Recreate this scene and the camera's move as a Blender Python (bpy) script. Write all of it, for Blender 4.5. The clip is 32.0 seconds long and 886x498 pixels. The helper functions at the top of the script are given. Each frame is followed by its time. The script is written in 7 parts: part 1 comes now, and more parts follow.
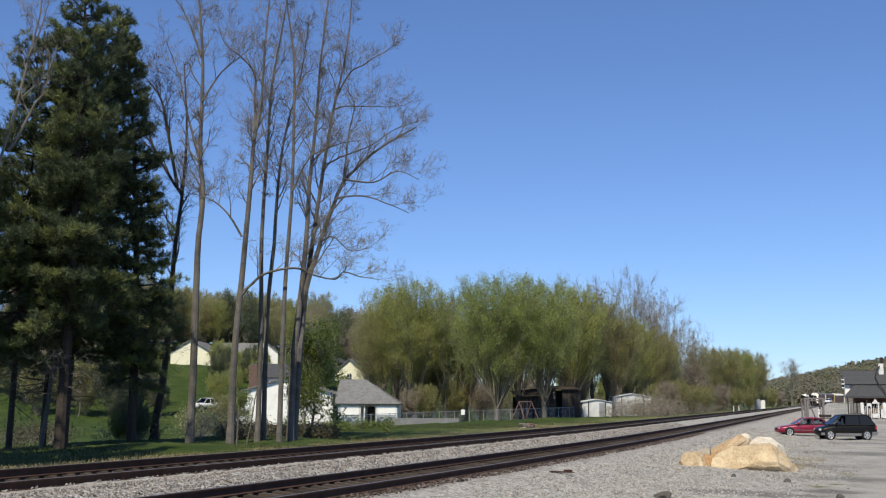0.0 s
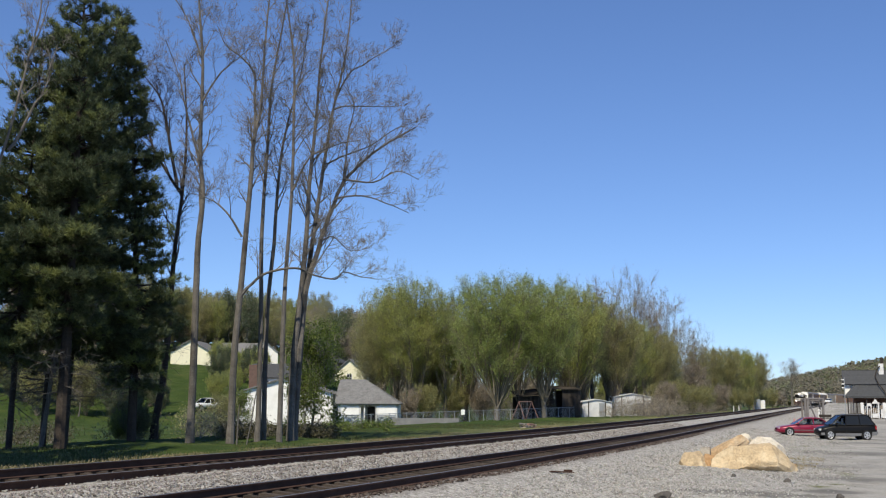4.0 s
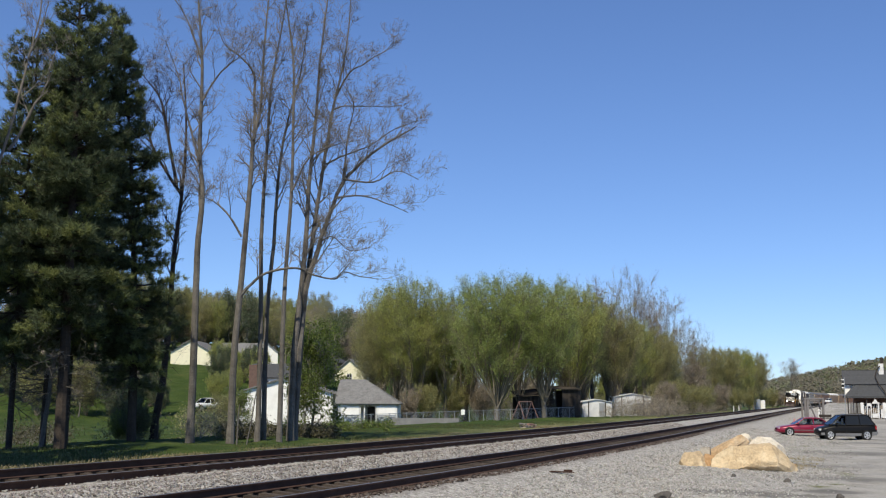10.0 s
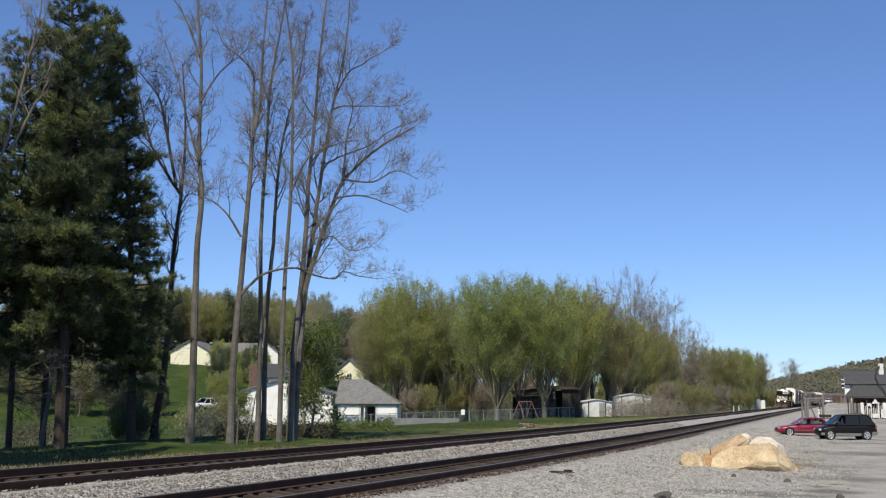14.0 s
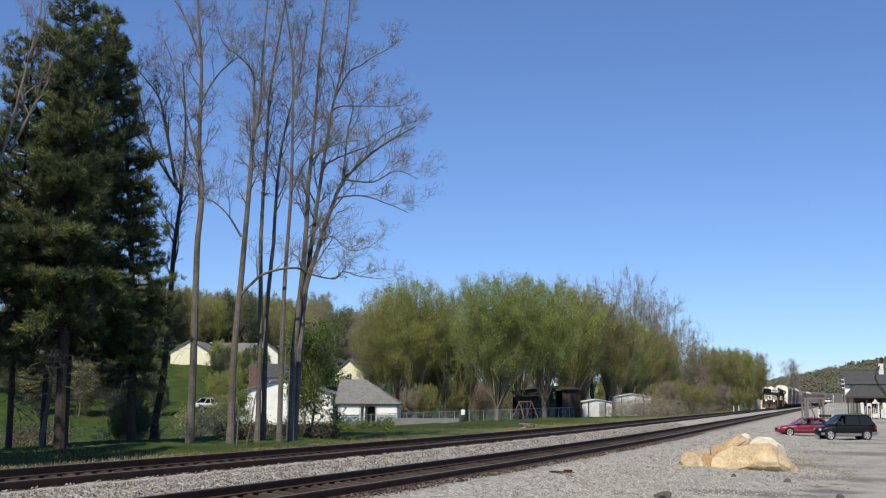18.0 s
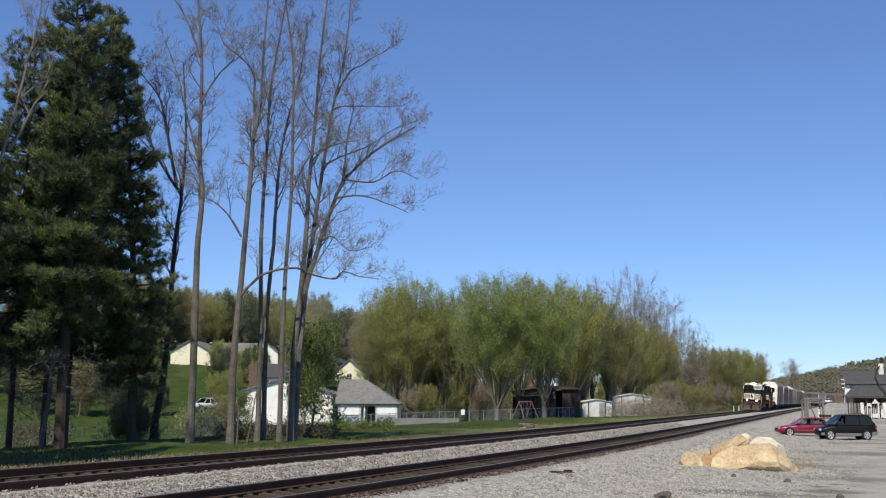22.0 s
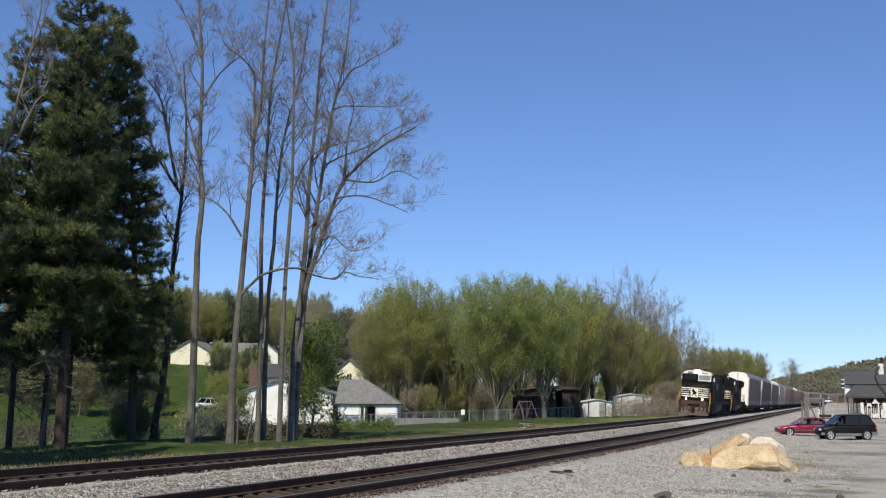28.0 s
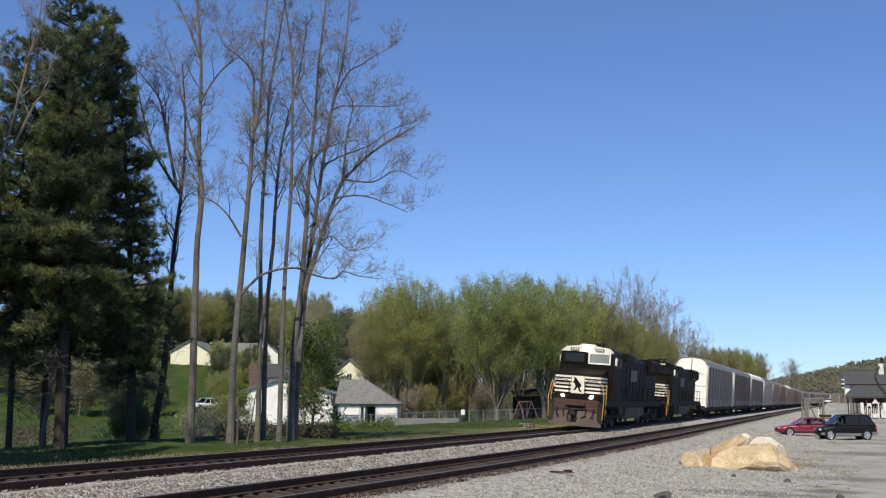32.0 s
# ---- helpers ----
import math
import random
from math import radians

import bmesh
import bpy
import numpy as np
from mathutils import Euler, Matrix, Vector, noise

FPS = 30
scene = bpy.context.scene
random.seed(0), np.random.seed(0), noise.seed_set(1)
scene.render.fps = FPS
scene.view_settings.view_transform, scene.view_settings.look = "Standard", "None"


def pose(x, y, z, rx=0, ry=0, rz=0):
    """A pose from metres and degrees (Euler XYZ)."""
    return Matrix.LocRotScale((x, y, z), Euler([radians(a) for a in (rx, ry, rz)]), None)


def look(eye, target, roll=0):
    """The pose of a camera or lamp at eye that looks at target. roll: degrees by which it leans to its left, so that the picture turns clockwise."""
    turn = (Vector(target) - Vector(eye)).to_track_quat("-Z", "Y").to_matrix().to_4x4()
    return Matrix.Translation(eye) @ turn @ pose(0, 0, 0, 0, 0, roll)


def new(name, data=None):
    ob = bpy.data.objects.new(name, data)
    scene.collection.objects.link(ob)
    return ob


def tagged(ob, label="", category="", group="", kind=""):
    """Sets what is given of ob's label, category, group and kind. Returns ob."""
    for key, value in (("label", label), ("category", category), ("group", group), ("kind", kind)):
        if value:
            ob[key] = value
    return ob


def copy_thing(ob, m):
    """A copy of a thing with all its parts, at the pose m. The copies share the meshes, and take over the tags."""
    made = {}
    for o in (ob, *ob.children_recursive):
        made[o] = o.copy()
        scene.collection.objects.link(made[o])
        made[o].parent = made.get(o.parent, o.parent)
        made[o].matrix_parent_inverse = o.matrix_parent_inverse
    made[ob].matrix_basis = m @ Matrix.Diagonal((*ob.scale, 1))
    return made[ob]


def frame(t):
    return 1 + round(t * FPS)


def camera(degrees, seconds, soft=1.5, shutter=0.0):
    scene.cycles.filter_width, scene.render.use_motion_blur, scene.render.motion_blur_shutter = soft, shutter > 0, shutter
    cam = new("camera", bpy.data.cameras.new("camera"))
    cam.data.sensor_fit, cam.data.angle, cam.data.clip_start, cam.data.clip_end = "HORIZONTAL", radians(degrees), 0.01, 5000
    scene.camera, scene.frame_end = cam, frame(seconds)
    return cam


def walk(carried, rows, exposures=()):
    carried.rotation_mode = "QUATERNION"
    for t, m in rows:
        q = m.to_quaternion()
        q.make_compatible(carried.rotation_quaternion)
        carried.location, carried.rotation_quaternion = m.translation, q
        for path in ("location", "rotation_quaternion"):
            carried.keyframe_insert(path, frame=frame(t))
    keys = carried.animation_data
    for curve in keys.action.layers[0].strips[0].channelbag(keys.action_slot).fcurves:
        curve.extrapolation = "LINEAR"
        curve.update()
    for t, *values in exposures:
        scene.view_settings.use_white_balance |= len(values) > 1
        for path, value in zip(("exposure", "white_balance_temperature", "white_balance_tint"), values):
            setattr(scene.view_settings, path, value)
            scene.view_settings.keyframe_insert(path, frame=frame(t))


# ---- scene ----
# The camera stands still on a tripod beside the line; z = 0 is the railhead of the far track.
cam = camera(45.01, 32.0, 1.2)
EYE = Vector((0, 0, 1.466))
VIEW = look(EYE, EYE + Vector((0, math.cos(0.138), math.sin(0.138))), 0.216)
walk(cam, [(0, VIEW), (32, VIEW)])

# ---- world, sun, exposure ----
SUN_AZ, SUN_EL = radians(197), radians(51)      # clockwise from +y
world = bpy.data.worlds.new("sky")
scene.world = world
world.use_nodes = True
_n = world.node_tree.nodes
_sky = _n.new("ShaderNodeTexSky")
_sky.sky_type = "NISHITA"
_sky.sun_disc = False
_sky.sun_elevation, _sky.sun_rotation = SUN_EL, SUN_AZ
_sky.air_density, _sky.dust_density, _sky.ozone_density, _sky.altitude = 1.0, 0.0, 3.0, 1200
_n["Background"].inputs["Strength"].default_value = 0.133
_tint = _n.new("ShaderNodeMix")
_tint.data_type, _tint.blend_type = "RGBA", "MULTIPLY"
_tint.inputs[0].default_value = 1.0
_tint.inputs[7].default_value = (0.735, 0.92, 1.265, 1)
_soft = _n.new("ShaderNodeGamma")
_soft.inputs["Gamma"].default_value = 0.87
world.node_tree.links.new(_sky.outputs[0], _soft.inputs[0])
world.node_tree.links.new(_soft.outputs[0], _tint.inputs[6])
world.node_tree.links.new(_tint.outputs[2], _n["Background"].inputs[0])
sun = new("sun", bpy.data.lights.new("sun", "SUN"))
sun.data.energy, sun.data.angle, sun.data.color = 5.0, radians(0.5), (1.0, 0.91, 0.71)
SUNWARD = Vector((math.sin(SUN_AZ) * math.cos(SUN_EL), math.cos(SUN_AZ) * math.cos(SUN_EL), math.sin(SUN_EL)))
sun.matrix_world = look(SUNWARD * 50, (0, 0, 0))
scene.view_settings.exposure = 0.0


# ---- the line of the track ----
HEAD0, BEND, SPACING, GRADE, CANT = 0.4333, -0.00129, 4.21, -0.00277, 0.112
NEAR_DROP = -0.30
_S = np.arange(-420.0, 4200.0, 0.5)
_H = HEAD0 + BEND * np.clip(_S, -60, 64) + 0.0011 * np.clip(_S - 435, 0, 260)
_X, _Y = np.cumsum(np.sin(_H)) * 0.5, np.cumsum(np.cos(_H)) * 0.5
_i0 = int(np.searchsorted(_S, 0.0))
_X += -16.2 * math.cos(HEAD0) - _X[_i0]
_Y += 16.2 * math.sin(HEAD0) - _Y[_i0]


def heading(s):
    return np.interp(s, _S, _H)


def level(s):
    """Railhead height of the far track."""
    return GRADE * np.clip(s, -60, 600)


def on_track(s, off=0.0, z=0.0, near=False):
    """A point beside the centre line: off metres to the right of the far (or near) track, z over its railhead."""
    h = heading(s)
    c = CANT / 1.435
    if near:
        zz, o = NEAR_DROP - c * off + z, off + SPACING
    else:
        zz, o = z - c * off, off + c * z
    return Vector((np.interp(s, _S, _X) + o * math.cos(h), np.interp(s, _S, _Y) - o * math.sin(h), level(s) + zz))


NX, NY = math.cos(0.37), -math.sin(0.37)


def to_su(x, y):
    """Along-track and across-track place of a point of the ground."""
    s = x * math.sin(0.37) + y * math.cos(0.37)
    for _ in range(25):
        dx, dy = x - np.interp(s, _S, _X), y - np.interp(s, _S, _Y)
        s = s + dx * math.sin(0.37) + dy * math.cos(0.37)
    dx, dy = x - np.interp(s, _S, _X), y - np.interp(s, _S, _Y)
    return s, dx * NX + dy * NY


def smooth(a, b, v):
    t = np.clip((v - a) / (b - a), 0, 1)
    return t * t * (3 - 2 * t)


PROFILE_U = [-3000, -45, -34, -20, -8, -4.0, -2.6, -1.9, -1.5, 1.5, 1.9, 2.45, 2.7, 5.7, 6.3, 8.0, 13.0, 16, 3000]
PROFILE_Z = [-1.75, -1.7, -1.5, -0.72, -0.66, -0.62, -0.52, -0.28, -0.22, -0.22, -0.30, -0.50, -0.53, -0.56, -0.66, -0.98, -1.22, -1.27, -1.27]


def height(s, u, x, y):
    """Ground height: the track bed, the low lot, the bank, and the hills."""
    z = np.interp(u, PROFILE_U, PROFILE_Z) + level(s) * smooth(80, 40, np.abs(u - 2))
    hill = 0.118 * np.clip(y - 138, 0, 130) * smooth(4, -22, x)
    hill = hill + 0.05 * np.clip(-x - 40, 0, 200) * smooth(70, 130, y) * smooth(4, -22, x)
    z = z + 2.3 * smooth(215, 345, s) * smooth(8, 11, u) * smooth(60, 30, u)
    far = 38 * smooth(235, 480, x - 0.12 * (y - 900)) * smooth(540, 900, y) * smooth(1550, 1200, y)
    return z + hill + far


def ground_z(x, y):
    s, u = to_su(x, y)
    return float(height(s, u, x, y))


# ---- mesh tools ----
class Mesh:
    """Vertices and faces of one part."""

    def __init__(self):
        self.v, self.f = [], []

    def add(self, verts, faces):
        n = len(self.v)
        self.v.extend(verts)
        self.f.extend([tuple(i + n for i in f) for f in faces])

    def box(self, c, size, m=None, taper=1.0, bevel=0.0):
        """An axis-aligned box by its centre, or with chamfered edges."""
        x, y, z = (d / 2 for d in size)
        if bevel:
            bm = bmesh.new()
            bmesh.ops.create_cube(bm, size=1)
            for v in bm.verts:
                v.co = Vector((v.co.x * 2 * x, v.co.y * 2 * y, v.co.z * 2 * z))
                if v.co.z > 0:
                    v.co.x *= taper
                    v.co.y *= taper
            bmesh.ops.bevel(bm, geom=bm.edges[:], offset=bevel, segments=2, affect="EDGES")
            self.bm(bm, Matrix.Translation(c) if m is None else m @ Matrix.Translation(c))
            return self
        p = [(-x, -y, -z), (x, -y, -z), (x, y, -z), (-x, y, -z), (-x * taper, -y * taper, z), (x * taper, -y * taper, z), (x * taper, y * taper, z), (-x * taper, y * taper, z)]
        p = [Vector(q) + Vector(c) for q in p]
        if m is not None:
            p = [m @ q for q in p]
        self.add(p, [(3, 2, 1, 0), (4, 5, 6, 7), (0, 1, 5, 4), (1, 2, 6, 5), (2, 3, 7, 6), (3, 0, 4, 7)])
        return self

    def bm(self, bm, m=None):
        bm.verts.index_update()
        self.add([(m @ v.co if m is not None else v.co.copy()) for v in bm.verts], [[v.index for v in f.verts] for f in bm.faces])
        bm.free()
        return self

    def tube(self, pts, radii, sides=6, cap=True):
        """A round bar along points."""
        pts = [Vector(p) for p in pts]
        n0 = len(self.v)
        axis = (pts[-1] - pts[0]).normalized()
        ref = Vector((0, 0, 1)) if abs(axis.z) < 0.8 else Vector((1, 0, 0))
        for i, p in enumerate(pts):
            d = (pts[min(i + 1, len(pts) - 1)] - pts[max(i - 1, 0)]).normalized()
            a = d.cross(ref).normalized()
            b = d.cross(a)
            r = radii[i] if isinstance(radii, (list, tuple)) else radii
            for k in range(sides):
                t = 2 * math.pi * k / sides
                self.v.append(p + a * (r * math.cos(t)) + b * (r * math.sin(t)))
        for i in range(len(pts) - 1):
            for k in range(sides):
                a0, a1 = n0 + i * sides + k, n0 + i * sides + (k + 1) % sides
                self.f.append((a0, a1, a1 + sides, a0 + sides))
        if cap:
            self.f.append(tuple(n0 + k for k in range(sides))[::-1])
            self.f.append(tuple(n0 + (len(pts) - 1) * sides + k for k in range(sides)))
        return self

    def disc(self, c, axis, r, width, sides=20):
        """A solid wheel or drum round an axis."""
        a = Vector(axis).normalized() * (width / 2)
        return self.tube([Vector(c) - a, Vector(c) + a], r, sides)

    def prism(self, outline, y0, y1, m=None):
        """An outline of (x, z) pulled along y."""
        n = len(outline)
        p = [Vector((x, y0, z)) for x, z in outline] + [Vector((x, y1, z)) for x, z in outline]
        if m is not None:
            p = [m @ q for q in p]
        self.add(p, [tuple(range(n)), tuple(range(2 * n - 1, n - 1, -1))] + [(i + n, (i + 1) % n + n, (i + 1) % n, i) for i in range(n)])
        return self

    def data(self, name, mat, soft=False):
        me = bpy.data.meshes.new(name)
        me.from_pydata([tuple(v) for v in self.v], [], self.f)
        if mat is not None:
            me.materials.append(mat)
        if soft:
            me.shade_smooth()
        me.update()
        return me


def part(name, mesh, mat, parent=None, label="", soft=False, at=None):
    """One mesh object, under a thing or a part."""
    ob = new(name, mesh.data(name, mat, soft) if isinstance(mesh, Mesh) else mesh)
    if parent is not None:
        ob.parent = parent
    if at is not None:
        ob.matrix_basis = at
    if label:
        ob["label"] = label
    return ob


def thing(name, m, label, category, group="", kind=""):
    """An empty at the base of a thing."""
    ob = new(name)
    ob.matrix_basis = m
    ob.empty_display_size = 0.3
    return tagged(ob, label, category, group, kind)


# ---- materials ----
def mat(name, color, rough=0.8, metal=0.0, noise_scale=4.0, vary=0.25, bump=0.1, fine=40.0, spec=0.5, stain=None, stain_amt=0.0, stain_scale=1.0, per_object=0.0, bump_dist=0.02, coat=0.0, space="Object"):
    """A painted or natural surface: base colour varied at two scales, with stains and fine relief."""
    m = bpy.data.materials.new(name)
    m.use_nodes = True
    nt = m.node_tree
    N, L = nt.nodes, nt.links
    b = N["Principled BSDF"]
    tc = N.new("ShaderNodeTexCoord")
    n1 = N.new("ShaderNodeTexNoise")
    n1.inputs["Scale"].default_value, n1.inputs["Detail"].default_value = noise_scale, 5
    n2 = N.new("ShaderNodeTexNoise")
    n2.inputs["Scale"].default_value, n2.inputs["Detail"].default_value = fine, 3
    for n in (n1, n2):
        L.new(tc.outputs[space], n.inputs["Vector"])
    add = N.new("ShaderNodeMath")
    add.operation = "ADD"
    L.new(n1.outputs["Fac"], add.inputs[0])
    L.new(n2.outputs["Fac"], add.inputs[1])
    rng = N.new("ShaderNodeMapRange")
    rng.inputs[1].default_value, rng.inputs[2].default_value = 0.65, 1.35
    rng.inputs[3].default_value, rng.inputs[4].default_value = 1 - vary, 1 + vary
    L.new(add.outputs[0], rng.inputs[0])
    hsv = N.new("ShaderNodeHueSaturation")
    hsv.inputs["Color"].default_value = (*color, 1)
    val = rng.outputs[0]
    if per_object:
        oi = N.new("ShaderNodeObjectInfo")
        r2 = N.new("ShaderNodeMapRange")
        r2.inputs[3].default_value, r2.inputs[4].default_value = 1 - per_object, 1 + per_object
        L.new(oi.outputs["Random"], r2.inputs[0])
        mul = N.new("ShaderNodeMath")
        mul.operation = "MULTIPLY"
        L.new(val, mul.inputs[0])
        L.new(r2.outputs[0], mul.inputs[1])
        val = mul.outputs[0]
    L.new(val, hsv.inputs["Value"])
    col = hsv.outputs[0]
    if stain:
        n3 = N.new("ShaderNodeTexNoise")
        n3.inputs["Scale"].default_value, n3.inputs["Detail"].default_value = stain_scale, 6
        L.new(tc.outputs[space], n3.inputs["Vector"])
        r3 = N.new("ShaderNodeMapRange")
        r3.inputs[1].default_value, r3.inputs[2].default_value = 0.5, 0.72
        r3.inputs[4].default_value = stain_amt
        L.new(n3.outputs["Fac"], r3.inputs[0])
        mix = N.new("ShaderNodeMix")
        mix.data_type = "RGBA"
        L.new(r3.outputs[0], mix.inputs[0])
        L.new(col, mix.inputs[6])
        mix.inputs[7].default_value = (*stain, 1)
        col = mix.outputs[2]
    L.new(col, b.inputs["Base Color"])
    b.inputs["Roughness"].default_value, b.inputs["Metallic"].default_value = rough, metal
    b.inputs["Specular IOR Level"].default_value = spec
    b.inputs["Coat Weight"].default_value = coat
    if bump:
        bp = N.new("ShaderNodeBump")
        bp.inputs["Strength"].default_value, bp.inputs["Distance"].default_value = bump, bump_dist
        L.new(n2.outputs["Fac"], bp.inputs["Height"])
        L.new(bp.outputs[0], b.inputs["Normal"])
    return m


def leaf_mat(name, color, vary=0.5, through_amt=0.35):
    """Thin foliage that lets some light through, each leaf a little different."""
    m = bpy.data.materials.new(name)
    m.use_nodes = True
    N, L = m.node_tree.nodes, m.node_tree.links
    b = N["Principled BSDF"]
    g = N.new("ShaderNodeNewGeometry")
    r = N.new("ShaderNodeMapRange")
    r.inputs[3].default_value, r.inputs[4].default_value = 1 - vary, 1 + vary
    L.new(g.outputs["Random Per Island"], r.inputs[0])
    h = N.new("ShaderNodeHueSaturation")
    h.inputs["Color"].default_value = (*color, 1)
    L.new(r.outputs[0], h.inputs["Value"])
    L.new(h.outputs[0], b.inputs["Base Color"])
    b.inputs["Roughness"].default_value = 0.65
    b.inputs["Specular IOR Level"].default_value = 0.25
    t = N.new("ShaderNodeBsdfTranslucent")
    L.new(h.outputs[0], t.inputs["Color"])
    mix = N.new("ShaderNodeMixShader")
    mix.inputs[0].default_value = through_amt
    L.new(b.outputs[0], mix.inputs[1])
    L.new(t.outputs[0], mix.inputs[2])
    L.new(mix.outputs[0], N["Material Output"].inputs["Surface"])
    return m


def glow(name, color, power):
    m = bpy.data.materials.new(name)
    m.use_nodes = True
    b = m.node_tree.nodes["Principled BSDF"]
    b.inputs["Base Color"].default_value = (*color, 1)
    b.inputs["Emission Color"].default_value = (*color, 1)
    b.inputs["Emission Strength"].default_value = power
    return m


def glass_mat(name, color=(0.016, 0.018, 0.02), rough=0.08):
    return mat(name, color, rough, 0.0, 2, 0.1, 0.0, 20, 0.28)


M_STEEL = mat("rail_head_steel", (0.24, 0.225, 0.21), 0.5, 0.8, 3, 0.15, 0.05, 60)
M_RUST = mat("rusty_rail_steel", (0.075, 0.042, 0.03), 0.9, 0.1, 3, 0.3, 0.3, 40, 0.2)
M_TIE = mat("creosoted_tie_wood", (0.06, 0.047, 0.038), 0.95, 0, 3, 0.35, 0.6, 30, 0.2, (0.13, 0.11, 0.095), 0.5, 2.0, per_object=0.35)
M_BARK = mat("grey_brown_bark", (0.135, 0.124, 0.112), 0.95, 0, 3, 0.4, 0.9, 14, 0.15, (0.06, 0.052, 0.045), 0.75, 0.9)
M_BARK_DARK = mat("dark_bark", (0.055, 0.045, 0.038), 0.95, 0, 3, 0.35, 0.7, 14, 0.15)
M_TWIG = mat("brown_grey_twigs", (0.185, 0.168, 0.15), 0.95, 0, 2, 0.3, 0, 14, 0.15)
M_WOODS = mat("pale_grey_branches", (0.26, 0.235, 0.19), 0.95, 0, 1, 0.3, 0, 8, 0.15)
M_NEEDLE = leaf_mat("dark_pine_needles", (0.088, 0.112, 0.058), 0.55, 0.22)
# lighter copy of the needle colour, for tufts that read as sunlit
M_NEEDLE_LIT = leaf_mat("olive_pine_needles", (0.175, 0.2, 0.072), 0.4, 0.24)
M_LEAF = leaf_mat("fresh_spring_leaves", (0.41, 0.44, 0.145), 0.4, 0.66)
M_LEAF_BRIGHT = leaf_mat("bright_spring_leaves", (0.37, 0.43, 0.145), 0.4, 0.66)
M_BRANCH = mat("grey_brown_branches", (0.19, 0.162, 0.12), 0.95, 0, 1, 0.3, 0, 8, 0.15)
M_LEAF_GREEN = leaf_mat("deep_green_leaves", (0.17, 0.215, 0.055), 0.5, 0.5)
# the haze of distance is mixed into these two ridge colours
M_HAZED_GREEN = leaf_mat("far_budding_leaves", (0.27, 0.285, 0.175), 0.15, 0.6)
M_HAZED_BROWN = leaf_mat("far_bare_twigs", (0.31, 0.285, 0.22), 0.15, 0.6)
M_LEAF_BROWN = leaf_mat("budding_brown_twigs", (0.37, 0.315, 0.245), 0.4, 0.5)
M_LEAF_OLIVE = leaf_mat("olive_leaves", (0.37, 0.36, 0.16), 0.4, 0.62)
M_BLACK = mat("black_locomotive_paint", (0.0092, 0.0078, 0.0066), 0.6, 0, 1.5, 0.3, 0.05, 20, 0.08, (0.018, 0.016, 0.014), 0.35, 0.7)
M_UNDER = mat("grimy_underframe", (0.026, 0.022, 0.019), 0.9, 0, 2, 0.3, 0.3, 20, 0.2, (0.07, 0.055, 0.045), 0.6, 1.0)
M_WHITE = mat("white_paint", (0.78, 0.77, 0.73), 0.5, 0, 2, 0.06, 0.03, 20)
M_TANK = mat("dusty_fuel_tank", (0.075, 0.07, 0.065), 0.8, 0, 1.5, 0.3, 0.2, 15, 0.3, (0.15, 0.13, 0.11), 0.5, 0.9)
M_STRIPE = mat("aged_cream_white_paint", (0.78, 0.72, 0.61), 0.5, 0, 2, 0.1, 0.03, 20, 0.5, (0.45, 0.38, 0.28), 0.4, 1.5)
M_YELLOW = mat("safety_yellow_rail", (0.47, 0.26, 0.05), 0.6, 0, 2, 0.15, 0.03, 20)
M_GLASS = glass_mat("dark_window_glass")
M_PILOT = mat("rust_red_pilot", (0.085, 0.046, 0.04), 0.85, 0, 2, 0.3, 0.2, 20, 0.2, (0.06, 0.045, 0.04), 0.6, 1.2)
M_WHEEL = mat("wheel_steel", (0.12, 0.1, 0.09), 0.6, 0.5, 3, 0.3, 0.2, 30)
M_LAMP = glow("lit_headlight", (1.0, 0.9, 0.82), 24.0)
# pale grey pane: the glare on the glass is put into its colour
M_PANE_GLARE = mat("sunlit_windscreen", (0.24, 0.25, 0.255), 0.25, 0, 1.5, 0.2, 0, 10)


# ---- ground ----
def spaced(stops):
    """Coordinates from (end, step) pairs."""
    out = [stops[0]]
    for end, step in stops[1:]:
        n = max(1, round((end - out[-1]) / step))
        a = out[-1]
        out.extend(a + (end - a) * (k + 1) / n for k in range(n))
    return np.array(out)


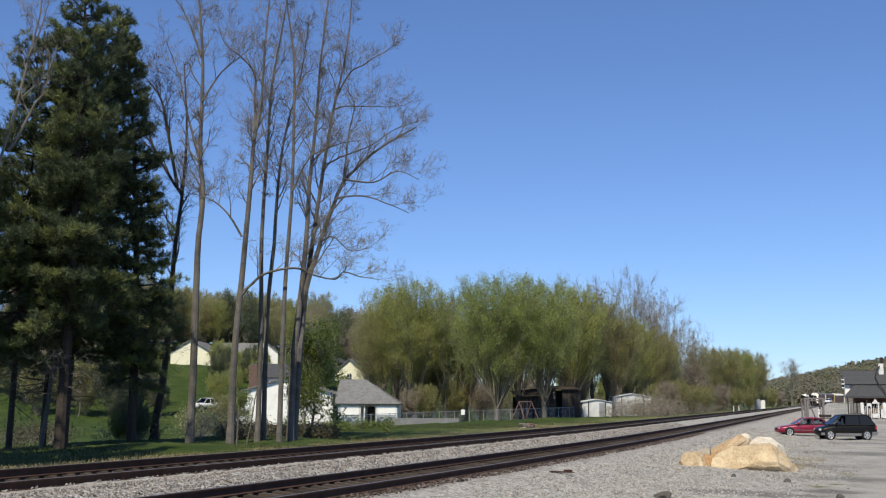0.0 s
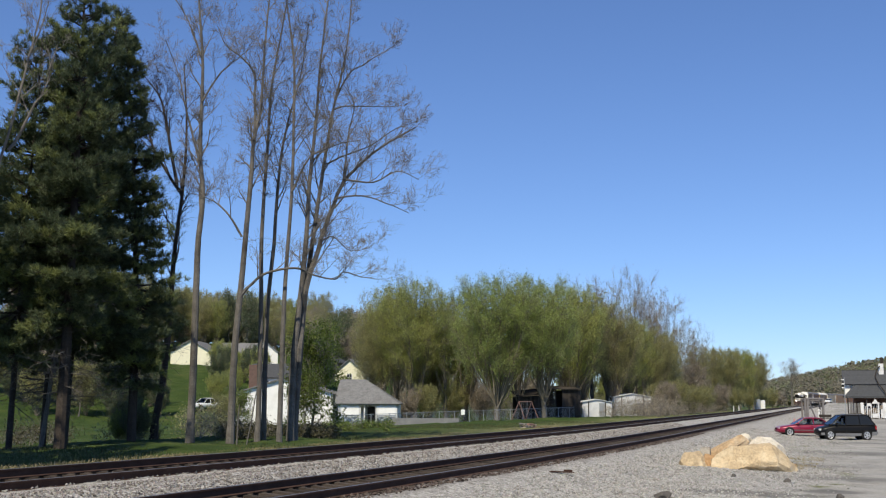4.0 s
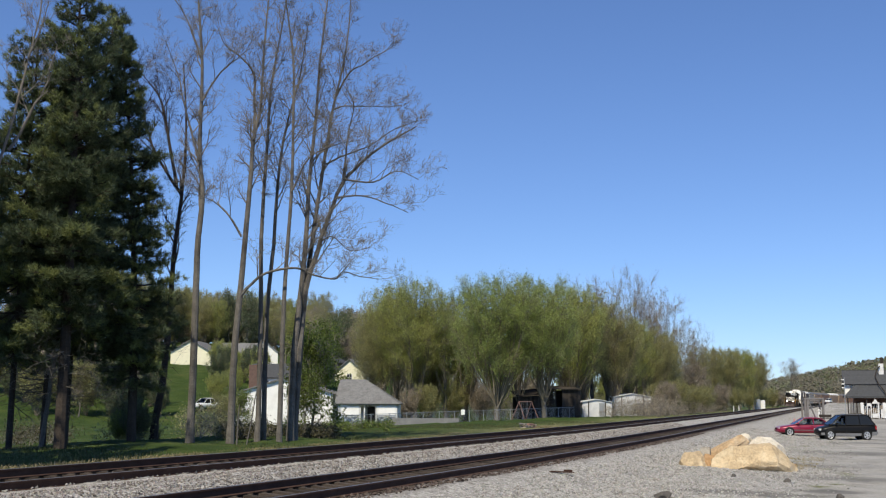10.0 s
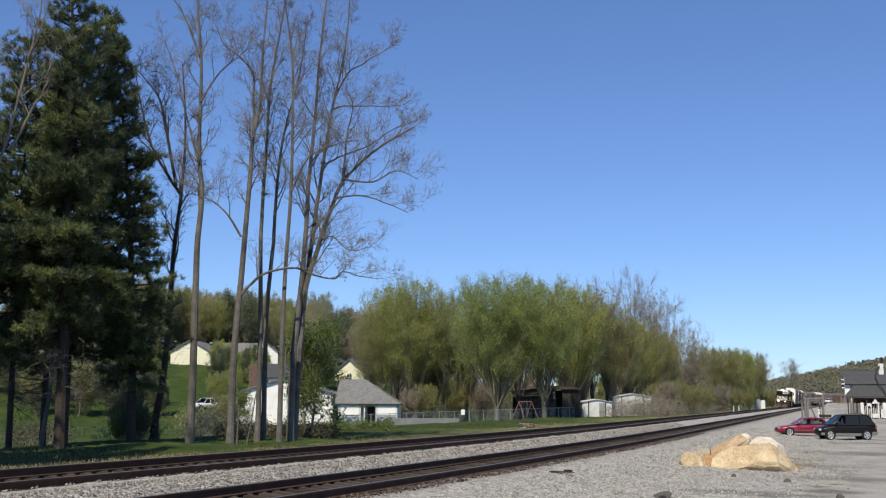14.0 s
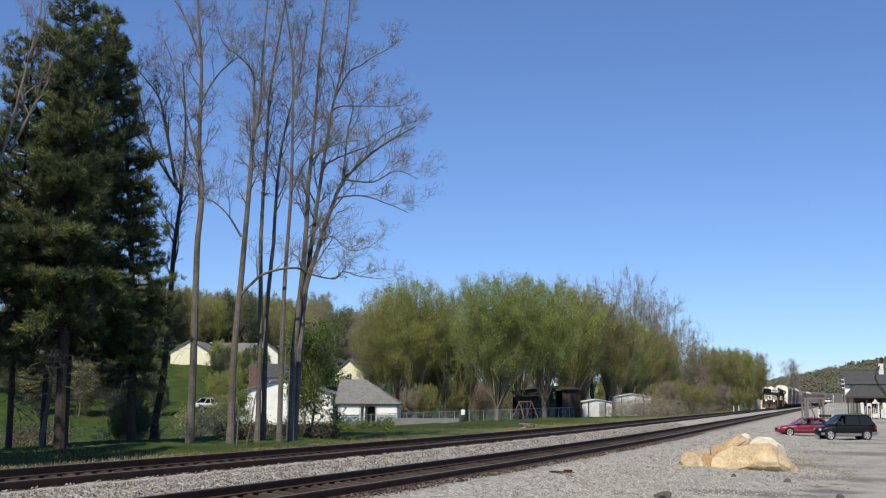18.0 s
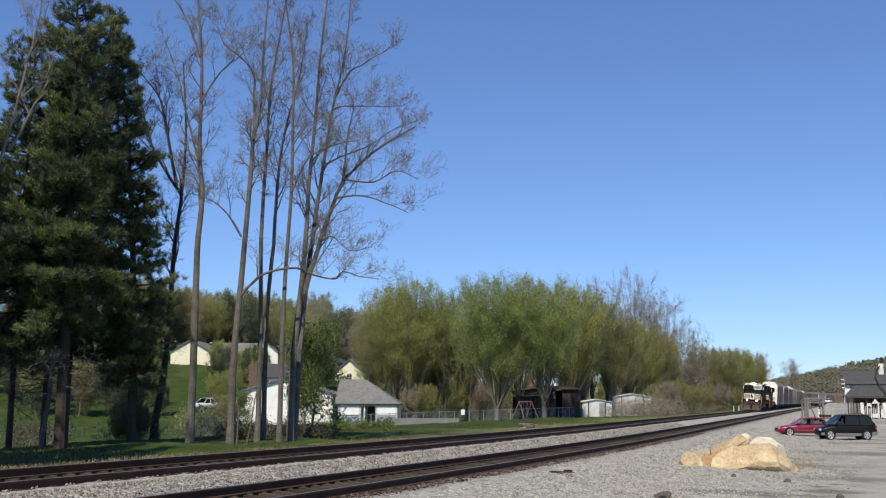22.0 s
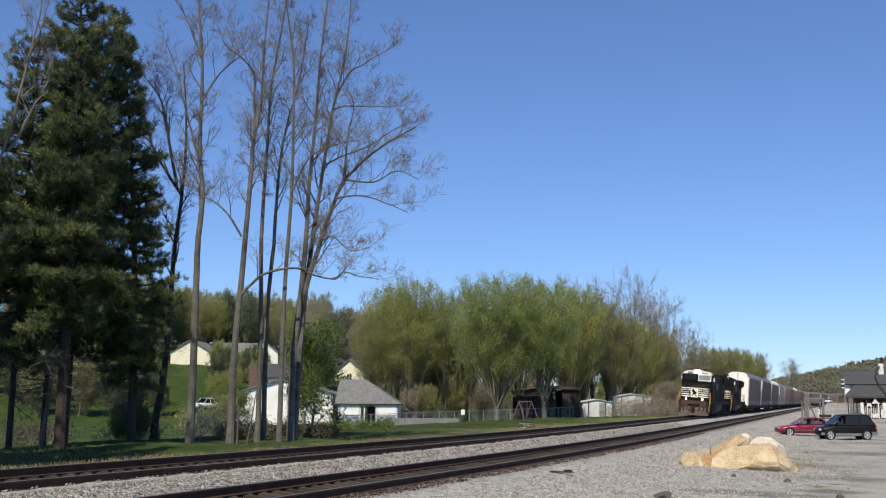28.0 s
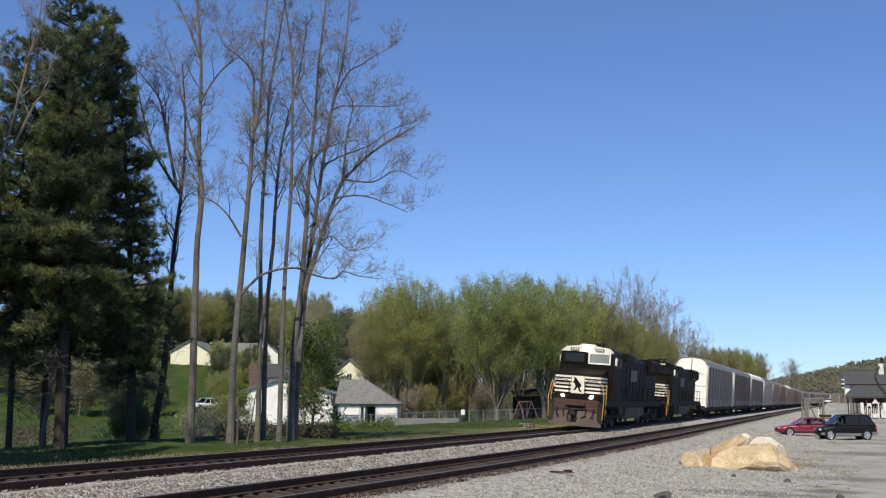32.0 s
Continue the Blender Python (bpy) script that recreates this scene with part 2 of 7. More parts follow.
def build_ground():
    S = spaced([-400, (-60, 60), (0, 6), (14, 1), (75, 0.4), (130, 0.9), (260, 2.5), (700, 8), (1600, 45), (4100, 250)])
    U = spaced([-2800, (-600, 200), (-150, 22), (-60, 5), (-24, 2), (-4, 0.6), (-2.6, 0.2), (7, 0.16), (15, 0.25), (40, 1.0), (90, 4), (300, 22), (900, 60), (2800, 250)])
    sx, sy = np.interp(S, _S, _X), np.interp(S, _S, _Y)
    SS, UU = np.meshgrid(S, U, indexing="ij")
    X, Y = sx[:, None] + UU * NX, sy[:, None] + UU * NY
    Z = height(SS, UU, X, Y)
    rng = np.random.RandomState(4)
    rough = np.where((UU > -2.8) & (UU < 16), 0.022, 0.0)
    rough = np.where(UU < -2.8, 0.05, rough)
    rough = np.where(np.abs(UU) > 60, 0.15, rough)
    Z = Z + rng.normal(0, 1, Z.shape) * rough * 0.6
    wave = np.sin(X * 0.21 + 1.3) * np.cos(Y * 0.17) + 0.6 * np.sin(X * 0.55 + Y * 0.43)
    Z = Z + wave * np.where(UU < -6, 0.10, np.where(UU > 14, 0.03, 0.0))
    nu = len(U)
    V = np.stack([X, Y, Z], -1).reshape(-1, 3)
    i, j = np.meshgrid(np.arange(len(S) - 1), np.arange(nu - 1), indexing="ij")
    a = (i * nu + j).ravel()
    F = np.stack([a, a + 1, a + nu + 1, a + nu], -1)[:, ::-1]
    me = bpy.data.meshes.new("ground")
    me.from_pydata(V.tolist(), [], F.tolist())
    stone = smooth(-3.3, -2.6, UU) * smooth(15.0, 10.5, UU + 1.2 * np.sin(SS * 0.13) + 0.6 * np.sin(SS * 0.41))
    lot = smooth(10.5, 14.5, UU + 1.2 * np.sin(SS * 0.13) + 0.6 * np.sin(SS * 0.41)) * smooth(120, 90, UU) * smooth(420, 330, SS)
    oil = np.maximum(np.exp(-((UU) / 0.9) ** 2) * 0.75, np.exp(-((UU - SPACING - 0.05) / 1.45) ** 2))
    verge = np.maximum(smooth(-16, -7, UU) * smooth(20, 60, SS + 1.5 * UU), smooth(-7.5, -4, UU))
    dirt = np.zeros_like(X)
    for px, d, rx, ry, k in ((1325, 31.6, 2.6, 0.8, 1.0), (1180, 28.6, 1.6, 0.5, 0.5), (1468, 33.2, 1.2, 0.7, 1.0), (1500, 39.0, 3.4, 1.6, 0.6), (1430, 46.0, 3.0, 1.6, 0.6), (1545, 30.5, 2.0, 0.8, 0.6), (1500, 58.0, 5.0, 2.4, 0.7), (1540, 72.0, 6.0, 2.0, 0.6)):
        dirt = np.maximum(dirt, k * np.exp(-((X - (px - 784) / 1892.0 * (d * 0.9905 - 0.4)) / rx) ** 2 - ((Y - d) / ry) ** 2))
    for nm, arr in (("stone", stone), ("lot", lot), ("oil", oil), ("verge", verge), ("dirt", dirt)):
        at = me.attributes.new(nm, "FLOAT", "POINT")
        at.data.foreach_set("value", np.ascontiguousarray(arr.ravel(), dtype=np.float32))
    me.materials.append(ground_mat())
    me.shade_smooth()
    return tagged(new("ground", me), "grass bank, grey ballast and gravel lot along the railway", "ground", kind="structure")


def ground_mat():
    m = bpy.data.materials.new("ground_cover")
    m.use_nodes = True
    N, L = m.node_tree.nodes, m.node_tree.links
    b = N["Principled BSDF"]
    tc = N.new("ShaderNodeTexCoord")

    def noise_tex(scale, detail=4, rough=0.55):
        n = N.new("ShaderNodeTexNoise")
        n.inputs["Scale"].default_value, n.inputs["Detail"].default_value, n.inputs["Roughness"].default_value = scale, detail, rough
        L.new(tc.outputs["Object"], n.inputs["Vector"])
        return n.outputs["Fac"]

    def ramp(fac, stops):
        r = N.new("ShaderNodeValToRGB")
        while len(r.color_ramp.elements) < len(stops):
            r.color_ramp.elements.new(0.5)
        for e, (p, c) in zip(r.color_ramp.elements, stops):
            e.position, e.color = p, (*c, 1)
        L.new(fac, r.inputs[0])
        return r.outputs[0]

    def mixc(fac, a, c):
        x = N.new("ShaderNodeMix")
        x.data_type = "RGBA"
        L.new(fac, x.inputs[0])
        L.new(a, x.inputs[6])
        L.new(c, x.inputs[7])
        return x.outputs[2]

    def attr(name):
        a = N.new("ShaderNodeAttribute")
        a.attribute_name = name
        return a.outputs["Fac"]

    def math_node(op, a, c):
        x = N.new("ShaderNodeMath")
        x.operation = op
        for k, q in enumerate((a, c)):
            if isinstance(q, (int, float)):
                x.inputs[k].default_value = q
            else:
                L.new(q, x.inputs[k])
        return x.outputs[0]

    grass = ramp(noise_tex(0.35, 6), [(0.3, (0.03, 0.053, 0.011)), (0.5, (0.046, 0.076, 0.016)), (0.68, (0.075, 0.095, 0.028)), (0.85, (0.15, 0.135, 0.07))])
    blades = ramp(noise_tex(9, 5, 0.7), [(0.25, (0.4, 0.4, 0.4)), (0.75, (1.35, 1.35, 1.2))])
    gm = N.new("ShaderNodeMix")
    gm.data_type, gm.blend_type = "RGBA", "MULTIPLY"
    gm.inputs[0].default_value = 1.0
    L.new(grass, gm.inputs[6])
    L.new(blades, gm.inputs[7])
    vor = N.new("ShaderNodeTexVoronoi")
    vor.inputs["Scale"].default_value = 15
    L.new(tc.outputs["Object"], vor.inputs["Vector"])
    sep = N.new("ShaderNodeSeparateColor")
    L.new(vor.outputs["Color"], sep.inputs[0])
    stones = ramp(sep.outputs[0], [(0.0, (0.2, 0.188, 0.17)), (0.5, (0.335, 0.318, 0.29)), (1.0, (0.49, 0.468, 0.435))])
    dirt = ramp(noise_tex(0.5, 5), [(0.35, (0.35, 0.335, 0.305)), (0.52, (0.3, 0.285, 0.255)), (0.66, (0.18, 0.168, 0.145)), (0.8, (0.1, 0.11, 0.065))])
    oil_c = ramp(noise_tex(6, 4), [(0.3, (0.05, 0.038, 0.03)), (0.8, (0.13, 0.1, 0.085))])
    br = math_node("SUBTRACT", noise_tex(0.9, 5), 0.5)
    lotf = N.new("ShaderNodeMapRange")
    L.new(math_node("ADD", attr("lot"), math_node("MULTIPLY", br, 1.6)), lotf.inputs[0])
    lotf.inputs[1].default_value, lotf.inputs[2].default_value = 0.35, 0.65
    stonef = N.new("ShaderNodeMapRange")
    L.new(math_node("ADD", attr("stone"), math_node("MULTIPLY", br, 0.8)), stonef.inputs[0])
    stonef.inputs[1].default_value, stonef.inputs[2].default_value = 0.4, 0.6
    oilf = N.new("ShaderNodeMapRange")
    L.new(math_node("ADD", attr("oil"), math_node("MULTIPLY", math_node("SUBTRACT", noise_tex(2.5, 5), 0.5), 0.9)), oilf.inputs[0])
    oilf.inputs[1].default_value, oilf.inputs[2].default_value = 0.25, 0.75
    oilf.inputs[4].default_value = 0.85
    dry = ramp(noise_tex(0.8, 6), [(0.3, (0.085, 0.11, 0.035)), (0.55, (0.15, 0.155, 0.065)), (0.75, (0.26, 0.225, 0.125))])
    vf = math_node("MULTIPLY", attr("verge"), noise_tex(1.7, 4))
    grassy = mixc(math_node("MULTIPLY", vf, 2.3), gm.outputs[2], dry)
    col = mixc(stonef.outputs[0], grassy, stones)
    lotmix = N.new("ShaderNodeMix")
    lotmix.data_type = "RGBA"
    lotmix.inputs[0].default_value = 0.22
    packed = ramp(noise_tex(0.16, 4, 0.6), [(0.4, (0.36, 0.35, 0.33)), (0.5, (0.25, 0.24, 0.225)), (0.6, (0.13, 0.125, 0.118))])
    pf = N.new("ShaderNodeMapRange")
    L.new(noise_tex(0.3, 5, 0.6), pf.inputs[0])
    pf.inputs[1].default_value, pf.inputs[2].default_value = 0.42, 0.6
    dirt = mixc(pf.outputs[0], dirt, packed)
    L.new(dirt, lotmix.inputs[6])
    L.new(stones, lotmix.inputs[7])
    col = mixc(lotf.outputs[0], col, lotmix.outputs[2])
    col = mixc(oilf.outputs[0], col, oil_c)
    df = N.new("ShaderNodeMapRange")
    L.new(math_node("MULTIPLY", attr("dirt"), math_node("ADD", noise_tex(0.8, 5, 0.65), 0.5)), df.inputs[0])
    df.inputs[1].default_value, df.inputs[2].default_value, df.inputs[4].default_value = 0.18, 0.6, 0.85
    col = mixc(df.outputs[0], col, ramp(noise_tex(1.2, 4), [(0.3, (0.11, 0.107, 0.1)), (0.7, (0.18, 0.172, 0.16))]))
    L.new(col, b.inputs["Base Color"])
    b.inputs["Roughness"].default_value = 0.95
    b.inputs["Specular IOR Level"].default_value = 0.15
    bp = N.new("ShaderNodeBump")
    bp.inputs["Strength"].default_value, bp.inputs["Distance"].default_value = 0.9, 0.04
    calm = math_node("SUBTRACT", 1.0, math_node("MULTIPLY", lotf.outputs[0], 0.7))
    L.new(math_node("MULTIPLY", vor.outputs["Distance"], calm), bp.inputs["Height"])
    L.new(bp.outputs[0], b.inputs["Normal"])
    return m


build_ground()


# ---- track ----
RAIL = [(-0.07, -0.18), (0.07, -0.18), (0.07, -0.165), (0.012, -0.145), (0.012, -0.045), (0.037, -0.035), (0.037, -0.004), (0.03, 0.0), (-0.03, 0.0), (-0.037, -0.004), (-0.037, -0.035), (-0.012, -0.045), (-0.012, -0.145), (-0.07, -0.165)]


def sweep(outline, stations, off, near):
    """An outline of (across, up) swept along the track."""
    m = Mesh()
    n = len(outline)
    for s in stations:
        m.v.extend(on_track(s, off + a, z, near) for a, z in outline)
    for i in range(len(stations) - 1):
        for k in range(n):
            m.f.append((i * n + k, (i + 1) * n + k, (i + 1) * n + (k + 1) % n, i * n + (k + 1) % n))
    return m


def build_track(near):
    track = tagged(new("railway_track"), "rusty steel rails on dark ties in grey ballast", "track", "parallel tracks", "structure")
    st = np.concatenate([np.arange(-40, 200, 2.0), np.arange(200, 1000, 8.0)])
    for side in (-1, 1):
        r = part("rail", sweep(RAIL, st, side * 0.7175, near), M_RUST, track)
        head = [(-0.033, 0.0005), (-0.028, 0.0025), (0.028, 0.0025), (0.033, 0.0005)]
        part("running_surface", sweep(head, st, side * 0.7175, near), M_STEEL, r, "bright worn steel running band")
    return track


TRACKS = [build_track(False), build_track(True)]


# ---- the train ----
FRONT_END, SPEED = 57.4, 12.85


def vehicle_pose(s_mid, half):
    """Pose on the far track of a vehicle that runs towards smaller s; its y axis points forwards."""
    a, b = on_track(s_mid - half), on_track(s_mid + half)
    fwd = (a - b).normalized()
    h = heading(s_mid)
    side = Vector((-math.cos(h), math.sin(h), CANT / 1.435))
    up = side.cross(fwd).normalized()
    side = fwd.cross(up).normalized()
    m = Matrix((side, fwd, up)).transposed().to_4x4()
    m.translation = (a + b) / 2
    return m


def wheelset(r=0.5, gauge=1.435):
    m = Mesh()
    for sx in (-1, 1):
        m.disc((sx * (gauge / 2 + 0.05), 0, 0), (1, 0, 0), r, 0.12, 20)
        m.disc((sx * (gauge / 2 - 0.02), 0, 0), (1, 0, 0), r + 0.025, 0.03, 20)
        for k in range(5):
            t = 2 * math.pi * k / 5
            m.box((sx * (gauge / 2 + 0.115), 0.3 * math.cos(t), 0.3 * math.sin(t)), (0.02, 0.1, 0.1))
    m.disc((0, 0, 0), (1, 0, 0), 0.09, 2.1, 10)
    return m


WHEELSET = {0.5: wheelset(0.5).data("wheelset", M_WHEEL), 0.42: wheelset(0.42).data("wheelset", M_WHEEL)}
SPINNING = []


def truck(parent, y, axles, r, frame_len):
    """A bogie with its side frames, springs and wheelsets."""
    m = Mesh()
    for sx in (-1, 1):
        x = sx * 1.03
        m.box((x, y, r + 0.17), (0.16, frame_len, 0.2), bevel=0.03)
        m.box((x, y, r - 0.1), (0.14, frame_len * 0.34, 0.22), bevel=0.03)
        for ay in axles:
            m.box((x, y + ay, r), (0.22, 0.32, 0.36), bevel=0.03)
        for k in range(len(axles) - 1):
            mid = y + (axles[k] + axles[k + 1]) / 2
            for dy in (-0.14, 0, 0.14):
                m.disc((x, mid + dy, r + 0.02), (0, 0, 1), 0.06, 0.3, 8)
    m.box((0, y, r + 0.12), (2.0, 0.5, 0.28))
    t = part("truck", m, M_UNDER, parent)
    for ay in axles:
        w = part("wheelset", WHEELSET[r], None, t, at=pose(0, y + ay, r))
        SPINNING.append((w, r))
    return t


def handrail(m, pts, r=0.022):
    for a, b in zip(pts, pts[1:]):
        m.tube([a, b], r, 5)


def locomotive(label, emd=False):
    """A six-axle freight diesel with a wide nose, its length along y."""
    half = 10.9
    loco = thing("locomotive", Matrix(), label, "locomotive", "train vehicles")
    # deck and sills
    m = Mesh()
    m.box((0, -0.2, 1.48), (2.95, 20.6, 0.22), bevel=0.02)
    for sx in (-1, 1):
        m.box((sx * 1.40, -0.2, 1.32), (0.08, 19.6, 0.16))
    part("deck", m, M_BLACK, loco)
    m = Mesh()
    m.box((0, -0.1, 0.92), (2.75, 6.6, 0.86), taper=1.0, bevel=0.16)
    m.box((0, 3.9, 1.0), (2.5, 0.9, 0.5), bevel=0.05)
    part("fuel_tank", m, M_TANK, loco)
    for ty in (6.3, -6.6):
        truck(loco, ty, (-2.0, 0.0, 2.0), 0.5, 5.4)
    # long hood
    m = Mesh()
    m.prism([(-0.95, 1.59), (0.95, 1.59), (0.95, 4.05), (0.75, 4.3), (-0.75, 4.3), (-0.95, 4.05)], -10.4, 5.7)
    for k in range(9):
        y = 4.6 - k * 1.25
        for sx in (-1, 1):
            m.box((sx * 0.965, y, 2.75), (0.05, 1.05, 1.9))
    hood = part("long_hood", m, M_BLACK, loco)
    m = Mesh()
    wing = 1.3 if not emd else 1.25
    m.prism([(-0.95, 3.35), (0.95, 3.35), (wing, 3.6), (wing, 4.2), (wing - 0.2, 4.38), (-wing + 0.2, 4.38), (-wing, 4.2), (-wing, 3.6)], -10.35, -6.6)
    rad = part("radiator_housing", m, M_BLACK, loco)
    for sx in (-1, 1):
        for k in range(7):
            part("grille", Mesh().box((sx * (wing + 0.01), -10.0 + k * 0.52, 3.93), (0.03, 0.4, 0.62)), M_UNDER, rad, "dark radiator grille")
    for k in range(3):
        part("roof_fan", Mesh().disc((0, 3.6 - k * 2.4, 4.36), (0, 0, 1), 0.55, 0.16, 16), M_UNDER, hood)
    part("exhaust_stack", Mesh().box((0, -1.8, 4.42), (0.7, 1.1, 0.3), bevel=0.04), M_UNDER, hood)
    m = Mesh()
    m.box((0, 1.0, 4.2), (2.3, 2.6, 0.45), bevel=0.08)
    part("inverter_box", m, M_BLACK, hood)
    # cab and nose
    m = Mesh()
    m.prism([(-1.55, 1.59), (1.55, 1.59), (1.55, 3.6), (1.5, 4.25), (1.15, 4.46), (-1.15, 4.46), (-1.5, 4.25), (-1.55, 3.6)], 5.7, 8.35)
    cab = part("cab", m, M_BLACK, loco)
    m = Mesh()
    m.prism([(-1.51, 4.22), (1.51, 4.22), (1.2, 4.5), (0.5, 4.58), (-0.5, 4.58), (-1.2, 4.5)], 7.9, 8.38)
    m.box((0, 8.2, 4.55), (0.9, 0.5, 0.26), bevel=0.04)
    part("cab_brow", m, M_BLACK if emd else M_STRIPE, cab, "" if emd else "white cab brow with number boards")
    m = Mesh()
    m.prism([(-1.15, 4.45), (1.15, 4.45), (0.5, 4.56), (-0.5, 4.56)], 5.6, 7.9)
    part("cab_roof", m, M_BLACK, cab)
    for sx in (-1, 1):
        m = Mesh()
        m.box((sx * 0.72, 8.375, 3.9), (1.12, 0.03, 0.5), bevel=0.012)
        # one lead pane takes the pale colour that stands for glare
        w = part("windscreen", m, M_PANE_GLARE if sx < 0 and not emd else M_GLASS, cab, "windscreen pane")
        m = Mesh()
        for a in (-1, 1):
            m.box((sx * 0.72, 8.37, 3.9 + a * 0.29), (1.28, 0.05, 0.09))
            m.box((sx * 0.72 + a * 0.6, 8.37, 3.9), (0.08, 0.05, 0.58))
        part("window_frame", m, M_WHITE if sx < 0 and not emd else M_BLACK, w)
        m = Mesh()
        m.box((sx * 1.535, 7.35, 3.72), (0.05, 0.85, 0.6), bevel=0.012)
        m.box((sx * 1.535, 6.35, 3.72), (0.05, 0.75, 0.6), bevel=0.012)
        part("side_window", m, M_GLASS, cab)
        m = Mesh()
        m.box((sx * 1.6, 7.95, 3.78), (0.1, 0.16, 0.42), bevel=0.015)
        part("mirror", m, M_WHITE, cab, "white framed wind deflector")
        m = Mesh()
        m.box((sx * 1.0, -1.2, 3.15), (0.03, 2.3, 0.72))
        part("number_panel", m, mat_cached("faded_grey_number"), cab, "faded grey number bar")
    m = Mesh()
    m.prism([(8.35, 1.59), (10.25, 1.59), (10.25, 2.85), (10.1, 3.0), (8.35, 3.3)], -1.27, 1.27, Matrix(((0, 1, 0, 0), (1, 0, 0, 0), (0, 0, 1, 0), (0, 0, 0, 1))))
    nose = part("nose", m, M_BLACK, loco)
    for k in range(5):
        z = 2.8 - k * 0.205
        for sx in (-1, 1):
            m = Mesh()
            m.box((sx * 0.82, 10.262, z - (0.0 if k else 0.02)), (0.88, 0.02, 0.105))
            part("white_stripe", m, M_STRIPE, nose, "white painted stripe")
            part("white_stripe", Mesh().box((sx * 1.282, 9.42, z - (0.0 if k else 0.02)), (0.02, 1.62, 0.105)), M_STRIPE, nose, "white painted stripe")
    m = Mesh()
    m.box((0, 10.264, 2.36), (0.72, 0.024, 0.96), bevel=0.008)
    em = part("nose_panel", m, M_STRIPE, nose, "white panel behind a dark emblem")
    m = Mesh()
    bm = bmesh.new()
    pts = [(-0.27, -0.42), (-0.12, -0.2), (-0.22, 0.0), (-0.05, 0.16), (0.1, 0.36), (0.24, 0.42), (0.2, 0.24), (0.3, 0.1), (0.16, 0.06), (0.12, -0.12), (0.26, -0.34), (0.12, -0.3), (0.0, -0.12), (-0.1, -0.36)]
    vs = [bm.verts.new((x, 10.282, 2.36 + z)) for x, z in pts]
    bm.faces.new(vs)
    r = bmesh.ops.extrude_face_region(bm, geom=bm.faces[:])
    for v in r["geom"]:
        if isinstance(v, bmesh.types.BMVert):
            v.co.y -= 0.015
    m.bm(bm)
    part("emblem", m, M_BLACK, em, "plain black emblem shape")
    # pilot, plow, steps, lights
    m = Mesh()
    m.box((0, 10.2, 1.2), (2.6, 0.5, 0.72), bevel=0.05)
    m.box((0, 10.55, 1.35), (1.1, 0.3, 0.3), bevel=0.04)
    pilot = part("pilot", m, M_PILOT, loco)
    m = Mesh()
    p = [Vector(q) for q in ((-1.5, 10.3, 0.95), (0, 10.75, 0.95), (1.5, 10.3, 0.95), (-1.45, 10.5, 0.14), (0, 11.05, 0.14), (1.45, 10.5, 0.14))]
    q = [v + Vector((0, -0.06, 0)) for v in p]
    m.add(p + q, [(0, 3, 4, 1), (1, 4, 5, 2), (6, 7, 10, 9), (7, 8, 11, 10), (0, 1, 7, 6), (1, 2, 8, 7), (3, 9, 10, 4), (4, 10, 11, 5), (0, 6, 9, 3), (2, 5, 11, 8)])
    part("snowplow", m, mat_cached("plow_grey"), pilot, "scuffed grey plow blade")
    m = Mesh()
    m.box((0, 10.95, 0.85), (0.32, 0.7, 0.3), bevel=0.05)
    m.tube([(0.3, 10.7, 1.0), (0.35, 11.0, 0.6), (0.1, 11.05, 0.5), (-0.2, 10.95, 0.7)], 0.035, 6)
    m.tube([(-0.6, 10.5, 1.1), (-0.62, 10.75, 0.7), (-0.4, 10.8, 0.6)], 0.03, 6)
    part("coupler", m, M_UNDER, pilot)
    for sx in (-1, 1):
        for k, hx in enumerate((0.6, 1.0)):
            part("air_hose", Mesh().tube([(sx * hx, 10.4, 1.15), (sx * (hx + 0.02), 10.68, 1.0), (sx * hx, 10.72, 0.72 + 0.05 * k), (sx * (hx - 0.1), 10.6, 0.55 + 0.05 * k)], 0.028, 6), M_UNDER, pilot)
        part("front_rail", Mesh().tube([(sx * 0.45, 10.35, 1.6), (sx * 0.45, 10.42, 2.5), (sx * 0.6, 10.42, 2.6), (sx * 1.2, 10.42, 2.6)], 0.022, 6), M_BLACK, loco)
    part("cut_lever", Mesh().tube([(-1.2, 10.62, 1.15), (-0.3, 10.68, 1.05), (0.3, 10.68, 1.05), (1.2, 10.62, 1.15)], 0.02, 5), M_TANK, pilot)
    for sx in (-1, 1):
        for yy in (10.2, -10.4):
            for k in range(4):
                part("step", Mesh().box((sx * 1.36, yy, 0.4 + k * 0.3), (0.3, 0.55, 0.04)), M_UNDER, pilot)
            part("step_plate", Mesh().box((sx * 1.36, yy - 0.29, 0.9), (0.3, 0.03, 1.1)), M_UNDER, pilot)
            part("step_plate", Mesh().box((sx * 1.36, yy + 0.29, 0.9), (0.3, 0.03, 1.1)), M_UNDER, pilot)
        m = Mesh()
        handrail(m, [(sx * 1.5, 10.52, 0.55), (sx * 1.55, 10.52, 1.7), (sx * 1.42, 10.45, 2.4), (sx * 1.2, 10.4, 2.55)], 0.026)
        handrail(m, [(sx * 1.5, 9.95, 0.55), (sx * 1.55, 9.95, 1.7), (sx * 1.5, 9.7, 2.45)], 0.026)
        part("handrail", m, M_YELLOW, loco, "yellow step handrail")
        m = Mesh()
        top = [(sx * 1.42, 5.3 - k * 1.95, 2.5) for k in range(9)]
        handrail(m, top)
        for x, y, z in top:
            m.tube([(x, y, 1.58), (x, y, z)], 0.022, 5)
        part("walkway_rail", m, M_BLACK, loco)
        m = Mesh()
        m.disc((sx * 0.8, 10.3, 1.72), (0, 1, 0), 0.085, 0.14, 14)
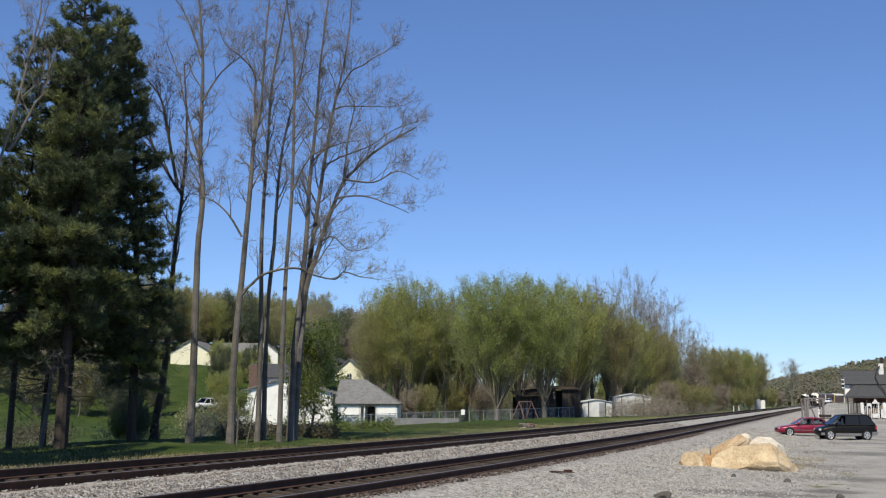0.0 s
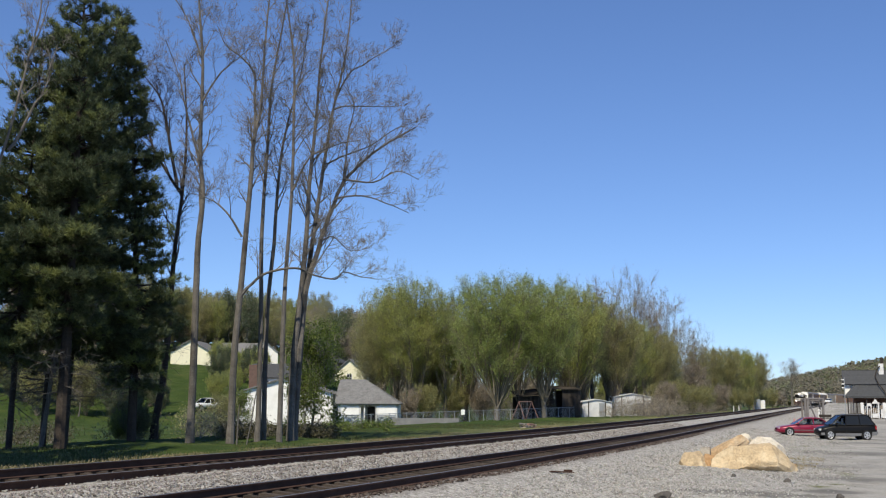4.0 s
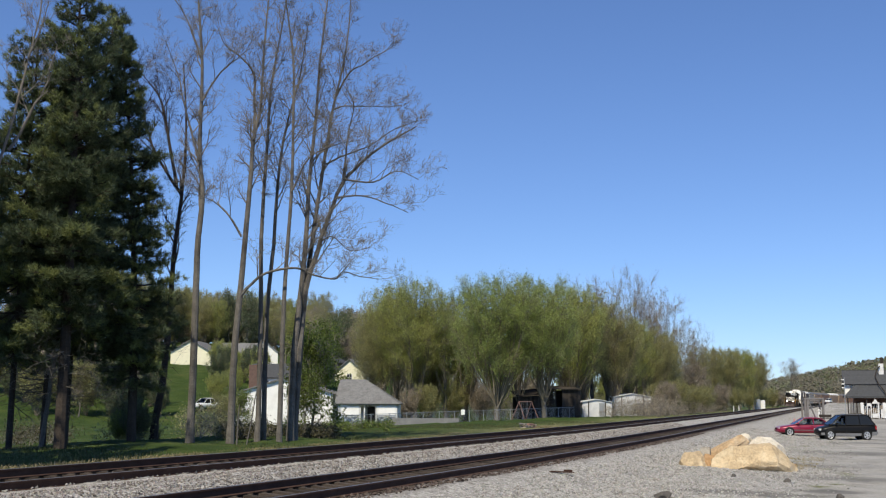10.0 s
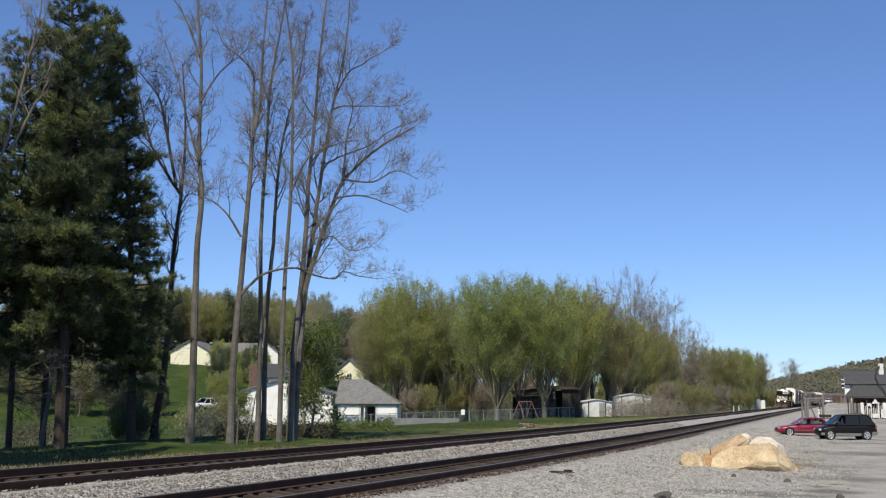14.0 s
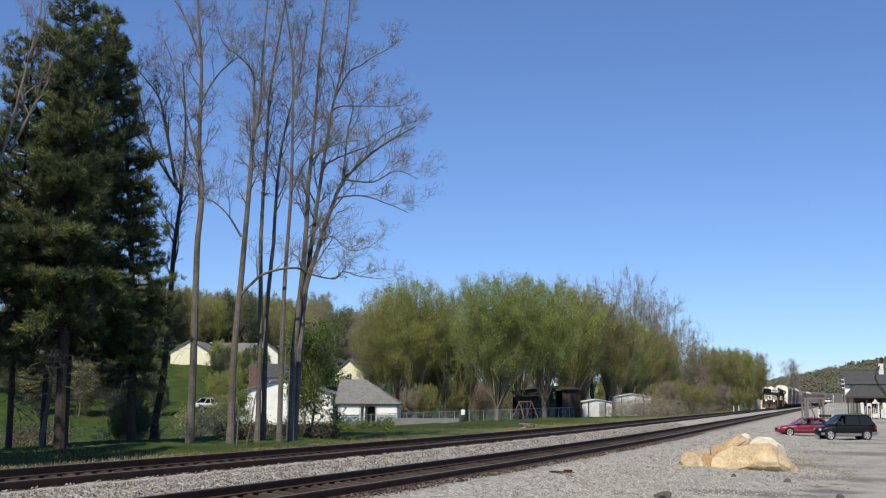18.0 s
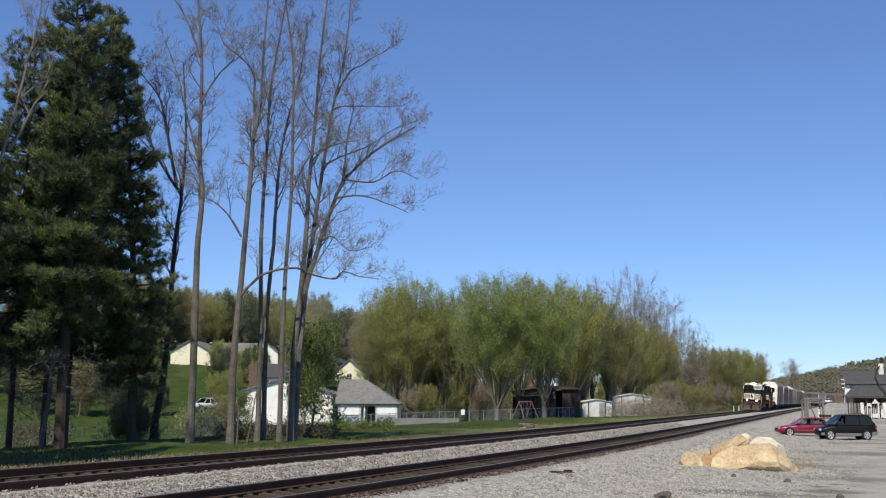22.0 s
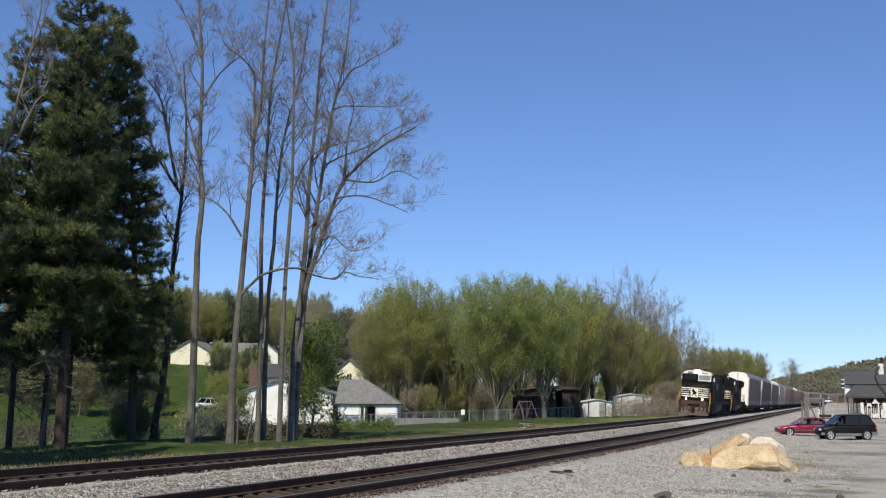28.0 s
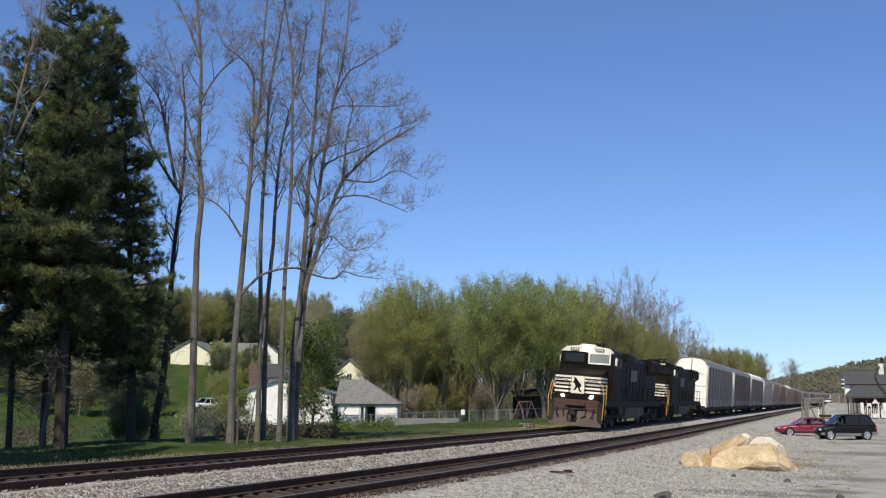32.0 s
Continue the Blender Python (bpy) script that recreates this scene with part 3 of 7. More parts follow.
        part("ditch_light", m, M_LAMP if not emd else M_UNDER, pilot, "lit ditch light" if not emd else "")
    m = Mesh()
    for sx in (-1, 1):
        m.disc((sx * 0.13, 8.47, 4.5), (0, 1, 0), 0.1, 0.06, 14)
    part("headlight", m, M_LAMP if not emd else M_UNDER, cab, "lit twin headlight" if not emd else "")
    for sx in (-1, 1):
        nb = part("number_board", Mesh().box((sx * 0.72, 8.4, 4.36), (0.5, 0.05, 0.16)), mat_cached("number_board_dark"), cab)
        for k in range(4):
            part("bar", Mesh().box((sx * 0.72 - 0.15 + k * 0.1, 8.43, 4.36), (0.05, 0.01, 0.1)), M_WHITE, nb)
    m = Mesh()
    m.tube([(-0.5, 6.6, 4.45), (-0.5, 6.6, 4.75)], 0.05, 6)
    for k in range(3):
        m.tube([(-0.5, 6.6, 4.72), (-0.75 + k * 0.25, 7.1, 4.76)], [0.03, 0.08], 7)
    part("air_horn", m, M_UNDER, cab)
    return loco


MAT_CACHE = {}


def mat_cached(name):
    if name not in MAT_CACHE:
        spec = {
            "faded_grey_number": ((0.09, 0.088, 0.088), 0.6), "plow_grey": ((0.1, 0.072, 0.062), 0.75), "number_board_dark": ((0.14, 0.13, 0.1), 0.5),
            "rack_grey": ((0.21, 0.15, 0.115), 0.6), "rack_brown": ((0.3, 0.175, 0.115), 0.7), "rack_mauve": ((0.15, 0.085, 0.066), 0.65),
            "rack_cream": ((0.48, 0.4, 0.3), 0.6), "rack_tan": ((0.4, 0.262, 0.165), 0.65), "rack_white": ((0.85, 0.81, 0.74), 0.55), "rack_yellow": ((0.62, 0.42, 0.14), 0.6),
            "rack_roof": ((0.17, 0.155, 0.14), 0.5),
        }[name]
        MAT_CACHE[name] = mat(name, spec[0], spec[1], 0, 0.7, 0.07 if name == "rack_white" else 0.2, 0.06, 9, 0.4, tuple(c * 0.45 for c in spec[0]), 0.18 if name == "rack_white" else 0.45, 0.35, per_object=0.07)
    return MAT_CACHE[name]


RACK = [(-1.5, 0.98), (1.5, 0.98), (1.53, 4.95), (1.36, 5.42), (0.95, 5.68), (0.0, 5.78), (-0.95, 5.68), (-1.36, 5.42), (-1.53, 4.95)]


def autorack_meshes():
    """Shared meshes of an enclosed car carrier."""
    d = {}
    m = Mesh()
    m.box((0, 0, 0.95), (2.7, 27.2, 0.28))
    for sx in (-1, 1):
        m.box((sx * 1.42, 0, 0.88), (0.12, 27.2, 0.36))
    for sy in (-1, 1):
        m.box((0, sy * 13.85, 0.88), (0.3, 0.9, 0.3))
    d["underframe"] = m.data("underframe", M_UNDER)
    m = Mesh()
    edge = [(-0.025, 1.05), (0.025, 1.05)]
    for k in range(7):
        z = 1.35 + k * 0.55
        edge += [(0.025, z), (0.05, z + 0.01), (0.05, z + 0.07), (0.025, z + 0.08)]
    m.prism(edge + [(0.025, 4.95), (-0.025, 4.95)], -1.28, 1.28)
    d["side_panel"] = m.data("side_panel", mat_cached("rack_grey"))
    m = Mesh()
    m.box((0, 0, 3.05), (0.09, 0.12, 4.15))
    d["side_post"] = m.data("side_post", mat_cached("rack_grey"))
    m = Mesh()
    m.prism([(1.53, 4.95), (1.36, 5.42), (0.95, 5.68), (0.0, 5.78), (-0.95, 5.68), (-1.36, 5.42), (-1.53, 4.95), (-1.44, 4.95), (-1.28, 5.36), (-0.9, 5.6), (0, 5.7), (0.9, 5.6), (1.28, 5.36), (1.44, 4.95)][::-1], -13.5, 13.5)
    for k in range(19):
        m.prism([(1.36, 5.425), (0.95, 5.7), (0, 5.81), (-0.95, 5.7), (-1.36, 5.425), (0, 5.7)][::-1], -13.3 + k * 1.475, -13.22 + k * 1.475)
    d["roof"] = m.data("roof", mat_cached("rack_roof"))
    for nm, sx in (("end_door_a", -1), ("end_door_b", 1)):
        m = Mesh()
        o = [(sx * 0.04, 1.15), (sx * 1.47, 1.15), (sx * 1.5, 4.95), (sx * 1.33, 5.4), (sx * 0.93, 5.64), (sx * 0.04, 5.72)]
        if sx > 0:
            o = o[::-1]
        m.prism(o, -0.04, 0.04)
        for k in range(3):
            m.box((sx * 0.75, 0.06, 1.9 + k * 1.2), (1.35, 0.06, 0.1))
        d[nm] = m.data("end_door", mat_cached("rack_white"))
    m = Mesh()
    for k in range(12):
        m.box((0, 0, 1.25 + k * 0.33), (0.03, 0.42, 0.03))
    for sy in (-0.21, 0.21):
        m.box((0, sy, 3.05), (0.03, 0.03, 4.0))
    d["ladder"] = m.data("ladder", mat_cached("rack_white"))
    m = Mesh()
    m.box((0, 0, 1.42), (0.012, 0.2, 0.62))
    d["reflector"] = m.data("reflective_strip", M_WHITE)
    m = Mesh()
    m.box((0, 0, 0.86), (0.3, 0.8, 0.26), bevel=0.04)
    d["coupler"] = m.data("coupler", M_UNDER)
    return d


RACK_MESH = autorack_meshes()


def painted(ob, material):
    """The thing's own paint on a shared mesh."""
    ob.material_slots[0].link = "OBJECT"
    ob.material_slots[0].material = material
    return ob


def autorack(side, ends, roof, label, spin):
    car = thing("autorack_car", Matrix(), label, "freight car", "train vehicles")
    part("underframe", RACK_MESH["underframe"], None, car)
    for ty in (9.9, -9.9):
        n = len(SPINNING)
        truck(car, ty, (-0.9, 0.9), 0.42, 2.7)
        if not spin:
            del SPINNING[n:]
    for sx in (-1, 1):
        for k in range(10):
            painted(part("side_panel", RACK_MESH["side_panel"], None, car, at=pose(sx * 1.47, -12.15 + k * 2.7, 0, 0, 0, 0 if sx > 0 else 180)), side)
        for k in range(11):
            painted(part("side_post", RACK_MESH["side_post"], None, car, at=pose(sx * 1.485, -13.43 + k * 2.686, 0)), side if 0 < k < 10 else ends)
        for sy in (-1, 1):
            painted(part("ladder", RACK_MESH["ladder"], None, car, at=pose(sx * 1.57, sy * 13.0, 0)), ends)
        for k in range(9):
            part("reflective_strip", RACK_MESH["reflector"], None, car, at=pose(sx * 1.538, -11.6 + k * 2.9, 0))
    painted(part("roof", RACK_MESH["roof"], None, car), roof)
    for sy in (-1, 1):
        for nm in ("end_door_a", "end_door_b"):
            painted(part("end_door", RACK_MESH[nm], None, car, at=pose(0, sy * 13.45, 0, 0, 0, 0 if sy > 0 else 180)), ends)
        part("coupler", RACK_MESH["coupler"], None, car, at=pose(0, sy * 14.1, 0))
    return car


TRAIN = []
lead = locomotive("black road diesel with white nose stripes leading the train")
TRAIN.append((lead, 9.7, 6.4))
second = locomotive("dusty black diesel coupled behind the leading locomotive", True)
TRAIN.append((second, 32.9, 6.4))
SCHEMES = [("rack_grey", "rack_white", "rack_roof", "grey enclosed car carrier with bright white end doors"),
           ("rack_mauve", "rack_white", "rack_roof", "dusky mauve enclosed car carrier with pale posts"),
           ("rack_grey", "rack_yellow", "rack_white", "grey enclosed car carrier with yellow end and white roof"),
           ("rack_cream", "rack_white", "rack_roof", "pale cream enclosed car carrier"),
           ("rack_tan", "rack_tan", "rack_roof", "tan brown enclosed car carrier"),
           ("rack_brown", "rack_brown", "rack_roof", "rust brown enclosed car carrier"),
           ("rack_tan", "rack_cream", "rack_white", "tan enclosed car carrier with white roof")]
ORDER = [0, 1, 2, 3, 4, 5, 6, 4, 5, 4, 3, 5, 4, 0, 4, 5, 3, 4]
for i, k in enumerate(ORDER):
    a, b, c, lab = SCHEMES[k]
    TRAIN.append((autorack(mat_cached(a), mat_cached(b), mat_cached(c), lab, i < 2), 47.0 + 14.2 + 28.4 * i, 9.9))


# how far the wind leans the pine tops, second by second
GUSTS = [13, 7, 4, 12, 11, 10, 9, 4, 3, 6, 4, -2, -3, -10, -8, -7, -4, -8, -6, -5, -5, -5, 0, -2, 0, 6, 5, 4, 6, -3, 0, -2, -11]


def motions():
    """The train rolls in at an even speed, its wheels turn, and the crowns sway in the wind."""
    for ob, back, half in TRAIN:
        walk(ob, [(t, vehicle_pose(FRONT_END + SPEED * (32 - t) + back, half)) for t in range(33)])
    for ob, k in [(q, 1.0) for q in PINES] + [(b, 0.14) for b in BARE]:
        base = ob.matrix_basis.copy()
        walk(ob, [(t, base @ Matrix.Rotation(radians(0.08 * k * g), 4, "Y")) for t, g in enumerate(GUSTS)])
    steps = 960
    for w, r in SPINNING:
        x, y, z = w.matrix_basis.translation
        turn = SPEED / r * 32 / steps
        base = Vector((x, y, z))
        walk(w, [(32 * k / steps, Matrix.Translation(base) @ Matrix.Rotation(-turn * k, 4, "X")) for k in range(steps + 1)])


# ---- trees ----
def quads_data(name, Q, material):
    """A mesh of loose four-cornered leaves, Q of shape (n, 4, 3)."""
    n = len(Q)
    me = bpy.data.meshes.new(name)
    me.from_pydata(np.asarray(Q, dtype=float).reshape(-1, 3).tolist(), [], np.arange(4 * n).reshape(n, 4).tolist())
    me.materials.append(material)
    return me


def leaves(centres, size, rng, long=1.6, droop=0.0):
    """Leaf-shaped quads in random attitudes round given centres."""
    c = np.asarray(centres, dtype=float)
    n = len(c)
    a = rng.normal(size=(n, 3))
    a[:, 2] -= droop
    a /= np.linalg.norm(a, axis=1)[:, None]
    b = np.cross(a, rng.normal(size=(n, 3)))
    b /= np.linalg.norm(b, axis=1)[:, None]
    k = size * rng.uniform(0.6, 1.4, n)[:, None]
    a, b = a * k * long * 0.5, b * k * 0.5
    return np.stack([c - a, c + b * 0.8 - a * 0.1, c + a, c - b * 0.8 + a * 0.1], 1)


def grow(m, tips, rng, p, d, length, r, depth, kids, up=0.05, wob=0.25, sides=4, ratio=0.5, spread=0.75, r_min=0.008):
    """A branch with its side branches down to the twigs."""
    n = (1, 2, 4, 4)[depth]
    pts, rad = [p.copy()], [r]
    for i in range(n):
        d = (d + Vector((rng.gauss(0, wob), rng.gauss(0, wob), rng.gauss(0, wob) + up))).normalized()
        p = p + d * (length / n)
        pts.append(p.copy())
        rad.append(max(r_min * 0.7, r * (1 - 0.75 * (i + 1) / n)))
    m.tube(pts, rad, sides if depth > 1 else 3, cap=False)
    tips.extend(pts[(n + 1) // 2:] if depth <= 1 else [pts[-1]])
    if depth <= 0:
        return
    for k in range(kids[-depth]):
        f = rng.uniform(0.25, 1.0)
        j = min(int(f * n), n - 1)
        q = pts[j].lerp(pts[j + 1], f * n - j)
        axis = (pts[j + 1] - pts[j]).normalized()
        side = axis.cross(Vector((rng.gauss(0, 1), rng.gauss(0, 1), rng.gauss(0, 1)))).normalized()
        nd = (axis * (1 - spread * rng.uniform(0.6, 1.2)) + side * spread).normalized()
        grow(m, tips, rng, q, nd, length * ratio * rng.uniform(0.7, 1.25), max(r_min, r * 0.5 * (1 - 0.5 * f)), depth - 1, kids, up, wob, sides, ratio, spread, r_min)


def curve_pts(path, y, rng, n=4, depth_wob=0.0):
    """Smooth points through (x, z) stops in the plane at y."""
    c = [Vector((a, y, b)) for a, b in path]
    out = []
    dy = 0.0
    for i in range(len(c) - 1):
        p0, p1, p2, p3 = c[max(i - 1, 0)], c[i], c[i + 1], c[min(i + 2, len(c) - 1)]
        for k in range(n):
            t = k / n
            q = 0.5 * (2 * p1 + (p2 - p0) * t + (2 * p0 - 5 * p1 + 4 * p2 - p3) * t * t + (3 * p1 - p0 - 3 * p2 + p3) * t ** 3)
            dy += rng.gauss(0, depth_wob)
            out.append(q + Vector((0, dy, 0)))
    out.append(c[-1] + Vector((0, dy, 0)))
    return out


def bare_tree(y, stem, r0, limbs, seed, label, n_br=30, lo=0.38, bark=None, kids=(6, 5, 3), reach=2.35):
    """A tall leafless tree: a leaning stem, its main limbs, and branches down to fine twigs."""
    rng = random.Random(seed)
    base = Vector((stem[0][0], y, ground_z(stem[0][0], y)))
    tree = thing("bare_tree", Matrix.Translation(base), label, "tree", "leafless trees on the bank")
    inv = -base
    pts = [p + inv for p in curve_pts(stem, y, rng, 4, 0.05)]
    pts[0] = Vector((0, 0, -0.15))
    n = len(pts)
    rad = [max(0.025, 0.88 * r0 * (1.25 if i == 0 else 1.0) * (1 - 0.86 * (i / (n - 1)) ** 0.95)) for i in range(n)]
    m = Mesh().tube(pts, rad, 9)
    part("trunk", m, bark or M_BARK, tree)
    runs = [(pts, rad, n_br, lo)]
    for path, r, nb in limbs:
        lp = [p + inv for p in curve_pts(path, y, rng, 4, 0.1)]
        lr = [max(0.018, r * (1 - 0.8 * i / (len(lp) - 1))) for i in range(len(lp))]
        part("limb", Mesh().tube(lp, lr, 6), bark or M_BARK, tree)
        runs.append((lp, lr, nb, 0.2))
    tw, tips = Mesh(), []
    for lp, lr, nb, start in runs:
        for k in range(nb):
            f = start + (1 - start) * (k + rng.random()) / nb
            j = min(int(f * (len(lp) - 1)), len(lp) - 2)
            q = lp[j].lerp(lp[j + 1], f * (len(lp) - 1) - j)
            ang = rng.uniform(0, 2 * math.pi)
            axis = (lp[j + 1] - lp[j]).normalized()
            side = Vector((math.cos(ang), 0.8 * math.sin(ang), 0))
            d = (axis * 0.55 + side * 0.6 + Vector((0, 0, 0.3))).normalized()
            grow(tw, tips, rng, q, d, reach * rng.uniform(0.4, 1.15) * (1.15 - 0.6 * f), min(0.05, lr[j] * 0.5), 3, kids, 0.07, 0.12, 4, 0.52, 0.5, 0.005)
    part("twig_crown", tw, M_TWIG if bark is None else bark, tree, "fine leafless twigs")
    return tree


def leafy_data(seed, h, width, trunk_r, mat_leaf, leaf=0.17, n_leaf=26, n_limb=11, shape=0.5, lean=0.0, kids=(5, 4, 3), low=0.22, fuzz=0.3):
    """Meshes of a broad-leaved tree: trunk, limbs, and a crown of small leaves."""
    rng = random.Random(seed)
    nr = np.random.RandomState(seed)
    stem = [Vector((lean * h * t * t + rng.gauss(0, 0.03 * h * t), rng.gauss(0, 0.03 * h * t), h * 0.72 * t)) for t in (0, 0.2, 0.4, 0.6, 0.8, 1.0)]
    stem[0].z = -0.2
    trunk = Mesh().tube(stem, [trunk_r * q for q in (1.2, 0.95, 0.8, 0.6, 0.42, 0.22)], 8)
    tw, tips = Mesh(), []
    for k in range(n_limb):
        f = low + (1 - low) * (k + rng.random()) / n_limb
        j = min(int(f * 5), 4)
        q = stem[j].lerp(stem[j + 1], f * 5 - j)
        ang = k * 2.4 + rng.uniform(-0.5, 0.5)
        w = width * 0.5 * (1 - shape * abs(f - 0.5) * 1.6) * rng.uniform(0.75, 1.2)
        d = Vector((math.cos(ang), math.sin(ang), 1.0 + 1.1 * f)).normalized()
        grow(tw, tips, rng, q, d, w * 1.25, trunk_r * 0.42 * (1.1 - 0.6 * f), 3, kids, 0.17, 0.18, 4, 0.55, 0.6, 0.014)
    c = np.repeat(np.array([tuple(t) for t in tips]), n_leaf, axis=0) if n_leaf >= 1 else np.array([tuple(t) for t in tips])
    c = c + nr.normal(0, fuzz, c.shape)
    return trunk.data("trunk", M_BARK), tw.data("branchwork", M_WOODS), quads_data("crown", leaves(c, leaf, nr), mat_leaf)


def vase_data(seed, h, width, trunk_r, mat_leaf, leaf=0.1, n_leaf=6, n_limb=9, fork=0.14, kids=(11, 5, 3), fuzz=0.2, bark=None):
    """Meshes of a tree that forks low into steep limbs and ends in upright feathery twigs."""
    rng = random.Random(seed)
    nr = np.random.RandomState(seed)
    top = Vector((rng.gauss(0, 0.2), rng.gauss(0, 0.2), h * fork))
    trunk = Mesh().tube([(0, 0, -0.2), top * 0.5, top, top + Vector((0, 0, h * 0.08))], [trunk_r * 1.25, trunk_r, trunk_r * 0.95, trunk_r * 0.5], 8)
    tw, tips = Mesh(), []
    for k in range(n_limb):
        ang = k * 2.4 + rng.uniform(-0.4, 0.4)
        out = (0.05 + 0.95 * ((k + 0.5) / n_limb) ** 0.55) * width * 0.5 * rng.uniform(0.8, 1.15)
        rise = (h - top.z) * (0.96 - 0.4 * ((k + 0.5) / n_limb) ** 2.2) * rng.uniform(0.9, 1.02)
        side = Vector((math.cos(ang), math.sin(ang), 0))
        pts = []
        for i in range(8):
            t = i / 7
            pts.append(top * (0.75 + 0.25 * min(1, t * 3)) + side * out * (t ** 0.8) + Vector((rng.gauss(0, 0.12), rng.gauss(0, 0.12), rise * t)))
        rad = [max(0.018, trunk_r * 0.32 * (1 - 0.88 * i / 7)) for i in range(8)]
        tw.tube(pts, rad, 5, cap=False)
        n_br = kids[0]
        for b in range(n_br):
            f = 0.16 + 0.84 * (b + rng.random()) / n_br
            j = min(int(f * 7), 6)
            q = pts[j].lerp(pts[j + 1], f * 7 - j)
            a2 = rng.uniform(0, 6.28)
            d = Vector((math.cos(a2) * 0.72, math.sin(a2) * 0.72, 0.75)) + side * 0.2
            grow(tw, tips, rng, q, d.normalized(), h * 0.2 * (1.05 - 0.5 * f) * rng.uniform(0.6, 1.2), max(0.014, rad[j] * 0.5), 2, kids[1:], 0.14, 0.12, 3, 0.55, 0.42, 0.011)
    c = np.repeat(np.array([tuple(t) for t in tips]), n_leaf, axis=0)
    c = c + nr.normal(0, fuzz, c.shape) * np.array([0.7, 0.7, 1.5])
    return trunk.data("trunk", M_BARK), tw.data("branchwork", bark or M_BRANCH), quads_data("crown", leaves(c, leaf, nr, 2.0, -0.5), mat_leaf)


def plant(name, data, x, y, label, category, group, rz=0.0, scale=1.0, sink=0.0, crown_mat=None):
    """One plant from shared meshes, standing on the ground."""
    ob = thing(name, pose(x, y, ground_z(x, y) - sink, 0, 0, rz), label, category, group)
    ob.scale = (scale,) * 3 if not isinstance(scale, tuple) else scale
    for me in data:
        o = part(me.name.split(".")[0], me, None, ob)
        if crown_mat is not None and me.name.startswith("crown"):
            painted(o, crown_mat)
    return ob


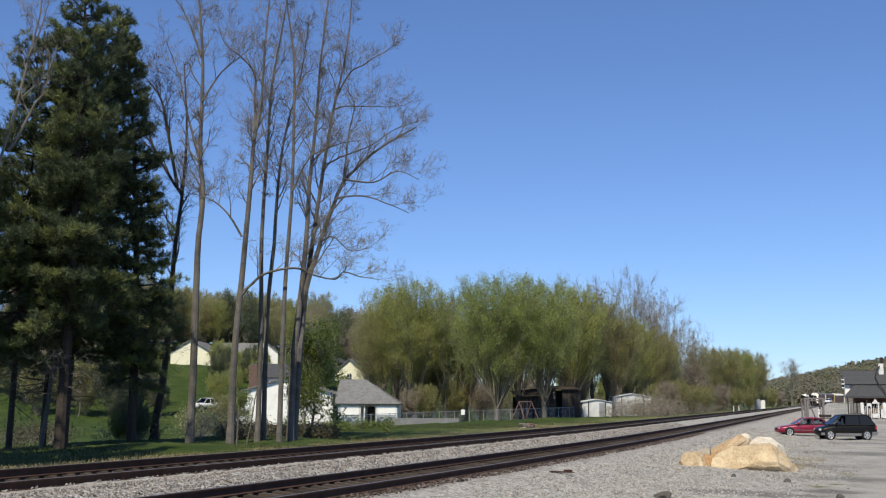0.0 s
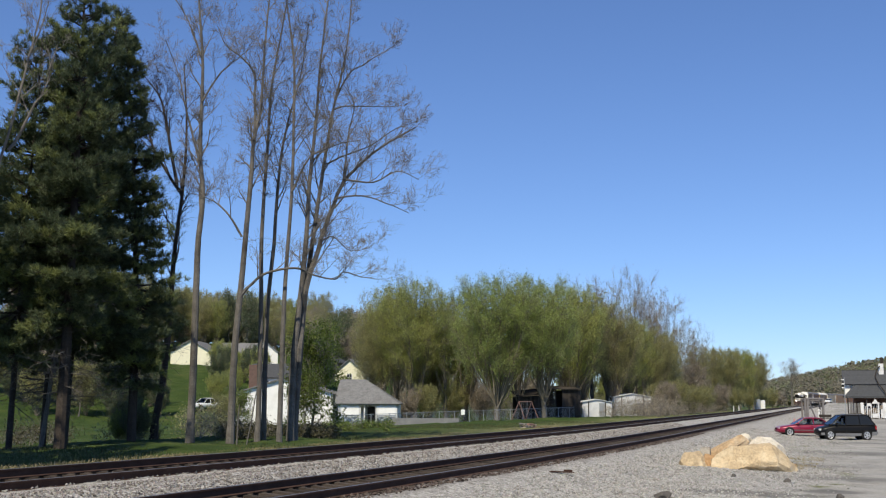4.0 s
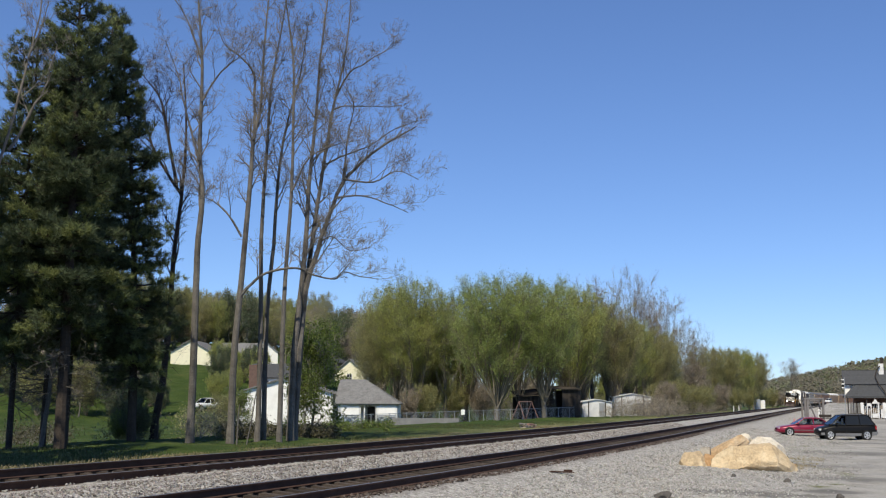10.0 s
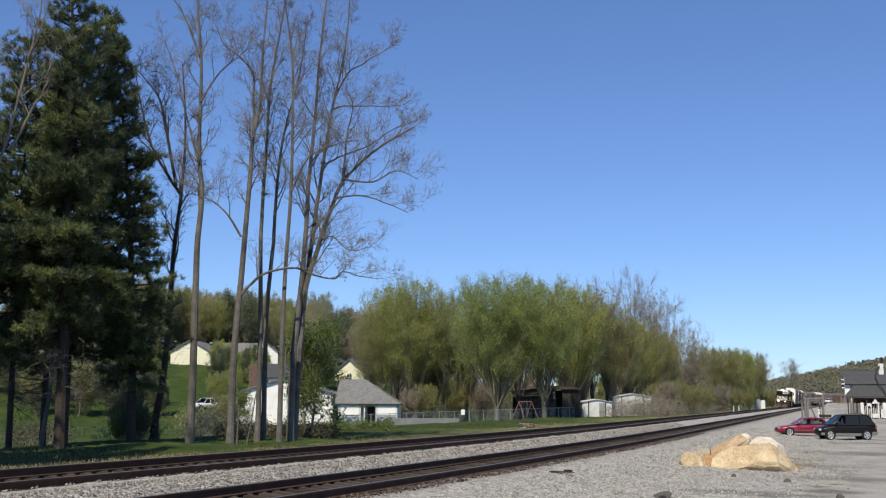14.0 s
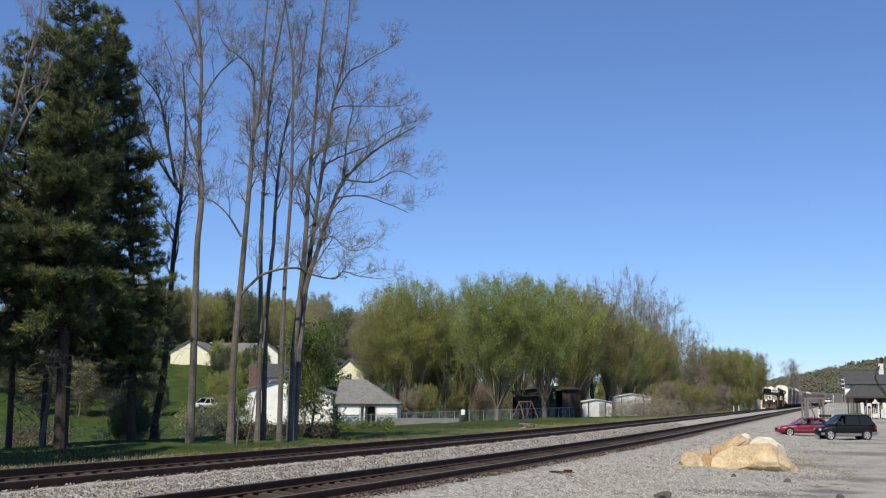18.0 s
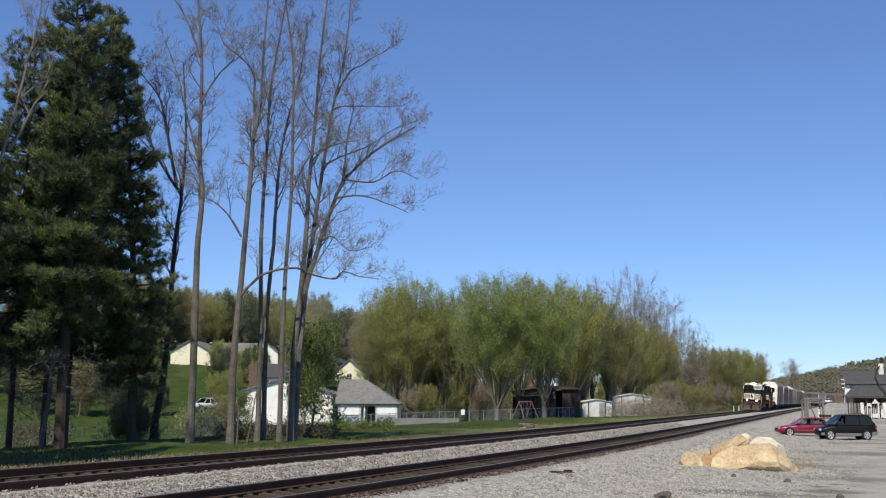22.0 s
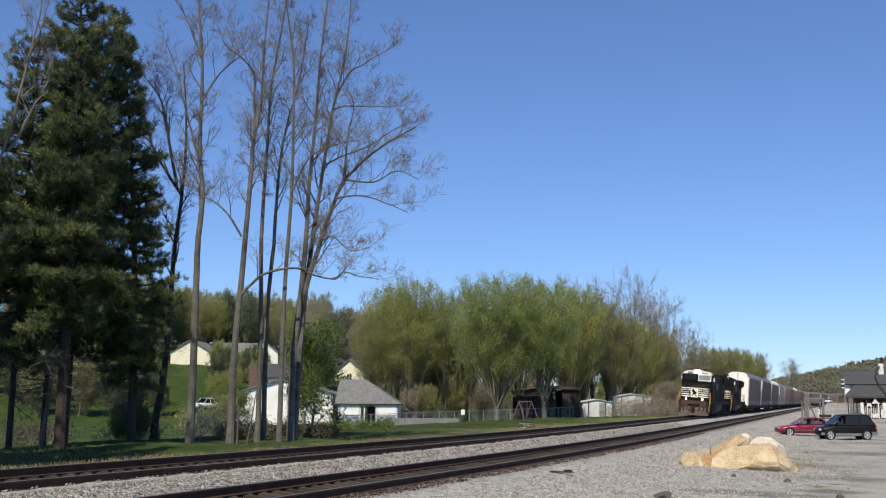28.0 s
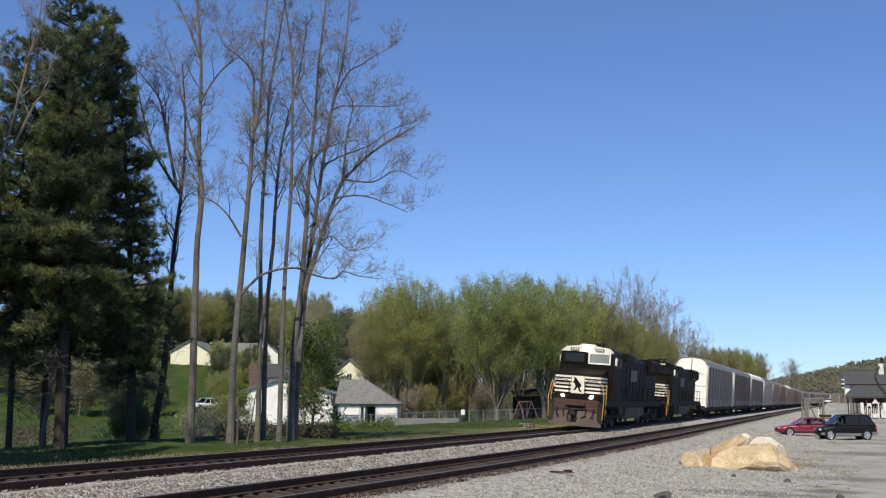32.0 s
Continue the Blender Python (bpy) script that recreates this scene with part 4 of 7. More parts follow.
BARE = [
    bare_tree(52.8, [(-12.28, -0.63), (-12.23, 4.28), (-12.24, 8.5), (-12.09, 11.36), (-12.35, 13.97), (-12.35, 18.1), (-12.68, 21.71), (-12.86, 23.54)], 0.23,
              [([(-12.3, 13.2), (-12.9, 15.4), (-13.4, 17.3), (-14.2, 19.4)], 0.07, 9), ([(-12.3, 16.3), (-11.6, 17.6), (-10.6, 18.6), (-10.1, 19.1)], 0.06, 8), ([(-12.35, 18.4), (-13.2, 20.6), (-14.3, 22.4)], 0.06, 8)], 11,
              "tall leafless tree with pale bark on the grass bank"),
    bare_tree(57.0, [(-15.18, -0.1), (-14.8, 2.11), (-14.58, 5.7), (-14.42, 9.36), (-14.22, 12.3), (-14.14, 15.91), (-14.44, 19.74)], 0.24,
              [([(-14.22, 12.3), (-15.2, 13.7), (-16.12, 15.27), (-16.74, 17.49), (-17.24, 19.73)], 0.11, 14), ([(-14.45, 12.76), (-14.95, 15.27), (-15.33, 17.17), (-15.84, 18.13), (-16.82, 19.25)], 0.1, 14)], 12,
              "dark-barked leafless tree with ascending limbs beside a pine", 24, 0.3, M_BARK_DARK),
    bare_tree(53.0, [(-10.37, -0.63), (-10.28, 3.74), (-10.03, 7.68), (-9.76, 11.98), (-9.66, 14.32), (-9.37, 16.24), (-9.23, 19.98), (-9.02, 23.03)], 0.22,
              [([(-10.08, 9.39), (-10.68, 10.39), (-11.36, 11.05), (-11.94, 11.34), (-12.94, 11.62)], 0.065, 8), ([(-10.16, 6.26), (-9.73, 6.89), (-8.85, 7.6), (-7.44, 7.89), (-6.54, 7.58), (-5.46, 7.35), (-5.02, 7.7), (-4.19, 7.47), (-3.21, 7.36)], 0.085, 16),
               ([(-9.6, 14.32), (-9.71, 16.39), (-9.76, 17.87), (-10.45, 18.77), (-11.34, 19.52), (-11.81, 20.58)], 0.085, 12)], 13,
              "tall leafless tree with one long arching limb"),
    bare_tree(55.0, [(-9.39, -0.39), (-9.35, 4.41), (-9.44, 9.69), (-9.29, 14.2), (-9.15, 17.88), (-8.63, 21.31), (-8.24, 23.84)], 0.17, [], 14, "slender leafless tree on the grass bank", 26, 0.4),
    bare_tree(56.0, [(-9.24, -0.34), (-9.23, 5.65), (-8.97, 9.54), (-8.82, 12.89), (-8.49, 15.68), (-7.8, 18.5), (-7.4, 21.68)], 0.16, [], 15, "slender leaning leafless tree on the grass bank", 26, 0.4),
    bare_tree(54.0, [(-8.12, -0.55), (-8.07, 4.36), (-8.01, 7.8), (-7.82, 11.89), (-7.8, 16.07), (-7.9, 19.11), (-8.36, 22.19), (-8.54, 23.44)], 0.16,
              [([(-7.8, 11.9), (-6.9, 13.6), (-5.7, 14.3), (-4.3, 14.6)], 0.06, 8)], 16, "slender straight leafless tree on the grass bank", 26, 0.45),
    bare_tree(55.4, [(-7.75, -0.68), (-7.71, 2.7), (-7.49, 5.61), (-7.21, 8.86), (-7.05, 12.47), (-6.77, 16.45), (-6.59, 19.57), (-6.15, 23.69)], 0.24,
              [([(-7.44, 3.28), (-7.16, 6.79), (-6.56, 9.16), (-5.92, 11.27), (-5.29, 12.84), (-4.32, 13.85), (-2.84, 14.93), (-1.5, 15.8)], 0.17, 22), ([(-5.63, 11.81), (-4.3, 12.0), (-2.8, 11.52), (-1.85, 11.13)], 0.06, 8),
               ([(-5.29, 12.84), (-5.17, 14.31), (-5.1, 15.54), (-4.82, 17.08), (-5.6, 18.32)], 0.07, 9), ([(-5.2, 12.84), (-3.71, 12.73), (-2.52, 13.34), (-1.33, 12.86)], 0.06, 10), ([(-6.33, 9.61), (-5.75, 9.76), (-4.85, 9.02), (-3.81, 9.17)], 0.045, 9)], 17,
              "forked leafless tree with wide spreading crown"),
    bare_tree(55.8, [(-7.64, -0.53), (-7.4, 4.46), (-7.09, 8.02), (-6.76, 10.73), (-6.32, 14.09), (-5.91, 16.88), (-5.3, 20.02), (-5.1, 22.89)], 0.2,
              [([(-6.31, 13.78), (-5.56, 14.09), (-4.06, 14.65), (-2.87, 15.49), (-1.36, 16.12)], 0.06, 12), ([(-5.91, 16.72), (-5.0, 16.94), (-3.79, 16.89), (-2.27, 16.95)], 0.05, 10), ([(-5.77, 17.5), (-5.18, 18.7), (-4.13, 19.46), (-2.61, 20.35)], 0.06, 12)], 18,
              "leaning leafless tree with long side limbs"),
]


def tris_data(name, Q, material):
    """A mesh of loose three-cornered needles, Q of shape (n, 3, 3)."""
    n = len(Q)
    me = bpy.data.meshes.new(name)
    me.from_pydata(np.asarray(Q, dtype=float).reshape(-1, 3).tolist(), [], np.arange(3 * n).reshape(n, 3).tolist())
    me.materials.append(material)
    return me


def needles(c, out, rng, long, wide):
    """Needle sprays that fan out from c along out."""
    n = len(c)
    a = out + rng.normal(0, 0.5, (n, 3))
    a /= np.linalg.norm(a, axis=1)[:, None]
    b = np.cross(a, rng.normal(size=(n, 3)))
    b /= np.linalg.norm(b, axis=1)[:, None]
    k = rng.uniform(0.55, 1.3, n)[:, None]
    a, b = a * long * k, b * wide * 0.5
    c = c + a * rng.uniform(-0.1, 0.25, (n, 1))
    return np.stack([c - b, c + b, c + a], 1)


def pine(x, y, h, spread, seed, label, low=0.2, trunk_r=0.24, lean=(0, 0), per_whorl=6, dead=0.06, thin=0.0):
    """A tall ragged conifer: trunk, whorls of boughs with side twigs, needle tufts, and dead snags below the crown."""
    rng = random.Random(seed)
    nr = np.random.RandomState(seed)
    tree = thing("pine_tree", pose(x, y, ground_z(x, y)), label, "tree", "conifers on the bank")

    def axis(f):
        return Vector((lean[0] * f * f, lean[1] * f * f, h * f))

    part("trunk", Mesh().tube([axis(t) - Vector((0, 0, 0.2 * (t == 0))) for t in (0, 0.25, 0.5, 0.75, 0.99)], [trunk_r * 1.15, trunk_r * 0.9, trunk_r * 0.65, trunk_r * 0.35, 0.03], 9), M_BARK_DARK, tree)
    snag = Mesh()
    for k in range(int(52 * (low - dead) / 0.2)):
        f = rng.uniform(dead, low + 0.1)
        ang = rng.uniform(0, 2 * math.pi)
        grow(snag, [], rng, axis(f), Vector((math.cos(ang), math.sin(ang), -0.15)).normalized(), rng.uniform(0.8, 2.6), 0.028, 2, (5, 3), -0.02, 0.2, 4, 0.5, 0.55, 0.007)
    part("snag_mass", snag, M_BARK, tree, "grey dead lower boughs")["kind"] = "stuff"
    n_whorl = int(h * (1 - low) / 0.55)
    for nm, f0, f1 in (("lower_crown", low, 0.45), ("middle_crown", 0.45, 0.72), ("upper_crown", 0.72, 1.01)):
        tw = Mesh()
        cc, oo, tone = [], [], []
        for k in range(n_whorl):
            f = low + (1 - low) * (k + 0.6 * rng.random()) / n_whorl
            turn = rng.uniform(0, 6.28)
            lobe = rng.uniform(0.72, 1.22)
            count = per_whorl if f < 0.9 else per_whorl - 2
            pick = [rng.random() for _ in range(count)]
            if not f0 <= f < f1:
                continue
            for b in range(count):
                if pick[b] < thin + (0.2 if f > 0.7 else 0.0):
                    continue
                ang = turn + 6.28 * b / count + rng.gauss(0, 0.25)
                reach = spread * math.sqrt(h * (1.0 - f) + 0.15) * lobe * rng.uniform(0.62, 1.18) * min(1.0, 0.72 + (f - low) * 2.5)
                p = axis(min(f + rng.gauss(0, 0.014), 1.0))
                d = Vector((math.cos(ang), math.sin(ang), 1.2 * f - 0.75 + rng.gauss(0, 0.22))).normalized()
                pts = [p]
                for i in range(5):
                    d = (d + Vector((rng.gauss(0, 0.1), rng.gauss(0, 0.1), 0.09))).normalized()
                    pts.append(pts[-1] + d * reach / 5)
                tw.tube(pts, [0.05, 0.042, 0.034, 0.026, 0.018, 0.009], 4, cap=False)
                # outer tufts of some boughs get the painted sunlit colour
                light = rng.random() < 0.45
                n_tw = max(4, int(reach * 4.4))
                for j in range(n_tw + 1):
                    t = 0.28 + 0.72 * j / n_tw
                    i = min(int(t * 5), 4)
                    q = pts[i].lerp(pts[i + 1], t * 5 - i)
                    ax = (pts[i + 1] - pts[i]).normalized()
                    side = ax.cross(Vector((0, 0, 1))).normalized() * (1 if j % 2 else -1)
                    e = (ax * 0.75 + side * (0.75 if j < n_tw else 0) + Vector((0, 0, rng.uniform(-0.3, 0.45)))).normalized()
                    ln = (0.22 + 0.34 * reach * (1.05 - t)) * rng.uniform(0.7, 1.2)
                    tw.tube([q, q + e * ln], [0.014, 0.006], 3, cap=False)
                    n_tuft = max(1, int(ln / 0.17))
                    for g in range(n_tuft):
                        c = q + e * (ln * (g + 1) / n_tuft) + Vector((rng.gauss(0, 0.08), rng.gauss(0, 0.08), rng.gauss(0, 0.08)))
                        cc.append(tuple(c))
                        oo.append((e.x * 0.6, e.y * 0.6, e.z * 0.5 + 0.42))
                        tone.append(light and t > 0.5 and rng.random() < 0.75)
        cr = new(nm)
        cr.parent = tree
        part("bough_frame", tw, M_BARK_DARK, cr)["kind"] = "stuff"
        cc, oo, tone = np.array(cc), np.array(oo), np.array(tone)
        for nm2, k, mm in (("needle_mass", ~tone, M_NEEDLE), ("light_needle_mass", tone, M_NEEDLE_LIT)):
            if k.any():
                c, o = np.repeat(cc[k], 40, axis=0), np.repeat(oo[k], 40, axis=0)
                c = c + nr.normal(0, 0.06, c.shape)
                part(nm2, tris_data(nm2, needles(c, o, nr, 0.25, 0.033), mm), None, cr)
    return tree


PINES = [
    pine(-16.9, 48.0, 22.6, 0.72, 3, "tall dark green pine with ragged boughs", 0.24, 0.25, (-0.3, 0), 7, 0.1, 0.18),
    pine(-18.0, 51.5, 21.2, 0.78, 5, "dark green pine close behind a taller one", 0.2, 0.2, (1.4, 0), 7, 0.1, 0.18),
    pine(-14.9, 52.0, 20.5, 0.47, 8, "dark pine with a ragged leader beside leafless trees", 0.16, 0.2, (-1.5, 0), 8, 0.1, 0.0),
    pine(-19.4, 48.6, 19.6, 0.95, 10, "dark green pine with a slim trunk by the lawn", 0.24, 0.13, (0.2, 0), 7, 0.1, 0.16),
    pine(-18.6, 50.5, 18.6, 0.85, 14, "slender dark pine with a leaning trunk", 0.24, 0.14, (0.9, 0), 7, 0.1, 0.05),
]

# unseen pines, added beyond the edge of the view to shade the bank
for x, y, turn in ((-22.5, 37.5, 40), (-19.6, 32.5, 150), (-17.4, 29.0, 260)):
    copy_thing(PINES[0], pose(x, y, ground_z(x, y), 0, 0, turn))

# woodland behind the line
LEAFY = {
    "tall": vase_data(21, 17.6, 8.6, 0.3, M_LEAF, 0.085, 8, 26, 0.14, (11, 5, 3), 0.22),
    "broad": vase_data(22, 16, 10.5, 0.32, M_LEAF, 0.085, 8, 32, 0.12, (11, 5, 3), 0.22),
    "narrow": vase_data(23, 16.8, 6.8, 0.24, M_LEAF, 0.085, 8, 20, 0.15, (11, 5, 3), 0.22),
    "upright": vase_data(26, 18, 6.5, 0.24, M_LEAF_BROWN, 0.07, 2, 8, 0.2, (10, 5, 3)),
    "brown": leafy_data(24, 18, 8.5, 0.28, M_LEAF_BROWN, 0.085, 5, 16, 0.5, 0.02),
    "small": leafy_data(27, 8.6, 5, 0.12, M_LEAF_GREEN, 0.15, 5, 14, 0.4, 0.0, (5, 4, 3), 0.12),
    "shrub": vase_data(25, 6, 5, 0.09, M_LEAF, 0.085, 4, 18, 0.03, (9, 4, 3), 0.16),
}


def wood(kind, x, y, scale=1.0, rz=0.0, crown=None, label=None):
    lab = {"tall": "tree in fresh yellow-green spring leaf", "broad": "broad tree in fresh spring leaf", "narrow": "slender tree in light spring leaf", "brown": "budding tree still mostly brown twigs", "small": "small dense tree in bright green leaf", "upright": "tall slender tree of bare upright twigs", "shrub": "bushy undergrowth in young leaf"}
    return plant("shrub" if kind == "shrub" else "tree", LEAFY[kind], x, y, label or lab[kind], "shrub" if kind == "shrub" else "tree", "woodland along the railway", rz, scale, 0.05, crown)


def px_ground(px, y):
    """Across-place at forward distance y for a column of the view."""
    return (px - 784) / 1892.0 * (y * 0.9905 - 0.4)


rw = random.Random(77)
for px, y, kind, sc, cm in [(664, 150, "narrow", 0.86, M_LEAF_OLIVE), (674, 156, "narrow", 1.0, M_LEAF_OLIVE), (682, 150, "brown", 1.0, M_LEAF), (702, 150, "narrow", 1.08, None), (735, 147, "tall", 1.05, None), (762, 155, "broad", 1.02, None), (790, 150, "brown", 1.05, M_LEAF), (825, 152, "tall", 1.0, M_LEAF_BRIGHT), (880, 136, "broad", 1.12, M_LEAF_BRIGHT),
                            (925, 150, "narrow", 1.05, None), (965, 138, "tall", 0.98, M_LEAF_BRIGHT), (1010, 155, "broad", 1.15, None), (1032, 160, "tall", 0.95, M_LEAF_OLIVE), (1050, 170, "upright", 1.2, None), (1075, 166, "upright", 1.15, None), (1085, 165, "tall", 0.95, M_LEAF_OLIVE), (1110, 178, "broad", 0.95, None),
                            (1128, 190, "upright", 1.42, None), (1143, 196, "upright", 1.22, None), (1168, 200, "upright", 1.25, None), (1186, 205, "upright", 1.22, None), (1160, 185, "tall", 0.8, M_LEAF_OLIVE), (1185, 190, "narrow", 0.8, M_LEAF_OLIVE), (1222, 215, "upright", 1.0, None), (1240, 230, "upright", 0.95, None), (1236, 220, "tall", 0.72, M_LEAF_OLIVE), (1262, 245, "narrow", 0.82, M_LEAF_OLIVE), (1285, 250, "broad", 0.88, M_LEAF_OLIVE),
                            (1310, 270, "broad", 0.92, None), (1335, 290, "broad", 0.92, M_LEAF_OLIVE), (1352, 330, "brown", 0.8, None)]:
    wood(kind, px_ground(px, y), y, sc, rw.uniform(0, 360), cm)
for px, y, sc in [(655, 140, 0.8), (720, 140, 0.7), (760, 142, 0.8), (810, 150, 0.9), (850, 150, 0.8), (1165, 175, 0.8), (1180, 165, 0.8), (1205, 175, 0.9), (1230, 190, 0.8), (1250, 200, 0.8), (1275, 225, 0.9), (1300, 240, 0.8), (1325, 265, 0.9), (1350, 300, 0.9), (1370, 340, 1.0), (1385, 400, 1.0)]:
    wood("shrub", px_ground(px, y), y, sc, rw.uniform(0, 360), rw.choice([M_LEAF_OLIVE, M_LEAF_OLIVE, M_LEAF_BROWN]))


# thickets that close the view below the crowns
for k in range(30):
    y = rw.uniform(205, 250)
    wood("shrub", px_ground(600 + 640 * (k + rw.random()) / 30, y), y, rw.uniform(1.1, 1.5), rw.uniform(0, 360), rw.choice([None, M_LEAF_BROWN]), "dense thicket behind the yards")
M_BLOSSOM = leaf_mat("pale_blossom", (0.36, 0.3, 0.29), 0.4, 0.4)
for px, y, sc in ((165, 150, 0.4), (250, 160, 0.4), (626, 205, 0.5), (712, 170, 0.35), (140, 140, 0.35)):
    wood("brown", px_ground(px, y), y, sc, rw.uniform(0, 360), M_BLOSSOM, "small tree in pale blossom beside houses")
for k in range(14):
    y = rw.uniform(170, 205)
    wood("shrub", px_ground(rw.choice([rw.uniform(0, 270), rw.uniform(385, 460)]), y), y, rw.uniform(0.6, 1.0), rw.uniform(0, 360), rw.choice([None, M_NEEDLE]), "dark hedge shrub on the hillside lawn")

for k in range(34):
    y = rw.uniform(262, 292)
    wood("shrub", px_ground(150 + 500 * (k + rw.random()) / 34, y), y, rw.uniform(1.4, 1.9), rw.uniform(0, 360), rw.choice([M_LEAF_OLIVE, M_LEAF_BROWN, M_NEEDLE]), "dense thicket along the hilltop")
for k in range(40):
    y = rw.uniform(268, 300)
    wood("shrub", px_ground(270 + 240 * (k + rw.random()) / 40, y), y, rw.uniform(0.8, 1.2), rw.uniform(0, 360), rw.choice([M_LEAF_OLIVE, M_LEAF_BROWN]), "low thicket along the hilltop")

# dark woods and an evergreen bush behind the pines
for k in range(18):
    y = rw.uniform(205, 255)
    wood(rw.choice(["brown", "small", "narrow"]), px_ground(-30 + 280 * (k + rw.random()) / 18, y), y, rw.uniform(0.8, 1.1), rw.uniform(0, 360), rw.choice([M_NEEDLE, M_LEAF_OLIVE, M_LEAF_BROWN]), "tree on the hillside behind the pines")
for k in range(16):
    y = rw.uniform(138, 160)
    wood("shrub", px_ground(-40 + 330 * (k + rw.random()) / 16, y), y, rw.uniform(0.7, 1.3), rw.uniform(0, 360), rw.choice([M_NEEDLE, M_NEEDLE, M_LEAF_OLIVE]), "dark evergreen bush at the edge of the lawn")
for px, y, sc, cm in ((400, 82, 0.5, M_LEAF_OLIVE), (208, 56.0, 0.27, M_LEAF_GREEN), (228, 55.0, 0.3, M_NEEDLE), (246, 56.0, 0.32, M_NEEDLE), (230, 60, 0.45, M_NEEDLE)):
    wood("shrub", px_ground(px, y), y, sc, rw.uniform(0, 360), cm, "dark leafy bush under the trees")

# the wooded hill behind the houses
for k in range(46):
    px = 230 + 345 * (k + rw.random()) / 46
    y = rw.uniform(240, 280) if k % 3 or px < 500 else rw.uniform(205, 228)
    kind = rw.choice(["tall", "brown", "broad", "brown", "narrow"])
    wood(kind, px_ground(px, y), y, rw.uniform(0.6, 0.85), rw.uniform(0, 360), rw.choice([None, M_LEAF_OLIVE, M_LEAF_OLIVE]), "tree in thin spring leaf on the hillside")
for k in range(16):
    y = rw.uniform(150, 200)
    wood("shrub", px_ground(rw.uniform(380, 480), y), y, rw.uniform(0.5, 0.8), rw.uniform(0, 360))
for px, y, sc in ((553, 66, 0.72), (541, 64, 0.45), (576, 175, 1.2), (408, 95, 0.45), (426, 92, 0.4)):
    wood("small", px_ground(px, y), y, sc, rw.uniform(0, 360))


for px, y, sc in ((436, 236, 1.5), (455, 244, 1.2), (592, 205, 1.15), (606, 210, 1.3), (618, 216, 1.1), (395, 250, 1.5), (305, 246, 1.4)):
    wood("small", px_ground(px, y), y, (sc * 0.7, sc * 0.7, sc), rw.uniform(0, 360), M_NEEDLE, "dark evergreen tree on the hillside")


def crown_lumps(C, R, rng):
    """Ragged eight-sided leaf clumps round centres C with radii R, as vertices and faces."""
    base = np.array([(1, 0, 0), (-1, 0, 0), (0, 1, 0), (0, -1, 0), (0, 0, 1), (0, 0, -1)], float)
    f = np.array([(0, 2, 4), (2, 1, 4), (1, 3, 4), (3, 0, 4), (2, 0, 5), (1, 2, 5), (3, 1, 5), (0, 3, 5)])
    n = len(C)
    V = (base[None] * rng.uniform(0.5, 1.7, (n, 6, 1)) + rng.normal(0, 0.35, (n, 6, 3))) * R[:, None, None] + C[:, None, :]
    return V.reshape(-1, 3), (f[None] + 6 * np.arange(n)[:, None, None]).reshape(-1, 3)


def far_woods():
    """The wooded ridge beyond the depot and the end of the valley."""
    rng = random.Random(5)
    nr = np.random.RandomState(5)
    trunks, cc, rr = Mesh(), [], []
    for k in range(2300):
        y = rng.uniform(560, 1260)
        x = px_ground(rng.uniform(1290, 1720), y)
        s, u = to_su(x, y)
        if -6 < u < 16:
            continue
        z = ground_z(x, y)
        h = rng.uniform(7, 13)
        trunks.tube([(x, y, z - 0.5), (x + rng.gauss(0, 0.6), y, z + h * 0.8)], [0.25, 0.08], 4, cap=False)
        for j in range(16):
            a, f = rng.uniform(0, 6.28), rng.uniform(0.2, 1.0)
            r = h * 0.34 * math.sqrt(max(0.05, 1 - (2 * f - 1.15) ** 2)) * rng.random() ** 0.5
            cc.append((x + r * math.cos(a), y + r * math.sin(a), z + h * f))
            rr.append(h * rng.uniform(0.035, 0.085))
    cc, rr = np.array(cc), np.array(rr)
    brown = np.repeat(nr.uniform(0, 1, len(cc) // 16) < 0.6, 16)
    w = None
    for nm, pick, mm in (("far_woods", ~brown, M_HAZED_GREEN), ("budding_mass", brown, M_HAZED_BROWN)):
        V, F = crown_lumps(cc[pick], rr[pick], nr)
        me = bpy.data.meshes.new(nm)
        me.from_pydata(V.tolist(), [], F.tolist())
        me.materials.append(mm)
        ob = part(nm, me, None, w)
        fine = leaves(np.repeat(cc[pick], 3, axis=0) + nr.normal(0, 0.6, (3 * pick.sum(), 3)), 0.42, nr, 1.6)
        if w is None:
            w = tagged(ob, "distant ridge covered in budding brown-green woods", "woods", kind="stuff")
        part("spray_mass", quads_data("spray_mass", fine, mm), None, w)
    part("trunk_mass", trunks, M_WOODS, w)


far_woods()
wood("brown", px_ground(1404, 470), 470, (1.5, 1.5, 1.25), 40, None, "rounded bare tree at the end of the valley")


# ---- buildings ----
M_SIDING = mat("white_siding", (0.82, 0.81, 0.78), 0.7, 0, 1.5, 0.08, 0.1, 12, 0.3, (0.5, 0.48, 0.44), 0.35, 0.6)
M_CREAM = mat("cream_siding", (0.78, 0.74, 0.55), 0.7, 0, 1.5, 0.08, 0.1, 12, 0.3, (0.5, 0.46, 0.34), 0.3, 0.6)
M_SHINGLE = mat("grey_shingles", (0.17, 0.168, 0.165), 0.9, 0, 2.5, 0.3, 0.5, 8, 0.2, (0.11, 0.1, 0.095), 0.5, 0.8)
M_SHINGLE_DARK = mat("dark_grey_shingles", (0.062, 0.064, 0.068), 0.85, 0, 2.5, 0.25, 0.4, 8, 0.25)
M_ROOF_TAN = mat("weathered_tan_roof", (0.2, 0.165, 0.13), 0.9, 0, 2.5, 0.3, 0.4, 8, 0.2)
M_PANE = glass_mat("window_pane", (0.03, 0.035, 0.04), 0.12)
